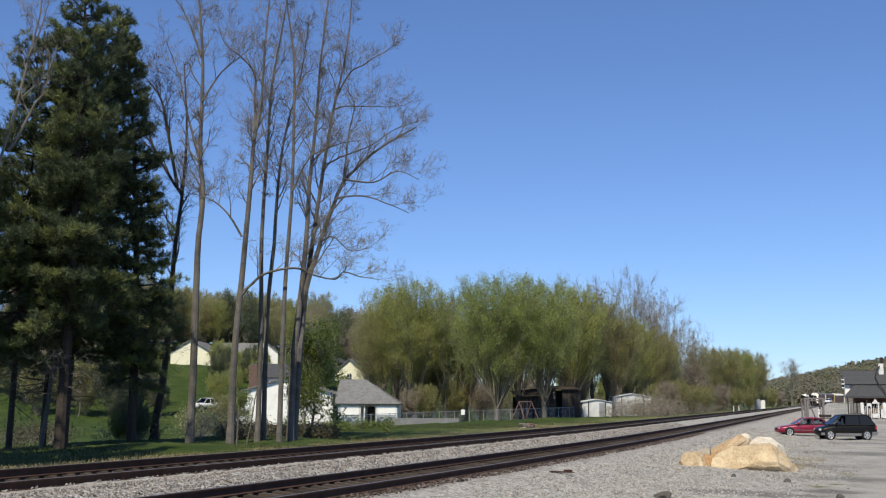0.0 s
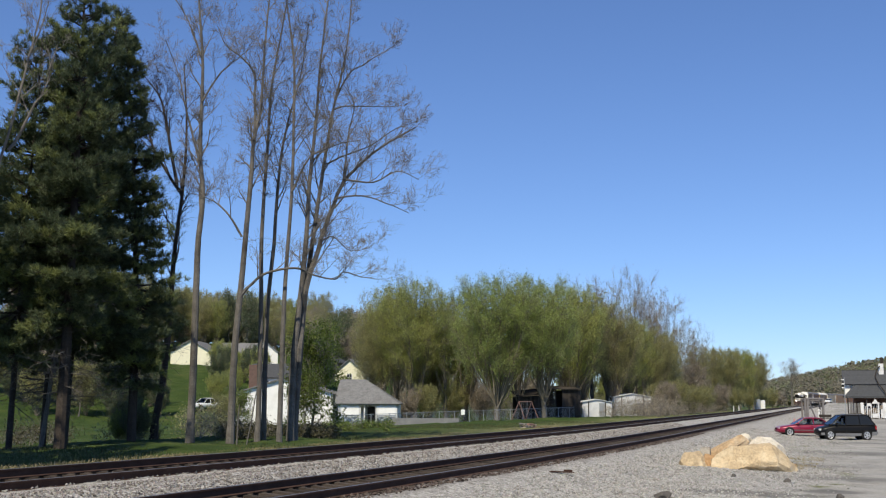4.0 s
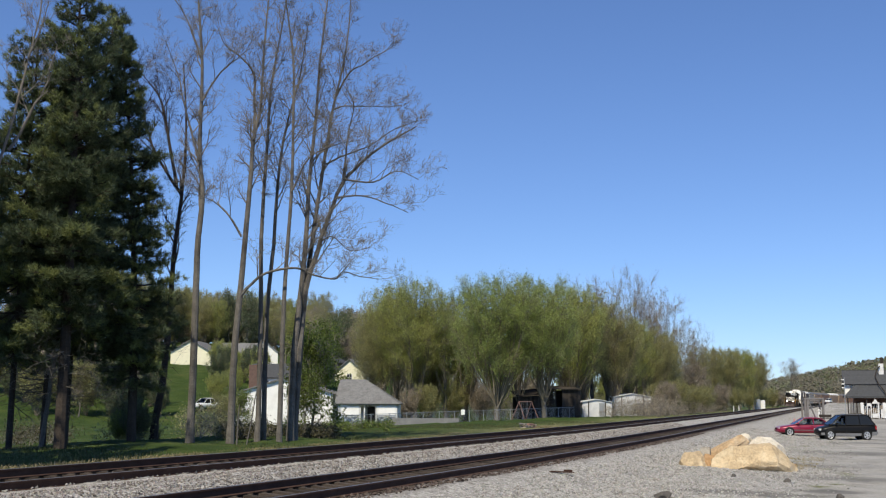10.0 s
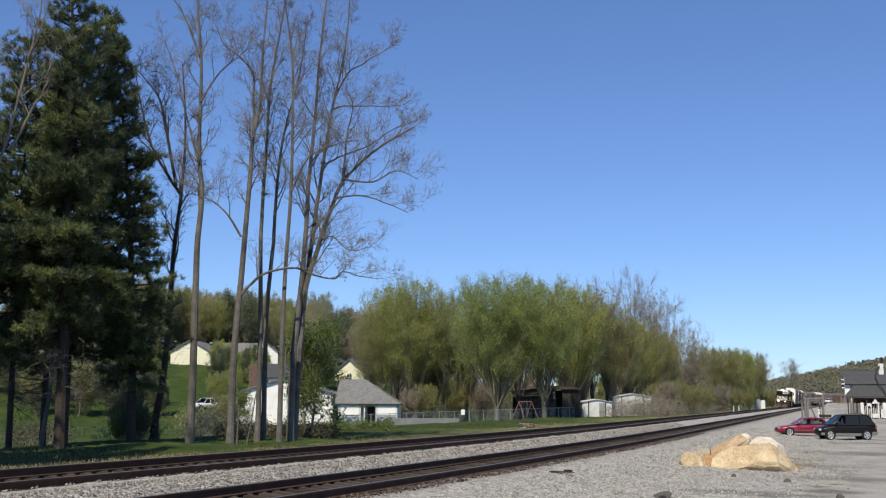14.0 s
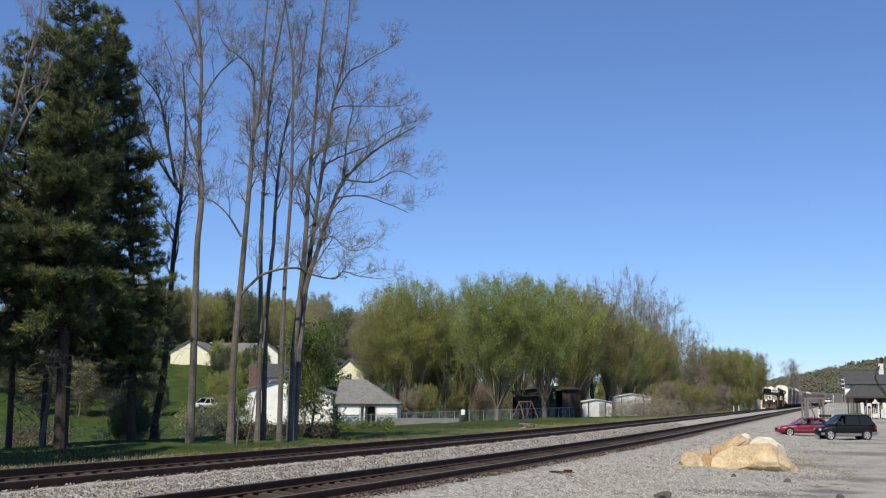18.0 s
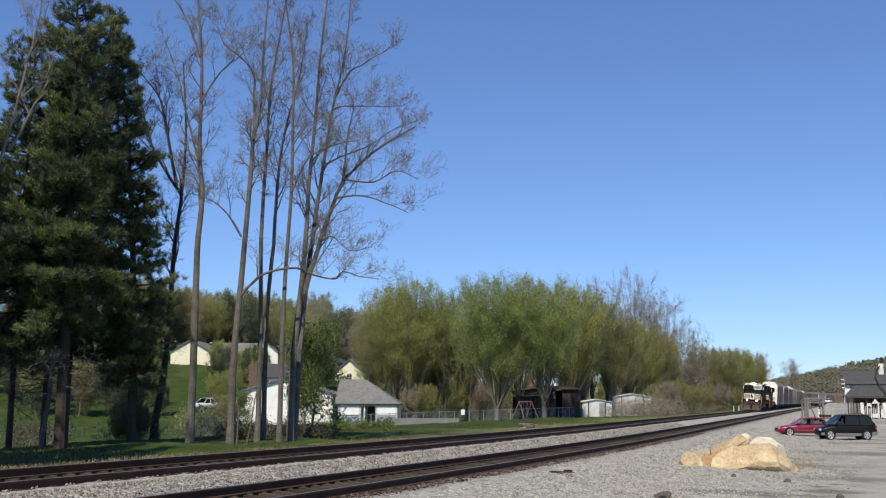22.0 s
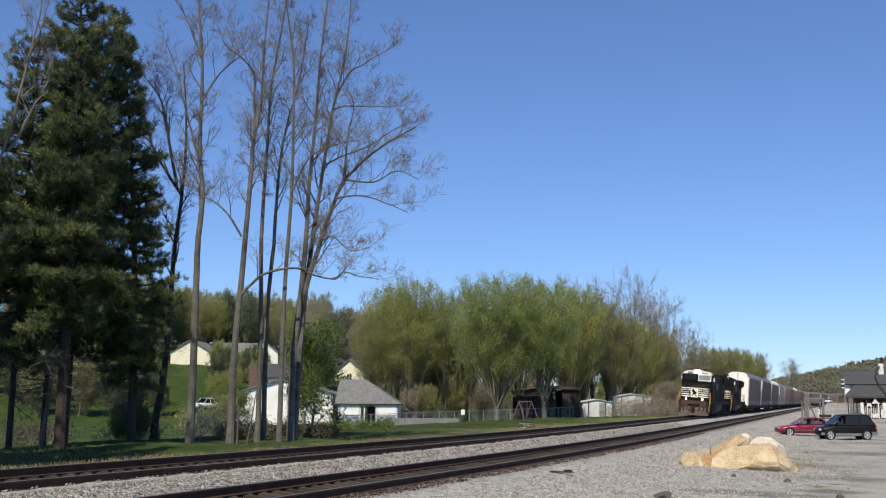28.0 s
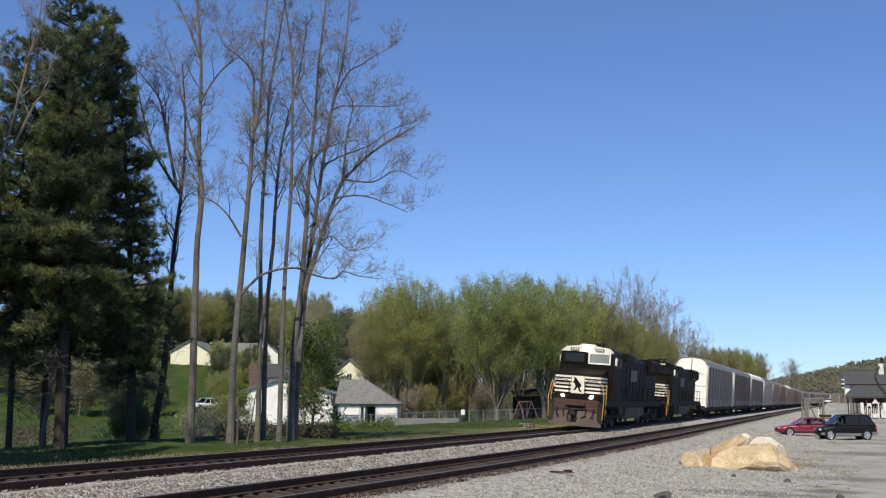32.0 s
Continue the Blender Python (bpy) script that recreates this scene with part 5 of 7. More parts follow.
M_BARN = mat("weathered_black_boards", (0.05, 0.043, 0.038), 1.0, 0, 1.2, 0.4, 0.4, 10, 0.0, (0.1, 0.085, 0.07), 0.5, 0.7, per_object=0.4)
M_METAL_WHITE = mat("chalky_white_metal", (0.66, 0.66, 0.66), 0.6, 0, 1.2, 0.15, 0.1, 8, 0.4, (0.33, 0.3, 0.27), 0.5, 0.8)
M_GALV = mat("galvanised_steel", (0.36, 0.37, 0.38), 0.5, 0.4, 4, 0.15, 0.1, 30)
M_GREY_WALL = mat("grey_block_wall", (0.2, 0.2, 0.2), 0.9, 0, 1.5, 0.25, 0.3, 12, 0.2)
# brick colour darkened to hold the depot's porch shade
M_BRICK_SHADED = mat("dark_red_brick_wall", (0.12, 0.07, 0.06), 0.85, 0, 3, 0.3, 0.3, 16, 0.2)
M_BRICK_RED = mat("worn_red_brick", (0.13, 0.085, 0.07), 0.9, 0, 3, 0.3, 0.3, 16, 0.2)
M_FRAME_GREY = mat("weathered_grey_timber", (0.2, 0.185, 0.178), 0.85, 0, 2, 0.25, 0.3, 12, 0.2, (0.14, 0.12, 0.11), 0.5, 1.2)
M_SWING = mat("faded_red_swing_frame", (0.26, 0.15, 0.125), 0.7, 0, 2, 0.2, 0.1, 20)


def window(parent, x, z, w, h, y, trim=None):
    """A framed window on a wall that faces -y."""
    m = Mesh()
    for a in (-1, 1):
        m.box((x + a * (w / 2 + 0.04), y - 0.03, z), (0.1, 0.09, h + 0.2))
        m.box((x, y - 0.03, z + a * (h / 2 + 0.05)), (w + 0.02, 0.088, 0.1))
    m.box((x, y - 0.025, z), (0.05, 0.05, h))
    m.box((x, y - 0.025, z), (w, 0.048, 0.05))
    fr = part("window", m, trim or M_WHITE, parent, "white framed window")
    part("pane", Mesh().box((x, y - 0.008, z), (w, 0.02, h)), M_PANE, fr, "dark window glass")


def roof_slab(m, a, b, c, d, t=0.14):
    """A sloping slab through four corners."""
    p = [Vector(q) for q in (a, b, c, d)]
    n = (p[1] - p[0]).cross(p[3] - p[0]).normalized()
    if n.z < 0:
        n = -n
    q = [v + n * t for v in p]
    m.add(p + q, [(0, 1, 2, 3), (7, 6, 5, 4), (0, 4, 5, 1), (1, 5, 6, 2), (2, 6, 7, 3), (3, 7, 4, 0)])
    return m


def gable_house(name, x, y, rz, w, depth, eave, ridge, wall_mat, roof_mat, label, group="", wins=(), across=False, lift=0.0, door=None):
    """A house with a gable end (or, across, its long side) towards -y."""
    h = thing(name, pose(x, y, ground_z(x, y) + lift, 0, 0, rz), label, "house", group)
    m = Mesh()
    if not across:
        m.prism([(-w / 2, -0.6), (w / 2, -0.6), (w / 2, eave), (0, ridge), (-w / 2, eave)], 0, depth)
    else:
        rot = Matrix(((0, 1, 0, 0), (1, 0, 0, 0), (0, 0, 1, 0), (0, 0, 0, 1)))
        m.prism([(0, -0.6), (depth, -0.6), (depth, eave), (depth / 2, ridge), (0, eave)][::-1], -w / 2, w / 2, rot)
    wall = part("wall", m, wall_mat, h)
    o = 0.35
    for sx in (-1, 1):
        m = Mesh()
        if not across:
            k = (ridge - eave) / (w / 2)
            roof_slab(m, (sx * (w / 2 + o), -o, eave - k * o + 0.02), (0, -o, ridge + 0.02), (0, depth + o, ridge + 0.02), (sx * (w / 2 + o), depth + o, eave - k * o + 0.02))
        else:
            k = (ridge - eave) / (depth / 2)
            yy = -o if sx < 0 else depth + o
            roof_slab(m, (-w / 2 - o, yy, eave - k * o + 0.02), (w / 2 + o, yy, eave - k * o + 0.02), (w / 2 + o, depth / 2, ridge + 0.02), (-w / 2 - o, depth / 2, ridge + 0.02))
        part("roof", m, roof_mat, h)
    for wx, wz, ww, wh in wins:
        window(h, wx, wz, ww, wh, 0)
    if door:
        m = Mesh().box((door, -0.03, 1.03), (0.95, 0.08, 2.06), bevel=0.01)
        part("door", m, M_BRICK_SHADED, h)
    return h


# the white house by the line, its gable and its porch wing
main = gable_house("house", -19.2, 131, 0, 11.8, 11, 3.8, 5.6, M_SIDING, M_SHINGLE, "white sided house with grey shingle roof behind leafless trees", "houses across the line", [(0.6, 4.2, 0.7, 0.8)])


def porch_wing():
    x, y = -8.8, 127.5
    z = ground_z(x, y)
    h = thing("porch_house", pose(x, y, z), "white house wing with hipped grey roof and screened porch", "house", "houses across the line")
    w, dp, e, r = 7.6, 8.0, 2.5, 5.4
    part("wall", Mesh().box((0, dp / 2 + 1.6, e / 2 - 0.3), (w - 0.4, dp - 2.4, e + 0.6)), M_SIDING, h)
    k = 1.6
    roofs = [[(-w / 2, -0.3, e), (w / 2, -0.3, e), (w / 2 - 4.4, dp / 2, r), (-w / 2 + 0.2, dp / 2, r)], [(-w / 2, dp + 0.3, e), (w / 2, dp + 0.3, e), (w / 2 - 4.4, dp / 2, r), (-w / 2 + 0.2, dp / 2, r)],
             [(w / 2, -0.3, e), (w / 2, dp + 0.3, e), (w / 2 - 4.4, dp / 2, r), (w / 2 - 4.4, dp / 2 - 0.01, r)], [(-w / 2, -0.3, e), (-w / 2, dp + 0.3, e), (-w / 2 + 0.2, dp / 2, r), (-w / 2 + 0.2, dp / 2 - 0.01, r)]]
    for q in roofs:
        part("roof", roof_slab(Mesh(), *q), M_SHINGLE, h)
    part("porch_floor", Mesh().box((0, 0.9, 0.2), (w - 0.4, 1.9, 0.18)), M_FRAME_GREY, h)
    for px in (-3.4, -0.9, -0.4, 1.0, 3.4):
        part("post", Mesh().box((px, 0.05, e / 2 + 0.05), (0.13, 0.13, e - 0.1), bevel=0.01), M_WHITE, h)
    for a, b in ((-3.2, -1.0), (1.1, 3.3)):
        part("awning_panel", Mesh().box(((a + b) / 2, 0.0, 1.82), (b - a, 0.05, 1.15), bevel=0.01), M_SIDING, h, "white canvas porch panel")
    for a, b in ((-3.3, -1.0), (1.1, 3.3)):
        m = Mesh()
        for z0, z1 in ((0.25, 1.05), (1.05, 0.25)):
            m.tube([(a, 0.02, z0), ((a + b) / 2, 0.02, z1)], 0.035, 5)
            m.tube([((a + b) / 2, 0.02, z0), (b, 0.02, z1)], 0.035, 5)
        m.box(((a + b) / 2, 0.02, 1.1), (b - a, 0.08, 0.06))
        part("railing", m, M_WHITE, h, "white crossed porch railing")
    part("door", Mesh().box((0.3, 1.55, 1.25), (0.9, 0.08, 2.0), bevel=0.01), M_BARN, h)


porch_wing()
rear = gable_house("house", -21.6, 137, 0, 5.4, 5, 5.9, 7.5, M_SIDING, M_SHINGLE_DARK, "white upper storey with dark roof behind a gabled house", "houses across the line", [(0.9, 4.9, 0.7, 1.0), (-0.8, 4.9, 0.7, 1.0)], True)
part("chimney", Mesh().box((-2.1, -0.5, 3.6), (1.5, 1.0, 7.6), bevel=0.02), M_BRICK_RED, rear, "broad red brick chimney")
gable_house("house", -50.0, 213, 0, 7.9, 14, 2.6, 4.9, M_CREAM, M_SHINGLE, "cream sided house with low grey gable roof on the hill", "houses on the hill", [], lift=0.0)
gable_house("house", -42.0, 219, 0, 9.5, 7, 2.3, 4.4, M_SHINGLE, M_SHINGLE, "low grey roofed house wing on the hill", "houses on the hill", [(-2, 1.3, 1.0, 1.0)], True)
gable_house("house", -34.6, 207, 8, 5.6, 8, 3.6, 5.8, M_SIDING, M_SHINGLE, "white house with red brick base among trees", "houses on the hill", [(-0.9, 2.4, 0.8, 1.1), (0.9, 2.4, 0.8, 1.1)])
gable_house("house", -16.6, 192, -10, 5.2, 8, 3.2, 5.4, M_CREAM, M_SHINGLE, "pale cream gabled house half hidden by trees", "houses on the hill", [(0, 2.2, 0.9, 1.2)], lift=-1.2)
gable_house("house", -22.0, 196, -10, 6.0, 7, 2.6, 4.3, M_SHINGLE_DARK, M_SHINGLE_DARK, "dark grey house behind a leafy tree", "houses on the hill", [(0, 1.6, 0.9, 1.2)])
gable_house("house", -72.0, 185, 10, 12, 8, 2.6, 4.8, M_ROOF_TAN, M_ROOF_TAN, "brown house with tan roof behind the pines", "houses on the hill", [], True)


def barn():
    y = 149
    x = px_ground(972, y)
    h = thing("barn", pose(x, y, ground_z(x, y), 0, 0, 4), "dark weathered timber barn with a stepped roof", "barn")
    h.scale = (0.94, 1.0, 0.88)
    for i in range(30):
        px = -4.4 + i * 0.3
        top = 3.4 + 0.35 * (px + 4.4) / 8.8 if px < -0.6 else 4.55 + 0.1 * math.sin(px * 3)
        if 1.1 < px < 1.9:
            continue
        part("board", Mesh().box((px, 0.02 * (i % 3), top / 2 - 0.1), (0.28, 0.05, top + 0.2)), M_BARN, h)
    part("wall", Mesh().box((-2.5, 3, 1.6), (3.9, 5.7, 3.4)), M_BARN, h)
    part("wall", Mesh().box((3.5, 3, 2.1), (2.6, 5.7, 4.5)), M_BARN, h)
    part("roof", roof_slab(Mesh(), (-4.7, -0.4, 3.35), (-0.6, -0.4, 3.75), (-0.6, 6.2, 4.6), (-4.7, 6.2, 4.2), 0.1), M_BARN, h)
    part("roof", roof_slab(Mesh(), (-0.8, -0.4, 4.55), (4.7, -0.4, 4.45), (4.7, 6.2, 5.0), (-0.8, 6.2, 5.1), 0.1), M_BARN, h)


barn()


def white_shed(px, y, w, hgt, label):
    x = px_ground(px, y)
    h = thing("shed", pose(x, y, ground_z(x, y), 0, 0, 6), label, "shed", "white sheds behind the fence")
    m = Mesh().prism([(-w / 2, -0.3), (w / 2, -0.3), (w / 2, hgt * 0.8), (0, hgt * 0.93), (-w / 2, hgt * 0.8)], 0, 4)
    part("wall", m, M_METAL_WHITE, h)
    for sx in (-1, 1):
        part("roof", roof_slab(Mesh(), (sx * (w / 2 + 0.15), -0.2, hgt * 0.8 - 0.04), (0, -0.2, hgt * 0.93 + 0.02), (0, 4.2, hgt * 0.93 + 0.02), (sx * (w / 2 + 0.15), 4.2, hgt * 0.8 - 0.04), 0.06), M_METAL_WHITE, h)
    part("door", Mesh().box((w * 0.18, -0.03, 0.95), (0.9, 0.06, 1.9), bevel=0.01), M_GALV, h, "grey metal door")
    for k in (-1, 1):
        part("post", Mesh().box((k * w * 0.29, -0.035, hgt * 0.4), (0.14, 0.07, hgt * 0.8)), M_BARN, h, "dark wooden post")


white_shed(1058, 152, 4.2, 2.55, "low chalky white metal shed behind the fence")
white_shed(1121, 164, 5.8, 3.5, "long white metal shed half hidden by brown brush")


def fence():
    """Chain-link fence between the yards and the line."""
    p0, p1 = Vector((-11.0, 108, 0)), Vector((28.0, 163, 0))
    f = thing("chain_link_fence", Matrix(), "grey chain-link fence with steel posts", "fence")
    n = 22
    pts = []
    for k in range(n + 1):
        q = p0.lerp(p1, k / n)
        q.z = ground_z(q.x, q.y)
        pts.append(q)
        part("post", Mesh().tube([q + Vector((0, 0, -0.2)), q + Vector((0, 0, 1.45))], 0.045, 6), M_GALV, f)
    for a, b in zip(pts, pts[1:]):
        m = Mesh().tube([a + Vector((0, 0, 1.38)), b + Vector((0, 0, 1.38))], 0.03, 5)
        part("top_rail", m, M_GALV, f)
        m = Mesh()
        d = (b - a)
        L = d.length
        steps = int(L / 0.14)
        for k in range(steps):
            for sg in (-1, 1):
                q0 = a + d * (k / steps) + Vector((0, 0, 0.03 if sg > 0 else 1.33))
                q1 = a + d * min(1, (k + 9.2) / steps) + Vector((0, 0, 1.33 if sg > 0 else 0.03))
                if (k + 9.2) / steps <= 1:
                    w = Vector((0, 0, 0.011))
                    i = len(m.v)
                    m.v.extend([q0 - w, q1 - w, q1 + w, q0 + w])
                    m.f.append((i, i + 1, i + 2, i + 3))
        part("wire_mesh", m, M_GALV, f)


fence()


def swing_set():
    x, y = 10.2, 133
    g = thing("swing_set", pose(x, y, ground_z(x, y), 0, 0, 62), "faded red steel swing set frame on the grass", "swing set")
    for sx in (-1.9, 1.9):
        for sy in (-1, 1):
            part("leg", Mesh().tube([(sx + sx * 0.12, sy * 0.9, -0.05), (sx, 0, 2.2)], 0.04, 6), M_SWING, g)
    part("crossbar", Mesh().tube([(-1.95, 0, 2.2), (1.95, 0, 2.2)], 0.05, 6), M_SWING, g)
    for sx in (-0.9, 0.5):
        m = Mesh()
        for d in (-0.22, 0.22):
            m.tube([(sx + d, 0, 2.2), (sx + d, 0, 0.5)], 0.012, 4)
        s = part("chain", m, M_GALV, g)
        part("seat", Mesh().box((sx, 0, 0.48), (0.5, 0.2, 0.03)), M_BARN, s)


swing_set()


def log_pile():
    """A low heap of pale sawn logs and boards by the fence."""
    y = 84.0
    x = px_ground(938, y)
    g = thing("log_pile", pose(x, y, ground_z(x, y), 0, 0, 30), "low heap of pale and rusty logs on the grass", "log pile")
    rng = random.Random(91)
    for k in range(13):
        a = Vector((rng.uniform(-0.5, 0.5), rng.uniform(-0.4, 0.4), 0.08 + 0.12 * (k // 5)))
        d = Vector((rng.uniform(0.25, 0.5), rng.uniform(-0.3, 0.3), rng.uniform(-0.06, 0.1)))
        part("log", Mesh().tube([a - d, a + d], [rng.uniform(0.05, 0.09), rng.uniform(0.05, 0.08)], 7), (M_WOODS, M_SWING, M_FRAME_GREY)[k % 3], g)


log_pile()
lw = thing("low_wall", pose(-1.8, 116, ground_z(-1.8, 116), 0, 0, 0), "low grey block wall behind the fence", "wall")
for i in range(9):
    part("block_course", Mesh().box((-3.2 + i * 0.8, 0, 0.32), (0.78, 0.2, 0.84), bevel=0.01), M_GREY_WALL, lw)
sg = thing("yard_sign", pose(2.3, 121, ground_z(2.3, 121)), "small white sign on a thin post", "sign")
part("post", Mesh().tube([(0, 0, -0.1), (0, 0, 1.1)], 0.025, 5), M_BARN, sg)
part("board", Mesh().box((0, -0.03, 1.2), (0.42, 0.03, 0.6), bevel=0.01), M_WHITE, sg)


def relay_box():
    p = on_track(277, -4.4, 0)
    z = ground_z(p.x, p.y)
    g = thing("signal_cabinet", pose(p.x, p.y, z, 0, 0, 12), "white trackside signal cabinet beside a grey one", "cabinet")
    part("body", Mesh().box((0.45, 0, 1.15), (1.1, 1.0, 2.0), bevel=0.03), M_WHITE, g)
    part("side_cabinet", Mesh().box((-0.75, 0.1, 1.25), (1.1, 0.9, 2.3), bevel=0.03), M_GALV, g, "grey steel side cabinet")
    g.scale = (1.0, 1.0, 1.15)
    part("plinth", Mesh().box((-0.1, 0, 0.05), (2.4, 1.2, 0.35)), M_GREY_WALL, g)
    part("door", Mesh().box((0.45, -0.51, 1.15), (0.9, 0.03, 1.7), bevel=0.008), M_WHITE, g)


relay_box()
for s in (203, 214):
    p = on_track(s, -4.4)
    q = thing("marker_post", pose(p.x, p.y, ground_z(p.x, p.y)), "thin pale trackside marker post", "post", "marker posts")
    part("post", Mesh().box((0, 0, 0.6), (0.14, 0.14, 1.5), bevel=0.01), M_METAL_WHITE, q)


def station():
    """The brick depot with its deep roof, porch and dormer."""
    y = 186.0
    x0 = px_ground(1497, y)
    g = thing("depot", pose(x0, y, ground_z(x0 + 6, y), 0, 0, -19), "railway depot with deep dark grey roof and white porch", "station")
    W, e, r = 22.0, 3.75, 8.15
    along = Matrix(((0, 1, 0, 0), (1, 0, 0, 0), (0, 0, 1, 0), (0, 0, 0, 1)))
    # the shade below the eave is put into this wall's dark colour
    part("wall", Mesh().box((W / 2 + 0.8, 5.2, e / 2 - 0.2), (W - 1.6, 6.0, e + 0.4)), M_BRICK_SHADED, g)
    part("upper_wall", Mesh().box((W / 2 + 0.2, 5.1, 4.85), (W, 6.2, 1.7)), M_SIDING, g, "white sided upper wall")
    part("roof", roof_slab(Mesh(), (-0.15, 1.5, 5.7), (W, 1.5, 5.7), (W, 5.0, r), (-0.15, 5.0, r), 0.18), M_SHINGLE_DARK, g)
    part("roof", roof_slab(Mesh(), (-0.15, 9.0, 5.45), (W, 9.0, 5.45), (W, 5.0, r), (-0.15, 5.0, r), 0.18), M_SHINGLE_DARK, g)
    part("porch_roof", roof_slab(Mesh(), (0, -1.6, e - 0.2), (W, -1.6, e - 0.2), (W, 1.78, 5.62), (1.9, 1.78, 5.62), 0.16), M_SHINGLE_DARK, g)
    part("porch_roof", roof_slab(Mesh(), (0, -1.6, e - 0.2), (1.9, 1.78, 5.62), (1.9, 8.0, 5.62), (0, 11.0, e - 0.2), 0.16), M_SHINGLE_DARK, g)
    part("gable_wall", Mesh().prism([(1.8, 5.4), (8.2, 5.4), (5.0, r - 0.15)], 0.25, 0.45, along), M_SIDING, g)
    part("corner_board", Mesh().box((1.1, 1.76, 4.9), (0.08, 0.06, 1.2)), M_BARN, g, "dark corner strip")
    part("ridge_cap", Mesh().box((W / 2, 5.0, r + 0.17), (W + 0.3, 0.3, 0.08)), M_SHINGLE_DARK, g)
    for k in range(9):
        part("shingle_course", Mesh().box((W / 2 + 0.12 * k + 0.4, -1.5 + 0.35 * k, 3.79 + 0.214 * k), (W - 0.3 - 0.24 * k, 0.05, 0.03)), M_SHINGLE_DARK, g)
    part("fascia", Mesh().box((W / 2, -1.62, e - 0.14), (W, 0.08, 0.3)), M_SHINGLE_DARK, g)
    for k in range(8):
        part("porch_post", Mesh().box((0.5 + k * 3.0, -1.3, e / 2 - 0.2), (0.18, 0.18, e), bevel=0.02), M_BARN, g)
    for k, (wx, ww) in enumerate(((3.2, 1.1), (5.4, 1.1), (9.0, 1.4), (12.0, 1.1))):
        window(g, wx, 1.7, ww, 1.6, 2.2)
    part("door", Mesh().box((7.2, 2.16, 1.1), (1.1, 0.1, 2.3), bevel=0.02), M_BARN, g)
    part("chimney", Mesh().box((6.3, 4.2, 8.5), (0.8, 0.8, 1.9), bevel=0.03), M_METAL_WHITE, g, "white chimney with dark cap")
    part("chimney_cap", Mesh().box((6.5, 4.2, 9.95), (0.5, 0.5, 1.0), bevel=0.03), M_BARN, g)
    part("downpipe", Mesh().tube([(6.1, 3.6, 9.0), (5.5, 3.4, 8.2), (5.2, 2.6, 7.2), (5.6, 0.9, 5.9), (6.3, -1.0, 4.8), (6.7, -1.75, 3.6), (6.7, -1.75, 0.2)], 0.1, 6), M_BARN, g, "dark pipe down the roof")
    # white painted shop front of boards, shutters and a little gable below the eave
    for x, w, z, h in ((2.7, 0.5, 1.4, 2.6), (3.5, 0.16, 1.3, 2.4), (4.1, 0.16, 1.3, 2.4), (5.3, 0.22, 1.4, 2.7), (6.2, 0.55, 1.4, 2.6), (3.8, 0.5, 2.35, 0.5), (4.7, 0.9, 0.5, 0.7), (5.8, 0.3, 0.9, 1.4)):
        part("white_board", Mesh().box((x, -1.9, z), (w, 0.08, h), bevel=0.012), M_METAL_WHITE, g, "chalky white painted board")
    for k in range(11):
        part("lattice_slat", Mesh().box((2.95 + 0.3 * k, -1.94, 1.25 + 0.35 * math.sin(k * 1.9)), (0.06, 0.03, 1.5 + 0.5 * math.cos(k * 2.7))), M_METAL_WHITE, g)
    part("little_gable", Mesh().prism([(4.2, 2.55), (5.4, 2.55), (4.8, 3.3)], -1.98, -1.86), M_METAL_WHITE, g, "chalky white painted little gable")
    for x, w, z, h in ((3.1, 0.34, 1.0, 1.1), (4.7, 0.8, 1.35, 0.9), (3.8, 0.4, 1.2, 0.8), (5.75, 0.5, 2.0, 0.6)):
        part("tan_panel", Mesh().box((x, -1.85, z), (w, 0.05, h)), M_ROOF_TAN, g, "weathered tan panel")
    for k in range(3):
        part("dark_shutter", Mesh().box((1.0 + 0.6 * k, -1.4, 1.5), (0.42, 0.06, 2.2), bevel=0.01), M_SHINGLE, g, "grey wooden shutter")
    part("bench", Mesh().box((1.6, -2.2, 0.45), (2.2, 0.6, 0.9), bevel=0.05), M_BARN, g)
    return g


station()


def light_pole():
    y = 178
    x = px_ground(1498, y)
    g = thing("lamp_post", pose(x, y, ground_z(x, y)), "slim lamp post with two white lamps by the depot", "lamp post")
    part("pole", Mesh().tube([(0, 0, -0.1), (0, 0, 6.8)], [0.09, 0.05], 7), M_GALV, g)
    for k, z in enumerate((5.1, 5.7, 6.4)):
        part("lamp_head", Mesh().box((-0.25, 0, z), (0.45, 0.2, 0.18), bevel=0.03), M_WHITE, g)


light_pole()


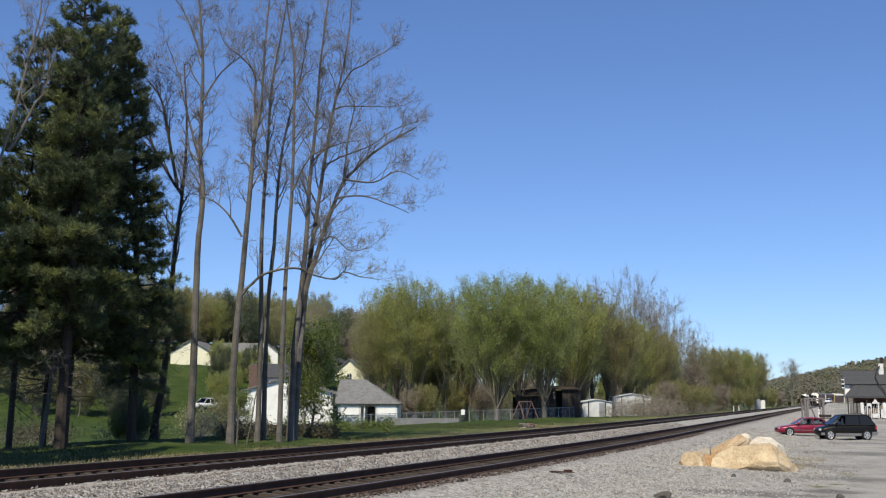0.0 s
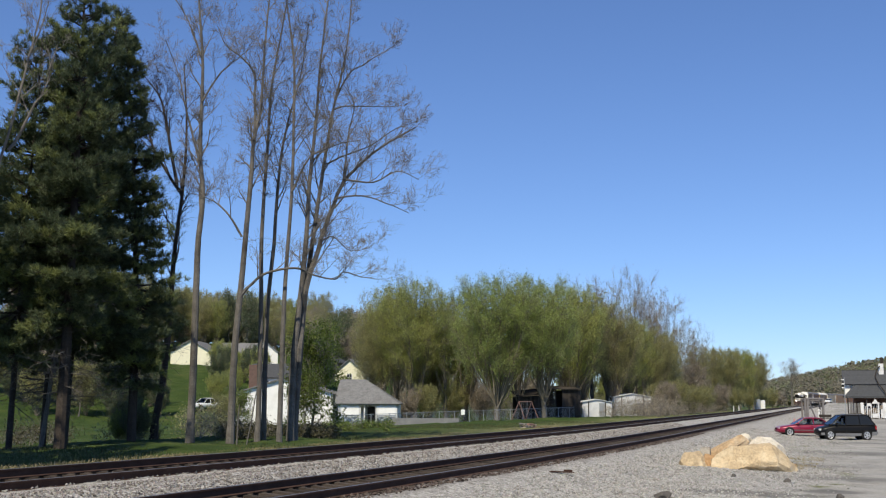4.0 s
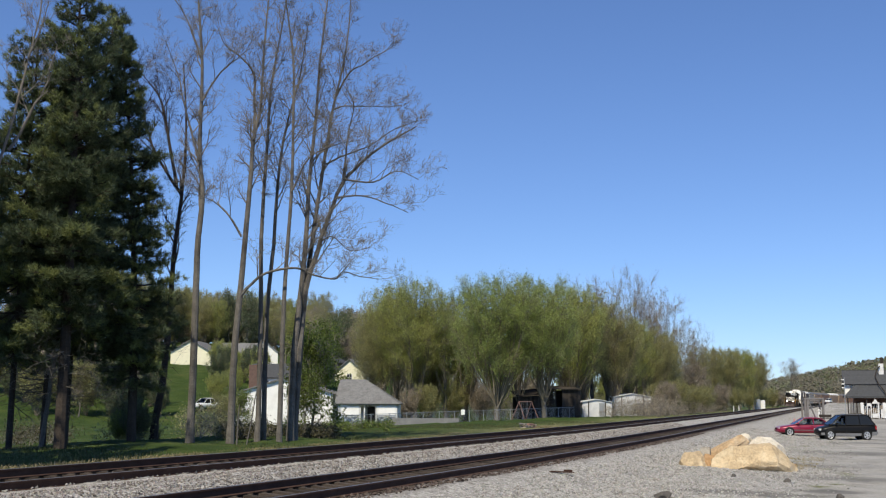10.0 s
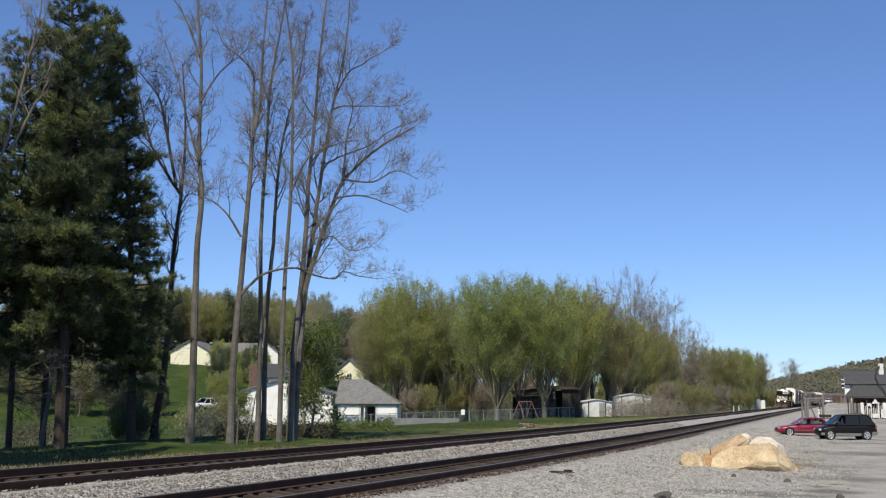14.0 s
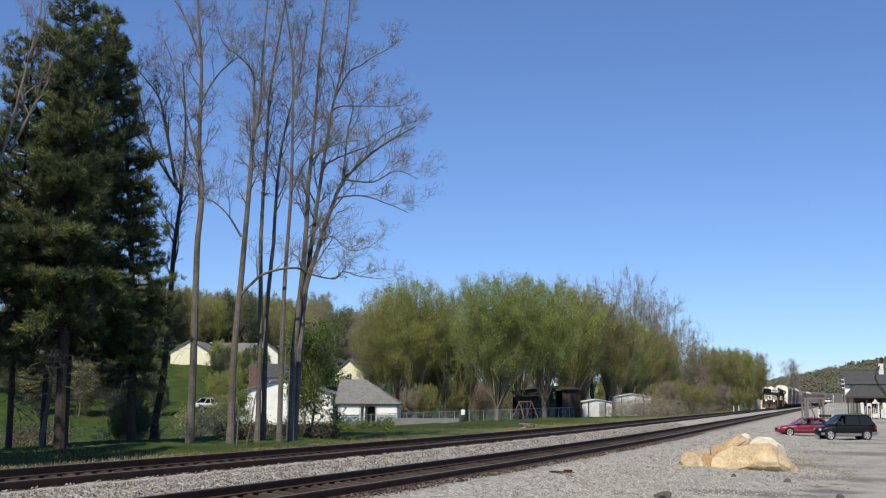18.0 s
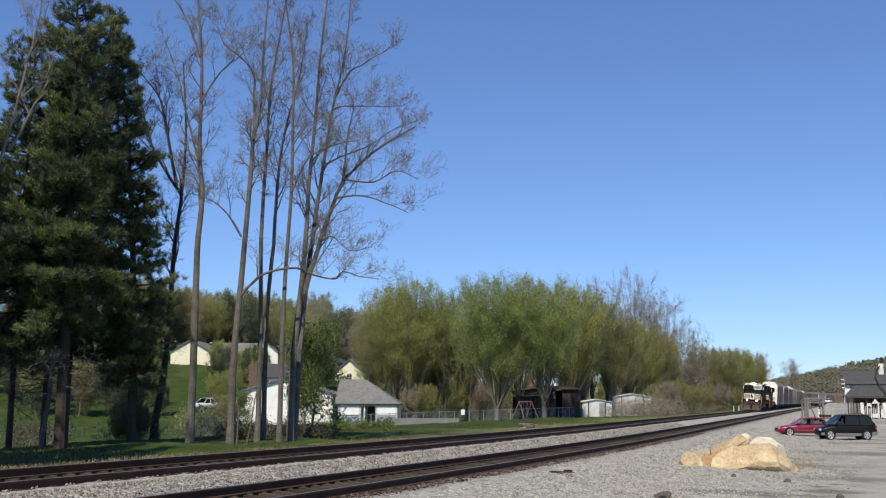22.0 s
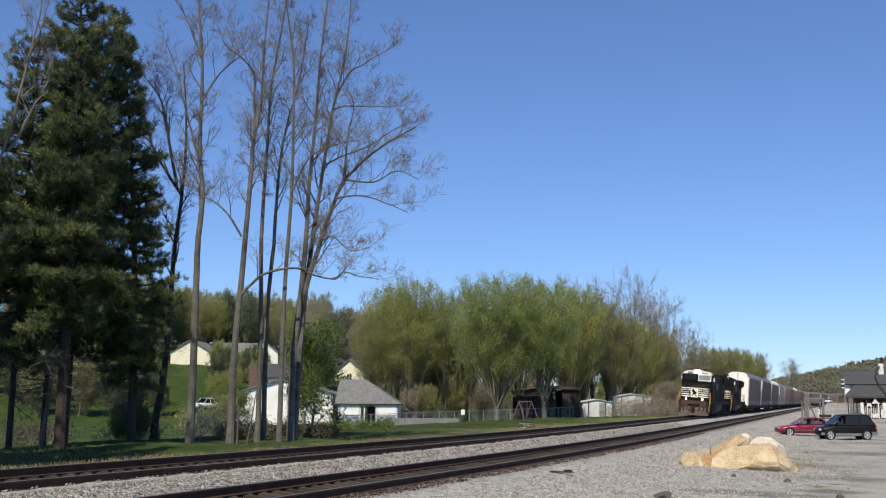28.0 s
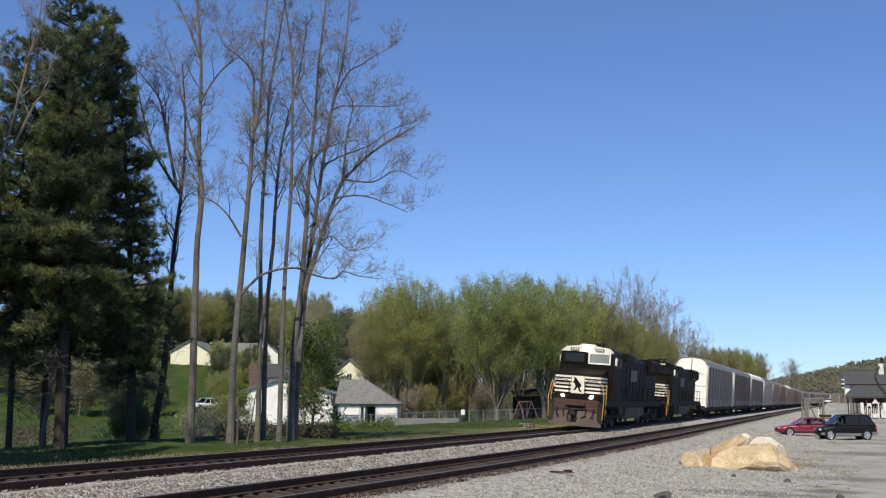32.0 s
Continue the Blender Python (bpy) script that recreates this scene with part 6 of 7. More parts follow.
def timber_frame():
    y = 150
    x = px_ground(1443, y)
    g = thing("timber_frame", pose(x, y, ground_z(x, y), 0, 0, 10), "weathered grey timber frame with a diagonal brace", "frame")
    for px in (-1.35, -1.0, 1.35):
        part("post", Mesh().box((px, 0, 1.45), (0.26, 0.24, 3.1), bevel=0.02), M_FRAME_GREY, g)
    part("beam", Mesh().box((0, 0, 3.05), (3.1, 0.22, 0.22), bevel=0.02), M_FRAME_GREY, g)
    part("beam", Mesh().box((0, 0.9, 2.75), (3.1, 0.2, 0.18), bevel=0.02), M_FRAME_GREY, g)
    for px in (-1.35, 1.35):
        part("rear_post", Mesh().box((px, 0.9, 1.3), (0.18, 0.18, 2.8), bevel=0.02), M_FRAME_GREY, g)
        part("tie_beam", Mesh().box((px, 0.45, 2.9), (0.14, 0.8, 0.16)), M_FRAME_GREY, g)
    m = Mesh().tube([(-0.95, -0.1, 2.9), (0.1, -0.1, 0.3)], 0.1, 6)
    part("brace", m, M_FRAME_GREY, g)
    part("base_rail", Mesh().box((0, 0.4, 0.15), (3.0, 0.3, 0.3), bevel=0.02), M_BARN, g)
    w = thing("white_bollard", pose(x + 0.35, y - 0.8, ground_z(x + 0.35, y - 0.8)), "white painted post before a timber frame", "bollard")
    part("shaft", Mesh().tube([(0, 0, -0.1), (0, 0, 1.2), (0, 0, 1.3)], [0.16, 0.16, 0.06], 10), M_WHITE, w)
    part("cap", Mesh().tube([(0, 0, 1.3), (0, 0, 1.45), (0, 0, 1.6)], [0.1, 0.22, 0.08], 10), M_WHITE, w)
    b = thing("bench", pose(x + 1.0, y - 1.6, ground_z(x + 1.0, y - 1.6), 0, 0, 8), "dark low bench on the lot", "bench")
    part("seat", Mesh().box((0, 0, 0.45), (1.8, 0.45, 0.08), bevel=0.02), M_BARN, b)
    part("backrest", Mesh().box((0, 0.2, 0.75), (1.8, 0.06, 0.4), bevel=0.02), M_BARN, b)
    for px in (-0.8, 0.8):
        part("leg", Mesh().box((px, 0, 0.2), (0.1, 0.4, 0.45)), M_BARN, b)


timber_frame()
M_CONE = mat("faded_pink_cone", (0.6, 0.2, 0.16), 0.6, 0, 3, 0.1, 0, 20)
cx, cy = px_ground(1407, 120), 120
cone = thing("traffic_cone", pose(cx, cy, ground_z(cx, cy)), "faded orange traffic cone on the lot", "cone")
part("cone", Mesh().tube([(0, 0, 0.03), (0, 0, 0.7)], [0.16, 0.03], 12), M_CONE, cone)
part("base", Mesh().box((0, 0, 0.02), (0.4, 0.4, 0.05)), M_CONE, cone)


# ---- vehicles ----
M_RED = mat("crimson_car_paint", (0.21, 0.008, 0.032), 0.3, 0.1, 1.5, 0.06, 0.0, 20, 0.5, coat=0.3)
M_CARBLACK = mat("black_car_paint", (0.008, 0.0075, 0.0072), 0.35, 0.0, 1.5, 0.1, 0.0, 20, 0.15, coat=0.05)
M_CARWHITE = mat("white_car_paint", (0.75, 0.75, 0.75), 0.35, 0.0, 1.5, 0.05, 0.0, 20, 0.5, coat=0.4)
M_TYRE = mat("tyre_rubber", (0.018, 0.018, 0.018), 0.9, 0, 5, 0.2, 0.2, 40, 0.3)
M_ALLOY = mat("alloy_wheel", (0.62, 0.62, 0.63), 0.35, 0.7, 4, 0.08, 0.0, 20)
M_TRIM = mat("grey_plastic_trim", (0.13, 0.13, 0.135), 0.6, 0, 3, 0.1, 0, 20)
M_SILVER = mat("silver_grey_cladding", (0.16, 0.16, 0.165), 0.5, 0.1, 3, 0.08, 0, 20)
M_LAMP_RED = mat("red_lamp_glass", (0.35, 0.02, 0.02), 0.2, 0, 3, 0.05, 0, 20)
M_LAMP_CLEAR = mat("clear_lamp_glass", (0.6, 0.6, 0.58), 0.12, 0.2, 3, 0.05, 0, 20)


def clear_glass(name, tint):
    """Lightly tinted glazing that can be seen through."""
    m = bpy.data.materials.new(name)
    m.use_nodes = True
    N, L = m.node_tree.nodes, m.node_tree.links
    t, g, x = N.new("ShaderNodeBsdfTransparent"), N.new("ShaderNodeBsdfGlossy"), N.new("ShaderNodeMixShader")
    t.inputs["Color"].default_value = (*tint, 1)
    g.inputs["Roughness"].default_value = 0.04
    f = N.new("ShaderNodeFresnel")
    f.inputs["IOR"].default_value = 1.35
    L.new(f.outputs[0], x.inputs[0])
    L.new(t.outputs[0], x.inputs[1])
    L.new(g.outputs[0], x.inputs[2])
    L.new(x.outputs[0], N["Material Output"].inputs["Surface"])
    return m


M_CARGLASS = clear_glass("tinted_car_glass", (0.74, 0.77, 0.77))
RING = ((0.0, 0.0), (0.72, 0.0), (0.93, 0.07), (0.99, 0.25), (1.0, 0.5), (0.985, 0.72), (0.93, 0.9), (0.8, 0.98), (0.4, 1.01), (0.0, 1.02))


def car_body(top, half, low, x0, x1, n=34):
    """A rounded body lofted along x from its top line, half width and sill line."""
    m = Mesh()
    ring = [(a, b) for a, b in RING] + [(-a, b) for a, b in RING[-2:0:-1]]
    k = len(ring)
    for i in range(n):
        x = x0 + (x1 - x0) * (0.5 - 0.5 * math.cos(math.pi * i / (n - 1)))
        zt, w, zl = (float(np.interp(x, [p[0] for p in c], [p[1] for p in c])) for c in (top, half, low))
        m.v.extend(Vector((x, w * a, zl + (zt - zl) * b)) for a, b in ring)
    for i in range(n - 1):
        for j in range(k):
            m.f.append((i * k + j, i * k + (j + 1) % k, (i + 1) * k + (j + 1) % k, (i + 1) * k + j))
    m.f.append(tuple(range(k))[::-1])
    m.f.append(tuple((n - 1) * k + j for j in range(k)))
    return m


def car_cabin(g, paint, belt, roof, splits, glasses):
    """Roof, pillars, panes and seats above the belt line: belt and roof are (z, x0, x1, half width)."""
    zb, b0, b1, bw = belt
    zr, r0, r1, rw_ = roof
    m = Mesh()
    for i in range(7):
        t = i / 6
        x = r0 + (r1 - r0) * t
        crown = 0.05 * (1 - (2 * t - 1) ** 2)
        m.v.extend(Vector((x, rw_ * a, zr + crown * (1 - a * a) + e)) for a, e in ((-1, -0.02), (-0.95, 0.02), (-0.5, 0.045), (0.5, 0.045), (0.95, 0.02), (1, -0.02)))
    for i in range(6):
        for j in range(6):
            m.f.append((i * 6 + j, (i + 1) * 6 + j, (i + 1) * 6 + (j + 1) % 6, i * 6 + (j + 1) % 6))
    part("roof", m, paint, g, soft=True)

    def quad(name, a, b, c, d, glass):
        m = Mesh()
        p = [Vector(q) for q in (a, b, c, d)]
        nrm = (p[1] - p[0]).cross(p[3] - p[0]).normalized() * 0.008
        m.add(p + [v + nrm for v in p], [(3, 2, 1, 0), (4, 5, 6, 7), (0, 1, 5, 4), (1, 2, 6, 5), (2, 3, 7, 6), (3, 0, 4, 7)])
        part(name, m, glass, g)

    quad("windscreen", (b0, bw * 0.92, zb), (b0, -bw * 0.92, zb), (r0, -rw_ * 0.95, zr), (r0, rw_ * 0.95, zr), M_CARGLASS)
    quad("rear_window", (b1, -bw * 0.92, zb), (b1, bw * 0.92, zb), (r1, rw_ * 0.95, zr), (r1, -rw_ * 0.95, zr), glasses[-1])
    xs_b, xs_r = [b0] + [q[0] for q in splits] + [b1], [r0] + [q[1] for q in splits] + [r1]
    for sy in (-1, 1):
        for i in range(len(xs_b) - 1):
            quad("side_window", (xs_b[i], sy * bw, zb), (xs_b[i + 1], sy * bw, zb), (xs_r[i + 1], sy * rw_, zr), (xs_r[i], sy * rw_, zr), glasses[i])
        for i in range(len(xs_b)):
            part("pillar", Mesh().tube([(xs_b[i], sy * bw, zb - 0.05), (xs_r[i], sy * rw_, zr + 0.01)], 0.045 if i else 0.038, 6), paint, g)
        part("roof_rail", Mesh().tube([(r0, sy * rw_, zr), (r1, sy * rw_, zr)], 0.03, 6), paint, g)
        part("window_sill", Mesh().tube([(b0, sy * (bw + 0.01), zb - 0.01), (b1, sy * (bw + 0.01), zb - 0.01)], 0.018, 6), M_TYRE, g)
    part("cabin_floor", Mesh().box(((b0 + b1) / 2, 0, zb - 0.03), (b1 - b0 - 0.1, bw * 1.8, 0.05)), M_TYRE, g)
    for i in range(len(splits)):
        sx = splits[i][0] - 0.15
        for sy in (-0.38, 0.38):
            part("seat", Mesh().box((sx, sy, zb + 0.1), (0.16, 0.46, 0.3), bevel=0.05).box((sx + 0.03, sy, zb + 0.33), (0.1, 0.26, 0.18), bevel=0.03), M_TRIM, g)


def greenhouse(rows):
    """The cabin as a loft from belt to roof; rows of (z, x0, x1, half width)."""
    m = Mesh()
    for z, x0, x1, hw in rows:
        r = 0.12
        m.v.extend(Vector(p) for p in ((x0, -hw + r, z), (x0 + r, -hw, z), (x1 - r, -hw, z), (x1, -hw + r, z), (x1, hw - r, z), (x1 - r, hw, z), (x0 + r, hw, z), (x0, hw - r, z)))
    for i in range(len(rows) - 1):
        for k in range(8):
            a, b = i * 8 + k, i * 8 + (k + 1) % 8
            m.f.append((a, b, b + 8, a + 8))
    m.f.append(tuple((len(rows) - 1) * 8 + k for k in range(8)))
    m.f.append(tuple(range(8))[::-1])
    return m


def car_wheel(parent, x, y, r):
    w = part("wheel", Mesh().disc((x, y, r), (0, 1, 0), r, 0.2, 24), M_TYRE, parent)
    s = -1 if y < 0 else 1
    m = Mesh().disc((x, y + s * 0.1, r), (0, 1, 0), r * 0.24, 0.03, 12)
    for k in range(5):
        t = 2 * math.pi * k / 5
        c, d = math.cos(t), math.sin(t)
        p, q = Vector((c, 0, d)), Vector((-d, 0, c))
        a = Vector((x, y + s * 0.095, r))
        v = [a + p * r * 0.1 - q * r * 0.1, a + p * r * 0.64 - q * r * 0.13, a + p * r * 0.64 + q * r * 0.13, a + p * r * 0.1 + q * r * 0.1]
        m.add(v + [u + Vector((0, s * 0.02, 0)) for u in v], [(0, 1, 2, 3), (7, 6, 5, 4), (0, 4, 5, 1), (1, 5, 6, 2), (2, 6, 7, 3), (3, 7, 4, 0)])
    ring = [Vector((x + r * 0.64 * math.cos(2 * math.pi * k / 20), y + s * 0.1, r + r * 0.64 * math.sin(2 * math.pi * k / 20))) for k in range(21)]
    m.tube(ring, 0.03, 5, cap=False)
    part("rim", m, M_ALLOY, w, "bright alloy rim")


def wheel_arch(g, x, y, r):
    """A solid dark disc in place of the shaded wing opening round a wheel."""
    s_ = -1 if y < 0 else 1
    part("wheel_arch", Mesh().disc((x, y - s_ * 0.03, r + 0.03), (0, 1, 0), r * 1.17, 0.2, 24), M_TYRE, g)


def red_sedan():
    y = 84.0
    x = px_ground(1428, y)
    g = thing("car", pose(x, y, ground_z(x, y), 0, 0, -6), "crimson four-door sedan parked on the gravel lot", "car", "parked cars")
    top = ((-2.28, 0.5), (-2.22, 0.64), (-2.0, 0.72), (-1.2, 0.85), (-0.9, 0.89), (0.5, 0.92), (1.7, 0.97), (2.15, 0.95), (2.27, 0.8))
    half = ((-2.28, 0.5), (-2.15, 0.7), (-1.8, 0.82), (-0.8, 0.87), (1.2, 0.87), (1.8, 0.84), (2.15, 0.75), (2.27, 0.6))
    low = ((-2.28, 0.36), (-2.1, 0.24), (-1.7, 0.2), (1.8, 0.22), (2.27, 0.4))
    part("body", car_body(top, half, low, -2.28, 2.27), M_RED, g, soft=True)
    car_cabin(g, M_RED, (0.9, -1.0, 1.72, 0.78), (1.36, -0.2, 0.95, 0.6), ((0.42, 0.42),), (M_CARGLASS, M_CARGLASS, M_CARGLASS))
    for sy in (-1, 1):
        for wx in (-1.4, 1.3):
            wheel_arch(g, wx, sy * 0.79, 0.31)
            car_wheel(g, wx, sy * 0.8, 0.31)
        part("headlight", Mesh().box((-2.14, sy * 0.55, 0.6), (0.16, 0.34, 0.12), bevel=0.04), M_LAMP_CLEAR, g)
        part("mirror", Mesh().box((-0.78, sy * 0.93, 0.98), (0.12, 0.2, 0.13), bevel=0.03), M_RED, g)
        for dx in (-0.62, 0.44, 1.15):
            part("door_seam", Mesh().box((dx, sy * 0.874, 0.58), (0.012, 0.01, 0.5)), M_TYRE, g)
        for dx in (0.28, 1.02):
            part("door_handle", Mesh().box((dx, sy * 0.868, 0.76), (0.16, 0.03, 0.035), bevel=0.01), M_RED, g)
        part("side_trim", Mesh().box((0, sy * 0.876, 0.46), (2.1, 0.014, 0.05)), M_TRIM, g)
        part("tail_light", Mesh().box((2.17, sy * 0.58, 0.78), (0.14, 0.34, 0.14), bevel=0.04), M_LAMP_RED, g)
    part("bumper", Mesh().box((-2.2, 0, 0.4), (0.18, 1.3, 0.2), bevel=0.07), M_RED, g)
    part("grille", Mesh().box((-2.262, 0, 0.55), (0.04, 0.6, 0.09), bevel=0.01), M_TYRE, g)


def minivan():
    y = 79.0
    x = px_ground(1497, y)
    g = thing("minivan", pose(x, y, ground_z(x, y), 0, 0, -3), "black minivan with silver lower trim beside a red sedan", "car", "parked cars")
    top = ((-2.3, 0.55), (-2.24, 0.74), (-2.0, 0.86), (-1.35, 1.0), (-1.1, 1.04), (1.6, 1.08), (2.1, 1.06), (2.28, 0.85))
    half = ((-2.3, 0.58), (-2.15, 0.78), (-1.8, 0.9), (-0.8, 0.94), (1.6, 0.94), (2.1, 0.88), (2.28, 0.78))
    low = ((-2.3, 0.4), (-2.1, 0.28), (-1.7, 0.24), (1.8, 0.26), (2.28, 0.42))
    part("body", car_body(top, half, low, -2.3, 2.28), M_CARBLACK, g, soft=True)
    car_cabin(g, M_CARBLACK, (1.05, -1.4, 2.16, 0.87), (1.68, -0.45, 1.62, 0.7), ((-0.2, -0.12), (0.95, 0.9)), (M_CARGLASS, M_GLASS, M_GLASS, M_GLASS))
    for sy in (-1, 1):
        for wx in (-1.45, 1.42):
            wheel_arch(g, wx, sy * 0.85, 0.34)
            car_wheel(g, wx, sy * 0.87, 0.34)
        part("roof_rack", Mesh().tube([(0.0, sy * 0.6, 1.76), (1.45, sy * 0.6, 1.76)], 0.022, 5), M_TRIM, g)
        part("side_trim", Mesh().box((-0.02, sy * 0.935, 0.38), (2.02, 0.03, 0.18), bevel=0.01), M_SILVER, g, "silver grey lower cladding")
        part("side_trim", Mesh().box((-2.0, sy * 0.86, 0.42), (0.3, 0.05, 0.18), bevel=0.015), M_SILVER, g, "silver grey lower cladding")
        part("side_trim", Mesh().box((2.02, sy * 0.87, 0.45), (0.36, 0.1, 0.24), bevel=0.02), M_SILVER, g, "silver grey lower cladding")
        part("tail_light", Mesh().box((2.17, sy * 0.74, 0.86), (0.18, 0.2, 0.34), bevel=0.03), M_LAMP_RED, g)
        part("mirror", Mesh().box((-0.95, sy * 1.0, 1.12), (0.12, 0.22, 0.16), bevel=0.03), M_CARBLACK, g)
        part("headlight", Mesh().box((-2.16, sy * 0.62, 0.7), (0.2, 0.34, 0.16), bevel=0.04), M_LAMP_CLEAR, g)
        for dx in (-0.85, -0.18, 0.95):
            part("door_seam", Mesh().box((dx, sy * 0.946, 0.75), (0.012, 0.01, 0.55)), M_TYRE, g)
    g.scale = (0.9, 0.95, 1.04)
    part("rear_bumper", Mesh().box((2.26, 0, 0.5), (0.2, 1.66, 0.28), bevel=0.07), M_SILVER, g, "silver grey rear bumper")


def pickup():
    y = 149.0
    x = px_ground(367, y)
    g = thing("pickup_truck", pose(x, y, ground_z(x, y), 0, 0, 52), "white pickup truck parked on the hillside lawn", "car")
    top = ((-2.7, 0.75), (-2.62, 0.92), (-1.5, 1.06), (-1.2, 1.1), (2.6, 1.1), (2.7, 1.0))
    half = ((-2.7, 0.7), (-2.5, 0.86), (-1.5, 0.93), (2.5, 0.93), (2.7, 0.86))
    low = ((-2.7, 0.5), (-2.4, 0.4), (2.4, 0.42), (2.7, 0.55))
    part("body", car_body(top, half, low, -2.7, 2.7, 20), M_CARWHITE, g, soft=True)
    car_cabin(g, M_CARWHITE, (1.08, -1.25, 0.75, 0.84), (1.68, -0.55, 0.55, 0.7), ((-0.1, -0.05),), (M_GLASS, M_GLASS, M_GLASS))
    part("bed", Mesh().box((1.72, 0, 1.1), (1.75, 1.5, 0.04)), M_TYRE, g, "dark open load bed")
    part("grille", Mesh().box((-2.7, 0, 0.8), (0.06, 1.1, 0.2)), M_TRIM, g)
    part("bumper", Mesh().box((-2.72, 0, 0.55), (0.16, 1.7, 0.2), bevel=0.05), M_TRIM, g)
    for sy in (-1, 1):
        part("headlight", Mesh().box((-2.66, sy * 0.62, 0.82), (0.1, 0.3, 0.18), bevel=0.03), M_LAMP_CLEAR, g)
        for wx in (-1.75, 1.6):
            wheel_arch(g, wx, sy * 0.84, 0.37)
            car_wheel(g, wx, sy * 0.86, 0.37)


red_sedan()
minivan()
pickup()
wx, wy = px_ground(1468, 352), 352
wc = thing("car", pose(wx, wy, ground_z(wx, wy), 0, 0, 60), "small white car far down the lot", "car", "parked cars")
part("body", Mesh().box((0, 0, 0.62), (4.3, 1.75, 0.7), bevel=0.15), M_CARWHITE, wc)
part("window_band", greenhouse([(0.95, -1.2, 1.5, 0.8), (1.42, -0.5, 1.0, 0.66)]), M_GLASS, wc)
part("roof", greenhouse([(1.41, -0.55, 1.05, 0.67), (1.48, -0.4, 0.9, 0.6)]), M_CARWHITE, wc)
for sx in (-1.35, 1.35):
    for sy in (-1, 1):
        car_wheel(wc, sx, sy * 0.78, 0.31)


# ---- rocks ----
M_ROCK = mat("tan_limestone", (0.49, 0.375, 0.235), 0.9, 0, 1.6, 0.3, 1.0, 12, 0.2, (0.64, 0.56, 0.4), 0.6, 1.8, bump_dist=0.04)
M_ROCK_GREY = mat("grey_limestone", (0.4, 0.36, 0.3), 0.9, 0, 1.6, 0.25, 0.7, 14, 0.2, (0.25, 0.21, 0.17), 0.6, 1.3, bump_dist=0.04)
M_ROCK_DARK = mat("dark_stone", (0.1, 0.09, 0.08), 0.9, 0, 1.6, 0.25, 0.7, 14, 0.2)


def rock(x, y, size, seed, material, label, rz=0, sink=0.15, cuts=14, group="limestone boulders"):
    """A quarried block: a rounded mass cut by flat faces and roughened."""
    rng = random.Random(seed)
    bm = bmesh.new()
    bmesh.ops.create_icosphere(bm, subdivisions=4, radius=1.0)
    planes = []
    for k in range(cuts):
        n = Vector((rng.gauss(0, 1), rng.gauss(0, 1), rng.gauss(0.2, 0.7))).normalized()
        planes.append((n, rng.uniform(0.5, 0.78)))
    off = Vector((seed * 3.7, seed * 1.3, 0))
    for v in bm.verts:
        for n, d in planes:
            e = v.co.dot(n) - d
            if e > 0:
                v.co -= n * e * 0.99
        v.co *= 1 + 0.05 * noise.noise(v.co * 1.8 + off) + 0.045 * noise.noise(v.co * 4.3 + off) + 0.025 * noise.noise(v.co * 11 + off)
    lo = [min(v.co[i] for v in bm.verts) for i in range(3)]
    hi = [max(v.co[i] for v in bm.verts) for i in range(3)]
    for v in bm.verts:
        t = [(v.co[i] - lo[i]) / (hi[i] - lo[i]) for i in range(3)]
        k = 1.1 - 0.32 * t[2]
        v.co = Vector(((t[0] - 0.5) * size[0] * k, (t[1] - 0.5) * size[1] * k, t[2] * size[2]))
    m = Mesh().bm(bm)
    ob = part("boulder", m, material, soft=False)
    ob.matrix_basis = pose(x, y, ground_z(x, y) - sink, 0, 0, rz)
    return tagged(ob, label, "boulder", group)


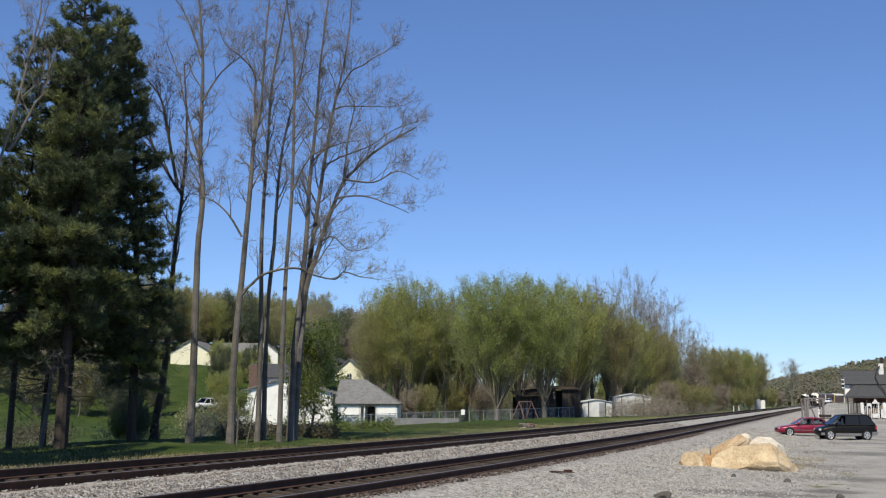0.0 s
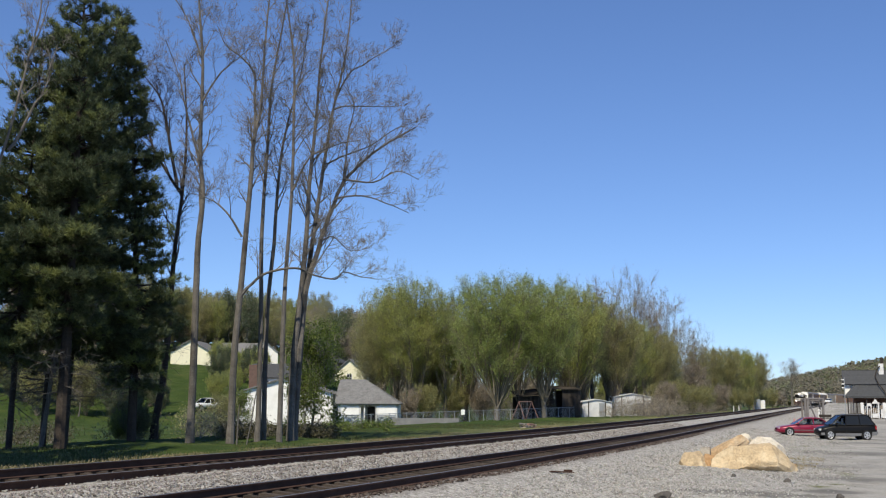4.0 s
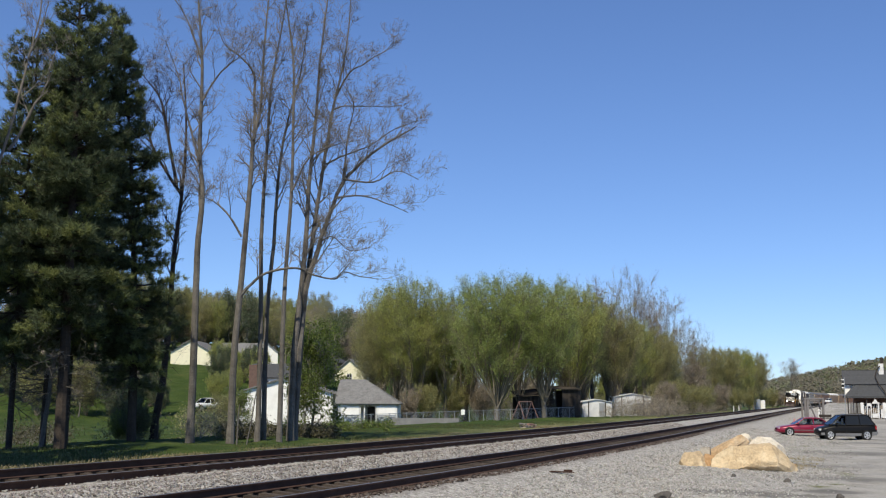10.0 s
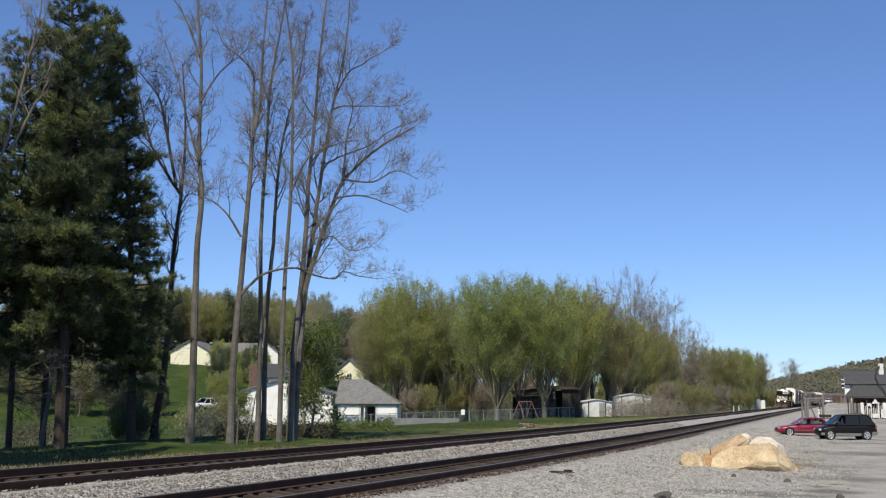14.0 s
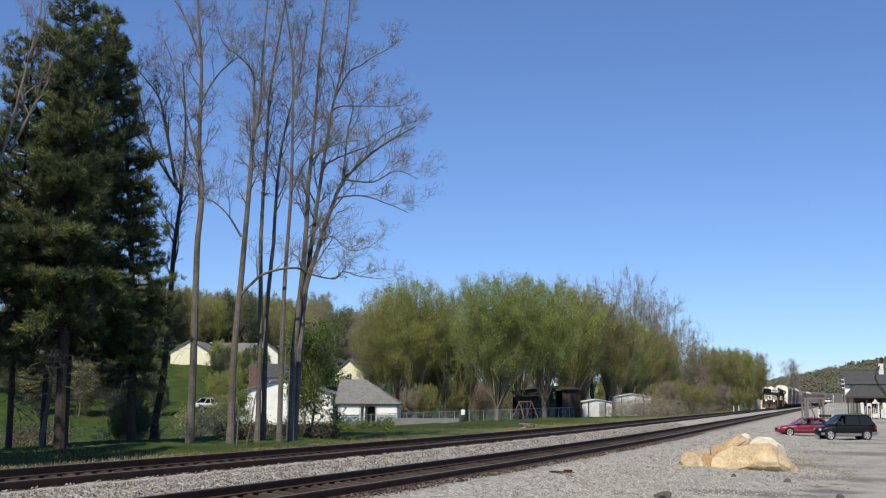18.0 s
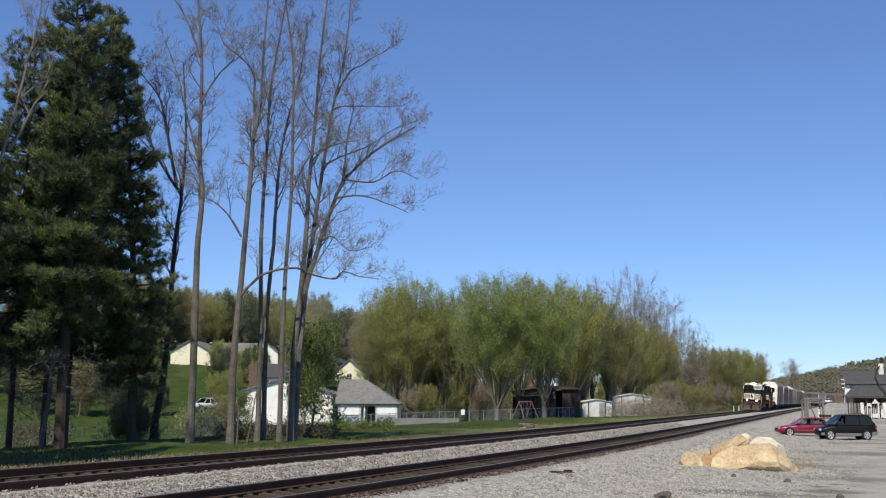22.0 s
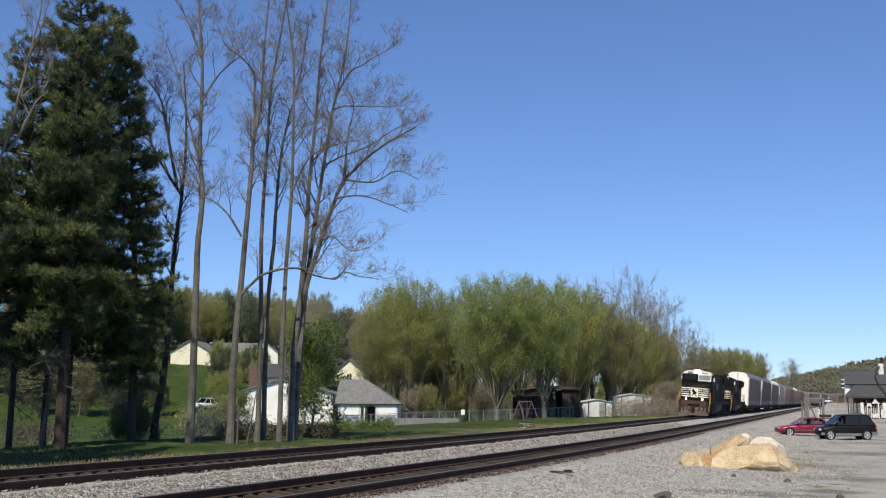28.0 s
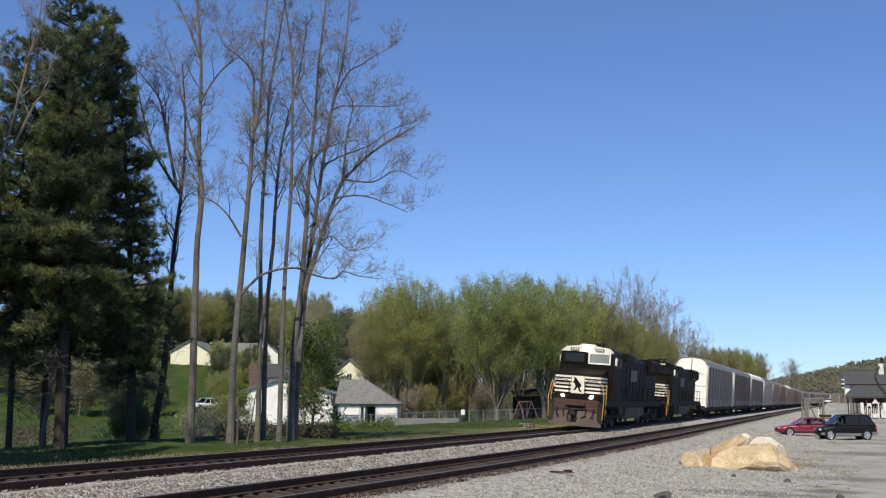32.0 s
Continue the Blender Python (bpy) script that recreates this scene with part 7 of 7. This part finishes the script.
def block(x, y, size, seed, material, label, rz=0.0, tilt=(0.0, 0.0), sink=0.1, taper=0.7, chop=7, under=0.0, rough=0.03, skew=0.0, drop=0.0):
    """A quarried block: a box with jittered corners, its corners chopped flat, its faces chipped and grained."""
    rng = random.Random(seed)
    bm = bmesh.new()
    a, b, h = size[0] / 2, size[1] / 2, size[2]
    for sx in (-1, 1):
        for sy in (-1, 1):
            for top in (0, 1):
                k = taper if top else 1.0
                in_ = under if not top and sy < 0 else 0.0
                bm.verts.new((sx * a * k + rng.uniform(-0.12, 0.12) * a + skew * a * top, sy * b * (k - in_) + rng.uniform(-0.12, 0.12) * b, top * h * (1 + rng.uniform(-0.14, 0.1) - (drop if sx < 0 else 0.0))))
        bm.verts.new((sx * a * rng.uniform(1.0, 1.12), rng.uniform(-0.4, 0.3) * b, h * rng.uniform(0.3, 0.55)))
    for k in range(3):
        bm.verts.new((rng.uniform(-0.7, 0.7) * a, -b * rng.uniform(1.0, 1.12), h * rng.uniform(0.22, 0.4)))
    out = bmesh.ops.convex_hull(bm, input=bm.verts[:])
    bmesh.ops.delete(bm, geom=list({e for e in out["geom_interior"] + out["geom_unused"] if isinstance(e, bmesh.types.BMVert)}), context="VERTS")
    for k in range(chop):
        n = Vector((rng.gauss(0, 1), rng.gauss(-0.3, 1), rng.gauss(0.5, 0.6))).normalized()
        far = max(v.co.dot(n) for v in bm.verts)
        d = n * (far - rng.uniform(0.04, 0.11) * (a + h))
        res = bmesh.ops.bisect_plane(bm, geom=bm.verts[:] + bm.edges[:] + bm.faces[:], plane_co=d, plane_no=n, clear_outer=True)
        ed = [e for e in res["geom_cut"] if isinstance(e, bmesh.types.BMEdge)]
        bmesh.ops.holes_fill(bm, edges=ed)
    bmesh.ops.triangulate(bm, faces=bm.faces[:])
    for _ in range(4):
        long = [e for e in bm.edges if e.calc_length() > 0.12]
        if not long or len(bm.faces) > 9000:
            break
        bmesh.ops.subdivide_edges(bm, edges=long, cuts=1, use_grid_fill=True)
        bmesh.ops.triangulate(bm, faces=bm.faces[:])
    off = Vector((seed * 3.7, seed * 1.3, 0))
    bm.normal_update()
    moved = [(v, v.co + v.normal * (rough * 1.6 * noise.noise(v.co * 1.7 + off) + rough * noise.noise(v.co * 5.0 + off) - rough * 1.4 * max(0.0, noise.noise(Vector((v.co.x * 1.3, v.co.y * 1.3, v.co.z * 6.0)) + off) - 0.25))) for v in bm.verts]
    for v, c in moved:
        v.co = c
    ob = part("boulder", Mesh().bm(bm), material, soft=False)
    ob.matrix_basis = pose(x, y, ground_z(x, y) - sink, tilt[0], tilt[1], rz)
    return tagged(ob, label, "boulder", "limestone boulders")


M_ROCK_TAN = mat("rust_stained_limestone", (0.46, 0.32, 0.185), 0.9, 0, 1.8, 0.35, 1.0, 12, 0.2, (0.6, 0.5, 0.36), 0.7, 1.8, bump_dist=0.04)
M_ROCK_BROWN = mat("rusty_limestone", (0.4, 0.25, 0.13), 0.9, 0, 1.8, 0.35, 1.0, 12, 0.2, (0.55, 0.45, 0.3), 0.6, 1.8, bump_dist=0.04)
M_ROCK_PALE = mat("pale_limestone", (0.64, 0.58, 0.48), 0.9, 0, 1.8, 0.25, 0.9, 14, 0.2, (0.42, 0.34, 0.24), 0.6, 1.5, bump_dist=0.04)


def lay_rocks():
    y = 42.0
    block(px_ground(1334, y), y, (3.2, 1.7, 1.16), 4, M_ROCK, "large flat-faced tan limestone boulder on the gravel", -3, (0, 4), 0.08, 0.48, 6, 0.35, 0.035, -0.02, 0.2)
    block(px_ground(1228, y + 0.3), y + 0.3, (1.05, 0.9, 0.62), 9, M_ROCK, "tan limestone boulder beside a larger one", 15, (0, 0), 0.08, 0.55)
    block(px_ground(1290, y + 1.3), y + 1.3, (2.0, 0.6, 0.4), 15, M_ROCK_TAN, "long rusty limestone block leaning up against boulders", 4, (0, -27), -0.5, 0.85, 5)
    block(px_ground(1322, y + 1.7), y + 1.7, (0.42, 0.4, 0.34), 18, M_ROCK_PALE, "pale limestone lump on top of the pile", 20, (10, -30), -0.92, 0.7, 5)
    block(px_ground(1300, y + 1.8), y + 1.8, (1.4, 0.9, 0.8), 20, M_ROCK_BROWN, "rusty brown limestone block under the pile", 10, (0, 0), 0.1, 0.7)
    block(px_ground(1247, y + 0.9), y + 0.9, (0.46, 0.5, 0.78), 23, M_ROCK_GREY, "small grey limestone block beside tan boulders", -20, (0, 8), 0.05, 0.75, 4)
    block(px_ground(1260, y + 0.35), y + 0.35, (0.55, 0.5, 0.6), 29, M_ROCK_BROWN, "broken rusty limestone lump between boulders", -10, (0, 0), 0.1)
    block(px_ground(1358, y + 1.2), y + 1.2, (1.9, 0.8, 1.26), 37, M_ROCK_PALE, "pale whitish limestone block behind a boulder", 8, (0, 8), 0.1, 0.5, 8)
    block(px_ground(1392, y + 0.5), y + 0.5, (0.9, 0.7, 0.42), 38, M_ROCK_BROWN, "low brown limestone piece at the end of the pile", 14, (0, 12), 0.08, 0.6)
    rock(px_ground(1177, 28.9), 28.9, (0.52, 0.42, 0.24), 41, M_ROCK_DARK, "dark stone lying on the gravel", 0, 0.05, group="loose stones")
    rock(px_ground(1490, 30.8), 30.8, (0.22, 0.2, 0.18), 43, M_ROCK_DARK, "small dark stone on the lot", 0, 0.03, group="loose stones")
    for i, (a, b, c) in enumerate(((1344, 62, 0.7), (1282, 56, 0.3), (1395, 36.5, 0.35), (1300, 37.5, 0.3))):
        rock(px_ground(a, b), b, (c, c * 0.6, 0.16), 50 + i, M_ROCK_DARK, "small dark stone on the gravel", 15 * i, 0.04, group="loose stones")
    x, y = px_ground(996, 32.4), 32.4
    w = thing("loose_plate", pose(x, y, ground_z(x, y) + 0.03, 2, 3, 25), "rusty plate lying on the ballast", "scrap")
    part("plate", Mesh().box((0, 0, 0.03), (0.75, 0.2, 0.03), bevel=0.008), M_RUST, w)
    part("bolt_bar", Mesh().box((0.25, 0.05, 0.07), (0.25, 0.12, 0.05), bevel=0.01), M_RUST, w)


lay_rocks()


# ---- undergrowth, grass and brush ----
def tufts(name, label, n, s_rng, u_rng, hgt, wid, material, seed, lean=0.35, skip=None):
    """Loose grass blades over a stretch of the bank."""
    nr = np.random.RandomState(seed)
    s, u = nr.uniform(*s_rng, n), nr.uniform(*u_rng, n)
    x = np.interp(s, _S, _X) + u * NX
    y = np.interp(s, _S, _Y) + u * NY
    keep = np.sin(x * 0.9 + 1) * np.cos(y * 0.7) + 0.5 * np.sin(x * 2.3 + y * 1.9) + nr.normal(0, 0.6, n) > (skip if skip is not None else -9)
    s, u, x, y = s[keep], u[keep], x[keep], y[keep]
    z = height(s, u, x, y)
    n = len(x)
    h = hgt * nr.uniform(0.5, 1.5, n)
    ang = nr.uniform(0, 6.28, n)
    dx, dy = np.cos(ang) * wid, np.sin(ang) * wid
    tx, ty = nr.normal(0, lean, n) * h, nr.normal(0, lean, n) * h
    zero = np.zeros(n)
    Q = np.stack([np.stack([x - dx, y - dy, z - 0.03], -1), np.stack([x + dx, y + dy, z - 0.03], -1), np.stack([x + tx + dx * 0.2, y + ty + dy * 0.2, z + h], -1), np.stack([x + tx - dx * 0.2, y + ty - dy * 0.2, z + h + zero], -1)], 1)
    return tagged(part(name, quads_data(name, Q, material), None), label, "grass", kind="stuff")


M_GRASS = leaf_mat("spring_grass", (0.1, 0.105, 0.045), 0.5, 0.35)
M_STRAW = leaf_mat("dry_grass", (0.32, 0.26, 0.14), 0.35, 0.35)
M_BRUSH = leaf_mat("brown_brush", (0.085, 0.08, 0.042), 0.45, 0.25)
tufts("bank_grass", "rough green grass on the railway bank", 60000, (-5, 110), (-30, -3.0), 0.06, 0.018, M_GRASS, 1)
tufts("dry_grass", "dry straw-coloured grass along the ballast edge", 70000, (0, 95), (-10, -2.8), 0.07, 0.02, M_STRAW, 2, 0.7, -0.1)
for wp, wd in ((1408, 46.5), (1424, 51.0), (1385, 44.5)):
    ws, wu = to_su(px_ground(wp, wd), wd)
    tufts("lot_weeds", "thin dull weeds behind the boulders on the lot", 900, (ws - 1.6, ws + 1.6), (wu - 0.9, wu + 0.9), 0.04, 0.02, M_STRAW, 3 + wp, 0.7, 0.2)


def brush(px0, px1, y0, y1, n, hgt, seed, label, material):
    """A tangle of twigs and small leaves standing on the bank."""
    rng, nr = random.Random(seed), np.random.RandomState(seed)
    m, tips = Mesh(), []
    for k in range(n):
        y = rng.uniform(y0, y1)
        x = px_ground(rng.uniform(px0, px1), y)
        p = Vector((x, y, ground_z(x, y) - 0.05))
        for j in range(4):
            d = Vector((rng.gauss(0, 0.45), rng.gauss(0, 0.45), 1)).normalized()
            grow(m, tips, rng, p, d, hgt * rng.uniform(0.5, 1.2), 0.02, 2, (4, 3), 0.02, 0.25, 3, 0.55, 0.6, 0.006)
    c = np.repeat(np.array([tuple(t) for t in tips]), 3, axis=0)
    c = c + nr.normal(0, 0.14, c.shape)
    b = tagged(part("brush", m, M_TWIG), label, "brush", "brush on the bank", "stuff")
    part("leaf_mass", quads_data("leaf_mass", leaves(c, 0.075, nr), material), None, b)
    return b


brush(395, 470, 57, 66, 24, 0.75, 61, "tangled brown brush below leafless trees", M_BRUSH)
brush(460, 620, 60, 74, 44, 0.5, 62, "tangled brown and green brush before a white house", M_BRUSH)
brush(575, 700, 76, 90, 34, 0.5, 63, "low green brush on the bank", M_LEAF_GREEN)
brush(185, 285, 54, 60, 6, 1.0, 64, "dark leafy brush under the pines", M_LEAF_OLIVE)
brush(340, 395, 60, 90, 14, 1.9, 65, "thin leafy saplings between tree trunks", M_LEAF_OLIVE)
brush(0, 120, 60, 75, 14, 1.2, 66, "low brush behind the pine trunks", M_BRUSH)
brush(640, 780, 150, 172, 20, 3.2, 75, "thin brown undergrowth below the trees", M_LEAF_BROWN)
brush(780, 960, 160, 176, 24, 3.4, 76, "thin brown undergrowth below the trees", M_LEAF_BROWN)
brush(950, 1110, 178, 196, 24, 3.6, 77, "thin brown undergrowth behind a dark barn", M_LEAF_BROWN)
brush(1040, 1085, 142, 148, 3, 1.4, 68, "thin brown saplings before a white shed", M_LEAF_BROWN)
brush(1088, 1150, 150, 158, 12, 2.2, 70, "thin brown saplings before a long white shed", M_LEAF_BROWN)
brush(1114, 1185, 143, 155, 22, 2.6, 69, "tall thin brown brush before white sheds", M_LEAF_BROWN)
for s0, s1, seed in ((150, 178, 71), (172, 200, 72), (195, 225, 73), (220, 265, 74)):
    rng = random.Random(seed)
    nr = np.random.RandomState(seed)
    m, tips = Mesh(), []
    for k in range(34):
        q = on_track(rng.uniform(s0, s1), -rng.uniform(9, 15))
        p = Vector((q.x, q.y, ground_z(q.x, q.y) - 0.05))
        for j in range(3):
            grow(m, tips, rng, p, Vector((rng.gauss(0, 0.4), rng.gauss(0, 0.4), 1)).normalized(), rng.uniform(0.8, 2.6), 0.025, 2, (4, 3), 0.02, 0.22, 3, 0.55, 0.6, 0.009)
    c = np.repeat(np.array([tuple(t) for t in tips]), 3, axis=0)
    c = c + nr.normal(0, 0.2, c.shape)
    b = tagged(part("brush", m, M_TWIG), "dry brown brush along the far side of the line", "brush", "brush on the bank", "stuff")
    part("leaf_mass", quads_data("leaf_mass", leaves(c, 0.1, nr), M_LEAF_BROWN if seed % 2 else M_BRUSH), None, b)

# bare poles and saplings on the bank
for px, y, top, r, lab in ((72, 49.0, 6.0, 0.1, "thin leaning trunk beside the pines"), (419, 51.5, 1.9, 0.035, "thin bare sapling on the grass"), (436, 51.0, 3.1, 0.03, "thin leaning bare sapling on the grass")):
    x = px_ground(px, y)
    t = thing("sapling", pose(x, y, ground_z(x, y)), lab, "tree", "saplings on the bank")
    ln = 0.5 if px in (72, 436) else 0.05
    part("trunk", Mesh().tube([(0, 0, -0.1), (ln * 0.4, 0.1, top * 0.35), (ln * 0.7, 0.1, top * 0.7), (ln, 0.2, top)], [r * 1.1, r, r * 0.85, r * 0.5], 7), M_BARK, t)
# the bare tree that reaches in from the edge, before the pines
EDGE_TREE = bare_tree(40.0, [(-18.6, -0.6), (-18.2, 5.0), (-17.3, 8.6), (-16.6, 11.5), (-16.1, 14.2), (-15.7, 16.8), (-16.0, 19.5)], 0.1,
                      [([(-16.7, 10.8), (-15.9, 12.3), (-15.3, 13.6), (-15.0, 15.0)], 0.06, 7), ([(-16.1, 14.2), (-15.6, 15.4), (-15.3, 16.6)], 0.04, 5)], 19, "pale leafless tree standing before the pines", 12, 0.5, M_TWIG, (4, 4, 3), 2.0)


# ---- ballast stones ----
def stones(name, label, n, s_rng, u_rng, size, seed, material, density=None):
    """Loose angular stones, each a crooked eight-sided lump."""
    nr = np.random.RandomState(seed)
    s = s_rng[0] + (s_rng[1] - s_rng[0]) * nr.uniform(0, 1, n) ** 1.4
    u = nr.uniform(*u_rng, n)
    if density is not None:
        k = nr.uniform(0, 1, n) < density(s, u)
        s, u = s[k], u[k]
    n = len(s)
    x, y = np.interp(s, _S, _X) + u * NX, np.interp(s, _S, _Y) + u * NY
    z = height(s, u, x, y)
    r = size * nr.uniform(0.55, 1.35, n)
    base = np.array([(1, 0, 0), (-1, 0, 0), (0, 1, 0), (0, -1, 0), (0, 0, 1), (0, 0, -1)], float)
    V = base[None] * r[:, None, None] * nr.uniform(0.55, 1.15, (n, 6, 1)) + nr.normal(0, 0.22, (n, 6, 3)) * r[:, None, None]
    a = nr.uniform(0, 6.28, n)
    c, d = np.cos(a)[:, None], np.sin(a)[:, None]
    W = np.stack([V[..., 0] * c - V[..., 1] * d, V[..., 0] * d + V[..., 1] * c, V[..., 2] * 0.75], -1)
    W = W + np.stack([x, y, z + r * 0.3], -1)[:, None, :]
    f = np.array([(0, 2, 4), (2, 1, 4), (1, 3, 4), (3, 0, 4), (2, 0, 5), (1, 2, 5), (3, 1, 5), (0, 3, 5)])
    F = (f[None] + 6 * np.arange(n)[:, None, None]).reshape(-1, 3)
    me = bpy.data.meshes.new(name)
    me.from_pydata(W.reshape(-1, 3).tolist(), [], F.tolist())
    me.materials.append(material)
    return tagged(new(name, me), label, "ballast", kind="stuff")


def stone_mat(name, dark, light):
    m = bpy.data.materials.new(name)
    m.use_nodes = True
    N, L = m.node_tree.nodes, m.node_tree.links
    g = N.new("ShaderNodeNewGeometry")
    r = N.new("ShaderNodeValToRGB")
    r.color_ramp.elements[0].color, r.color_ramp.elements[1].color = (*dark, 1), (*light, 1)
    L.new(g.outputs["Random Per Island"], r.inputs[0])
    t = N.new("ShaderNodeTexCoord")
    n = N.new("ShaderNodeTexNoise")
    n.inputs["Scale"].default_value, n.inputs["Detail"].default_value = 30, 4
    L.new(t.outputs["Object"], n.inputs["Vector"])
    x = N.new("ShaderNodeMix")
    x.data_type, x.blend_type = "RGBA", "MULTIPLY"
    x.inputs[0].default_value = 0.5
    L.new(r.outputs[0], x.inputs[6])
    L.new(n.outputs["Color"], x.inputs[7])
    b = N["Principled BSDF"]
    L.new(x.outputs[2], b.inputs["Base Color"])
    b.inputs["Roughness"].default_value = 0.9
    b.inputs["Specular IOR Level"].default_value = 0.2
    return m


M_STONES = stone_mat("crushed_limestone", (0.24, 0.225, 0.2), (0.63, 0.605, 0.56))
stones("ballast_stones", "crushed grey limestone ballast between the tracks", 31000, (12, 85), (1.25, 3.45), 0.031, 31, stone_mat("pinkish_grey_ballast", (0.15, 0.128, 0.112), (0.46, 0.425, 0.39)))
stones("ballast_shoulder", "crushed grey limestone ballast beside the near track", 70000, (14, 95), (5.4, 14.5), 0.031, 32, M_STONES, lambda s, u: smooth(14.5, 9.5, u + np.sin(s * 0.4)) * smooth(5.8, 7.1, u) * 0.9 + 0.05)
stones("far_ballast", "crushed limestone on the far side of the line", 8000, (5, 70), (-2.7, -0.8), 0.04, 33, stone_mat("dark_grey_ballast", (0.1, 0.09, 0.078), (0.38, 0.35, 0.32)))
M_OILY = stone_mat("oily_ballast", (0.04, 0.03, 0.025), (0.17, 0.13, 0.11))
stones("oily_ballast", "oil-darkened ballast under the near track", 12000, (12, 70), (2.9, 5.55), 0.04, 34, M_OILY)
stones("oily_ballast_far", "grey-brown ballast inside the far track", 9000, (8, 70), (-0.7, 0.8), 0.04, 35, stone_mat("dusty_ballast", (0.09, 0.08, 0.07), (0.42, 0.39, 0.36)))

# ---- ties, each under its track ----
TIE = Mesh().box((0, 0, -0.09), (2.6, 0.22, 0.18), bevel=0.012).data("tie", M_TIE)
PLATE = Mesh().box((0, 0, 0.008), (0.36, 0.2, 0.016)).data("tie_plate", M_RUST)
rt = random.Random(9)
for near, trk in ((False, TRACKS[0]), (True, TRACKS[1])):
    rest = Mesh()
    for k in range(640):
        s = 4 + k * 0.53
        h = heading(s)
        p = on_track(s, rt.gauss(0, 0.03), -0.196, near)
        m = Matrix.Translation(p) @ Euler((0, math.atan(CANT / 1.435), -h + rt.gauss(0, 0.012))).to_matrix().to_4x4()
        if k < 290:
            part("tie", TIE, None, trk, at=m)
        else:
            rest.box((0, 0, -0.09), (2.6, 0.22, 0.18), m)
    r = part("tie_row", rest, M_TIE, trk)
    r["kind"] = "stuff"


motions()
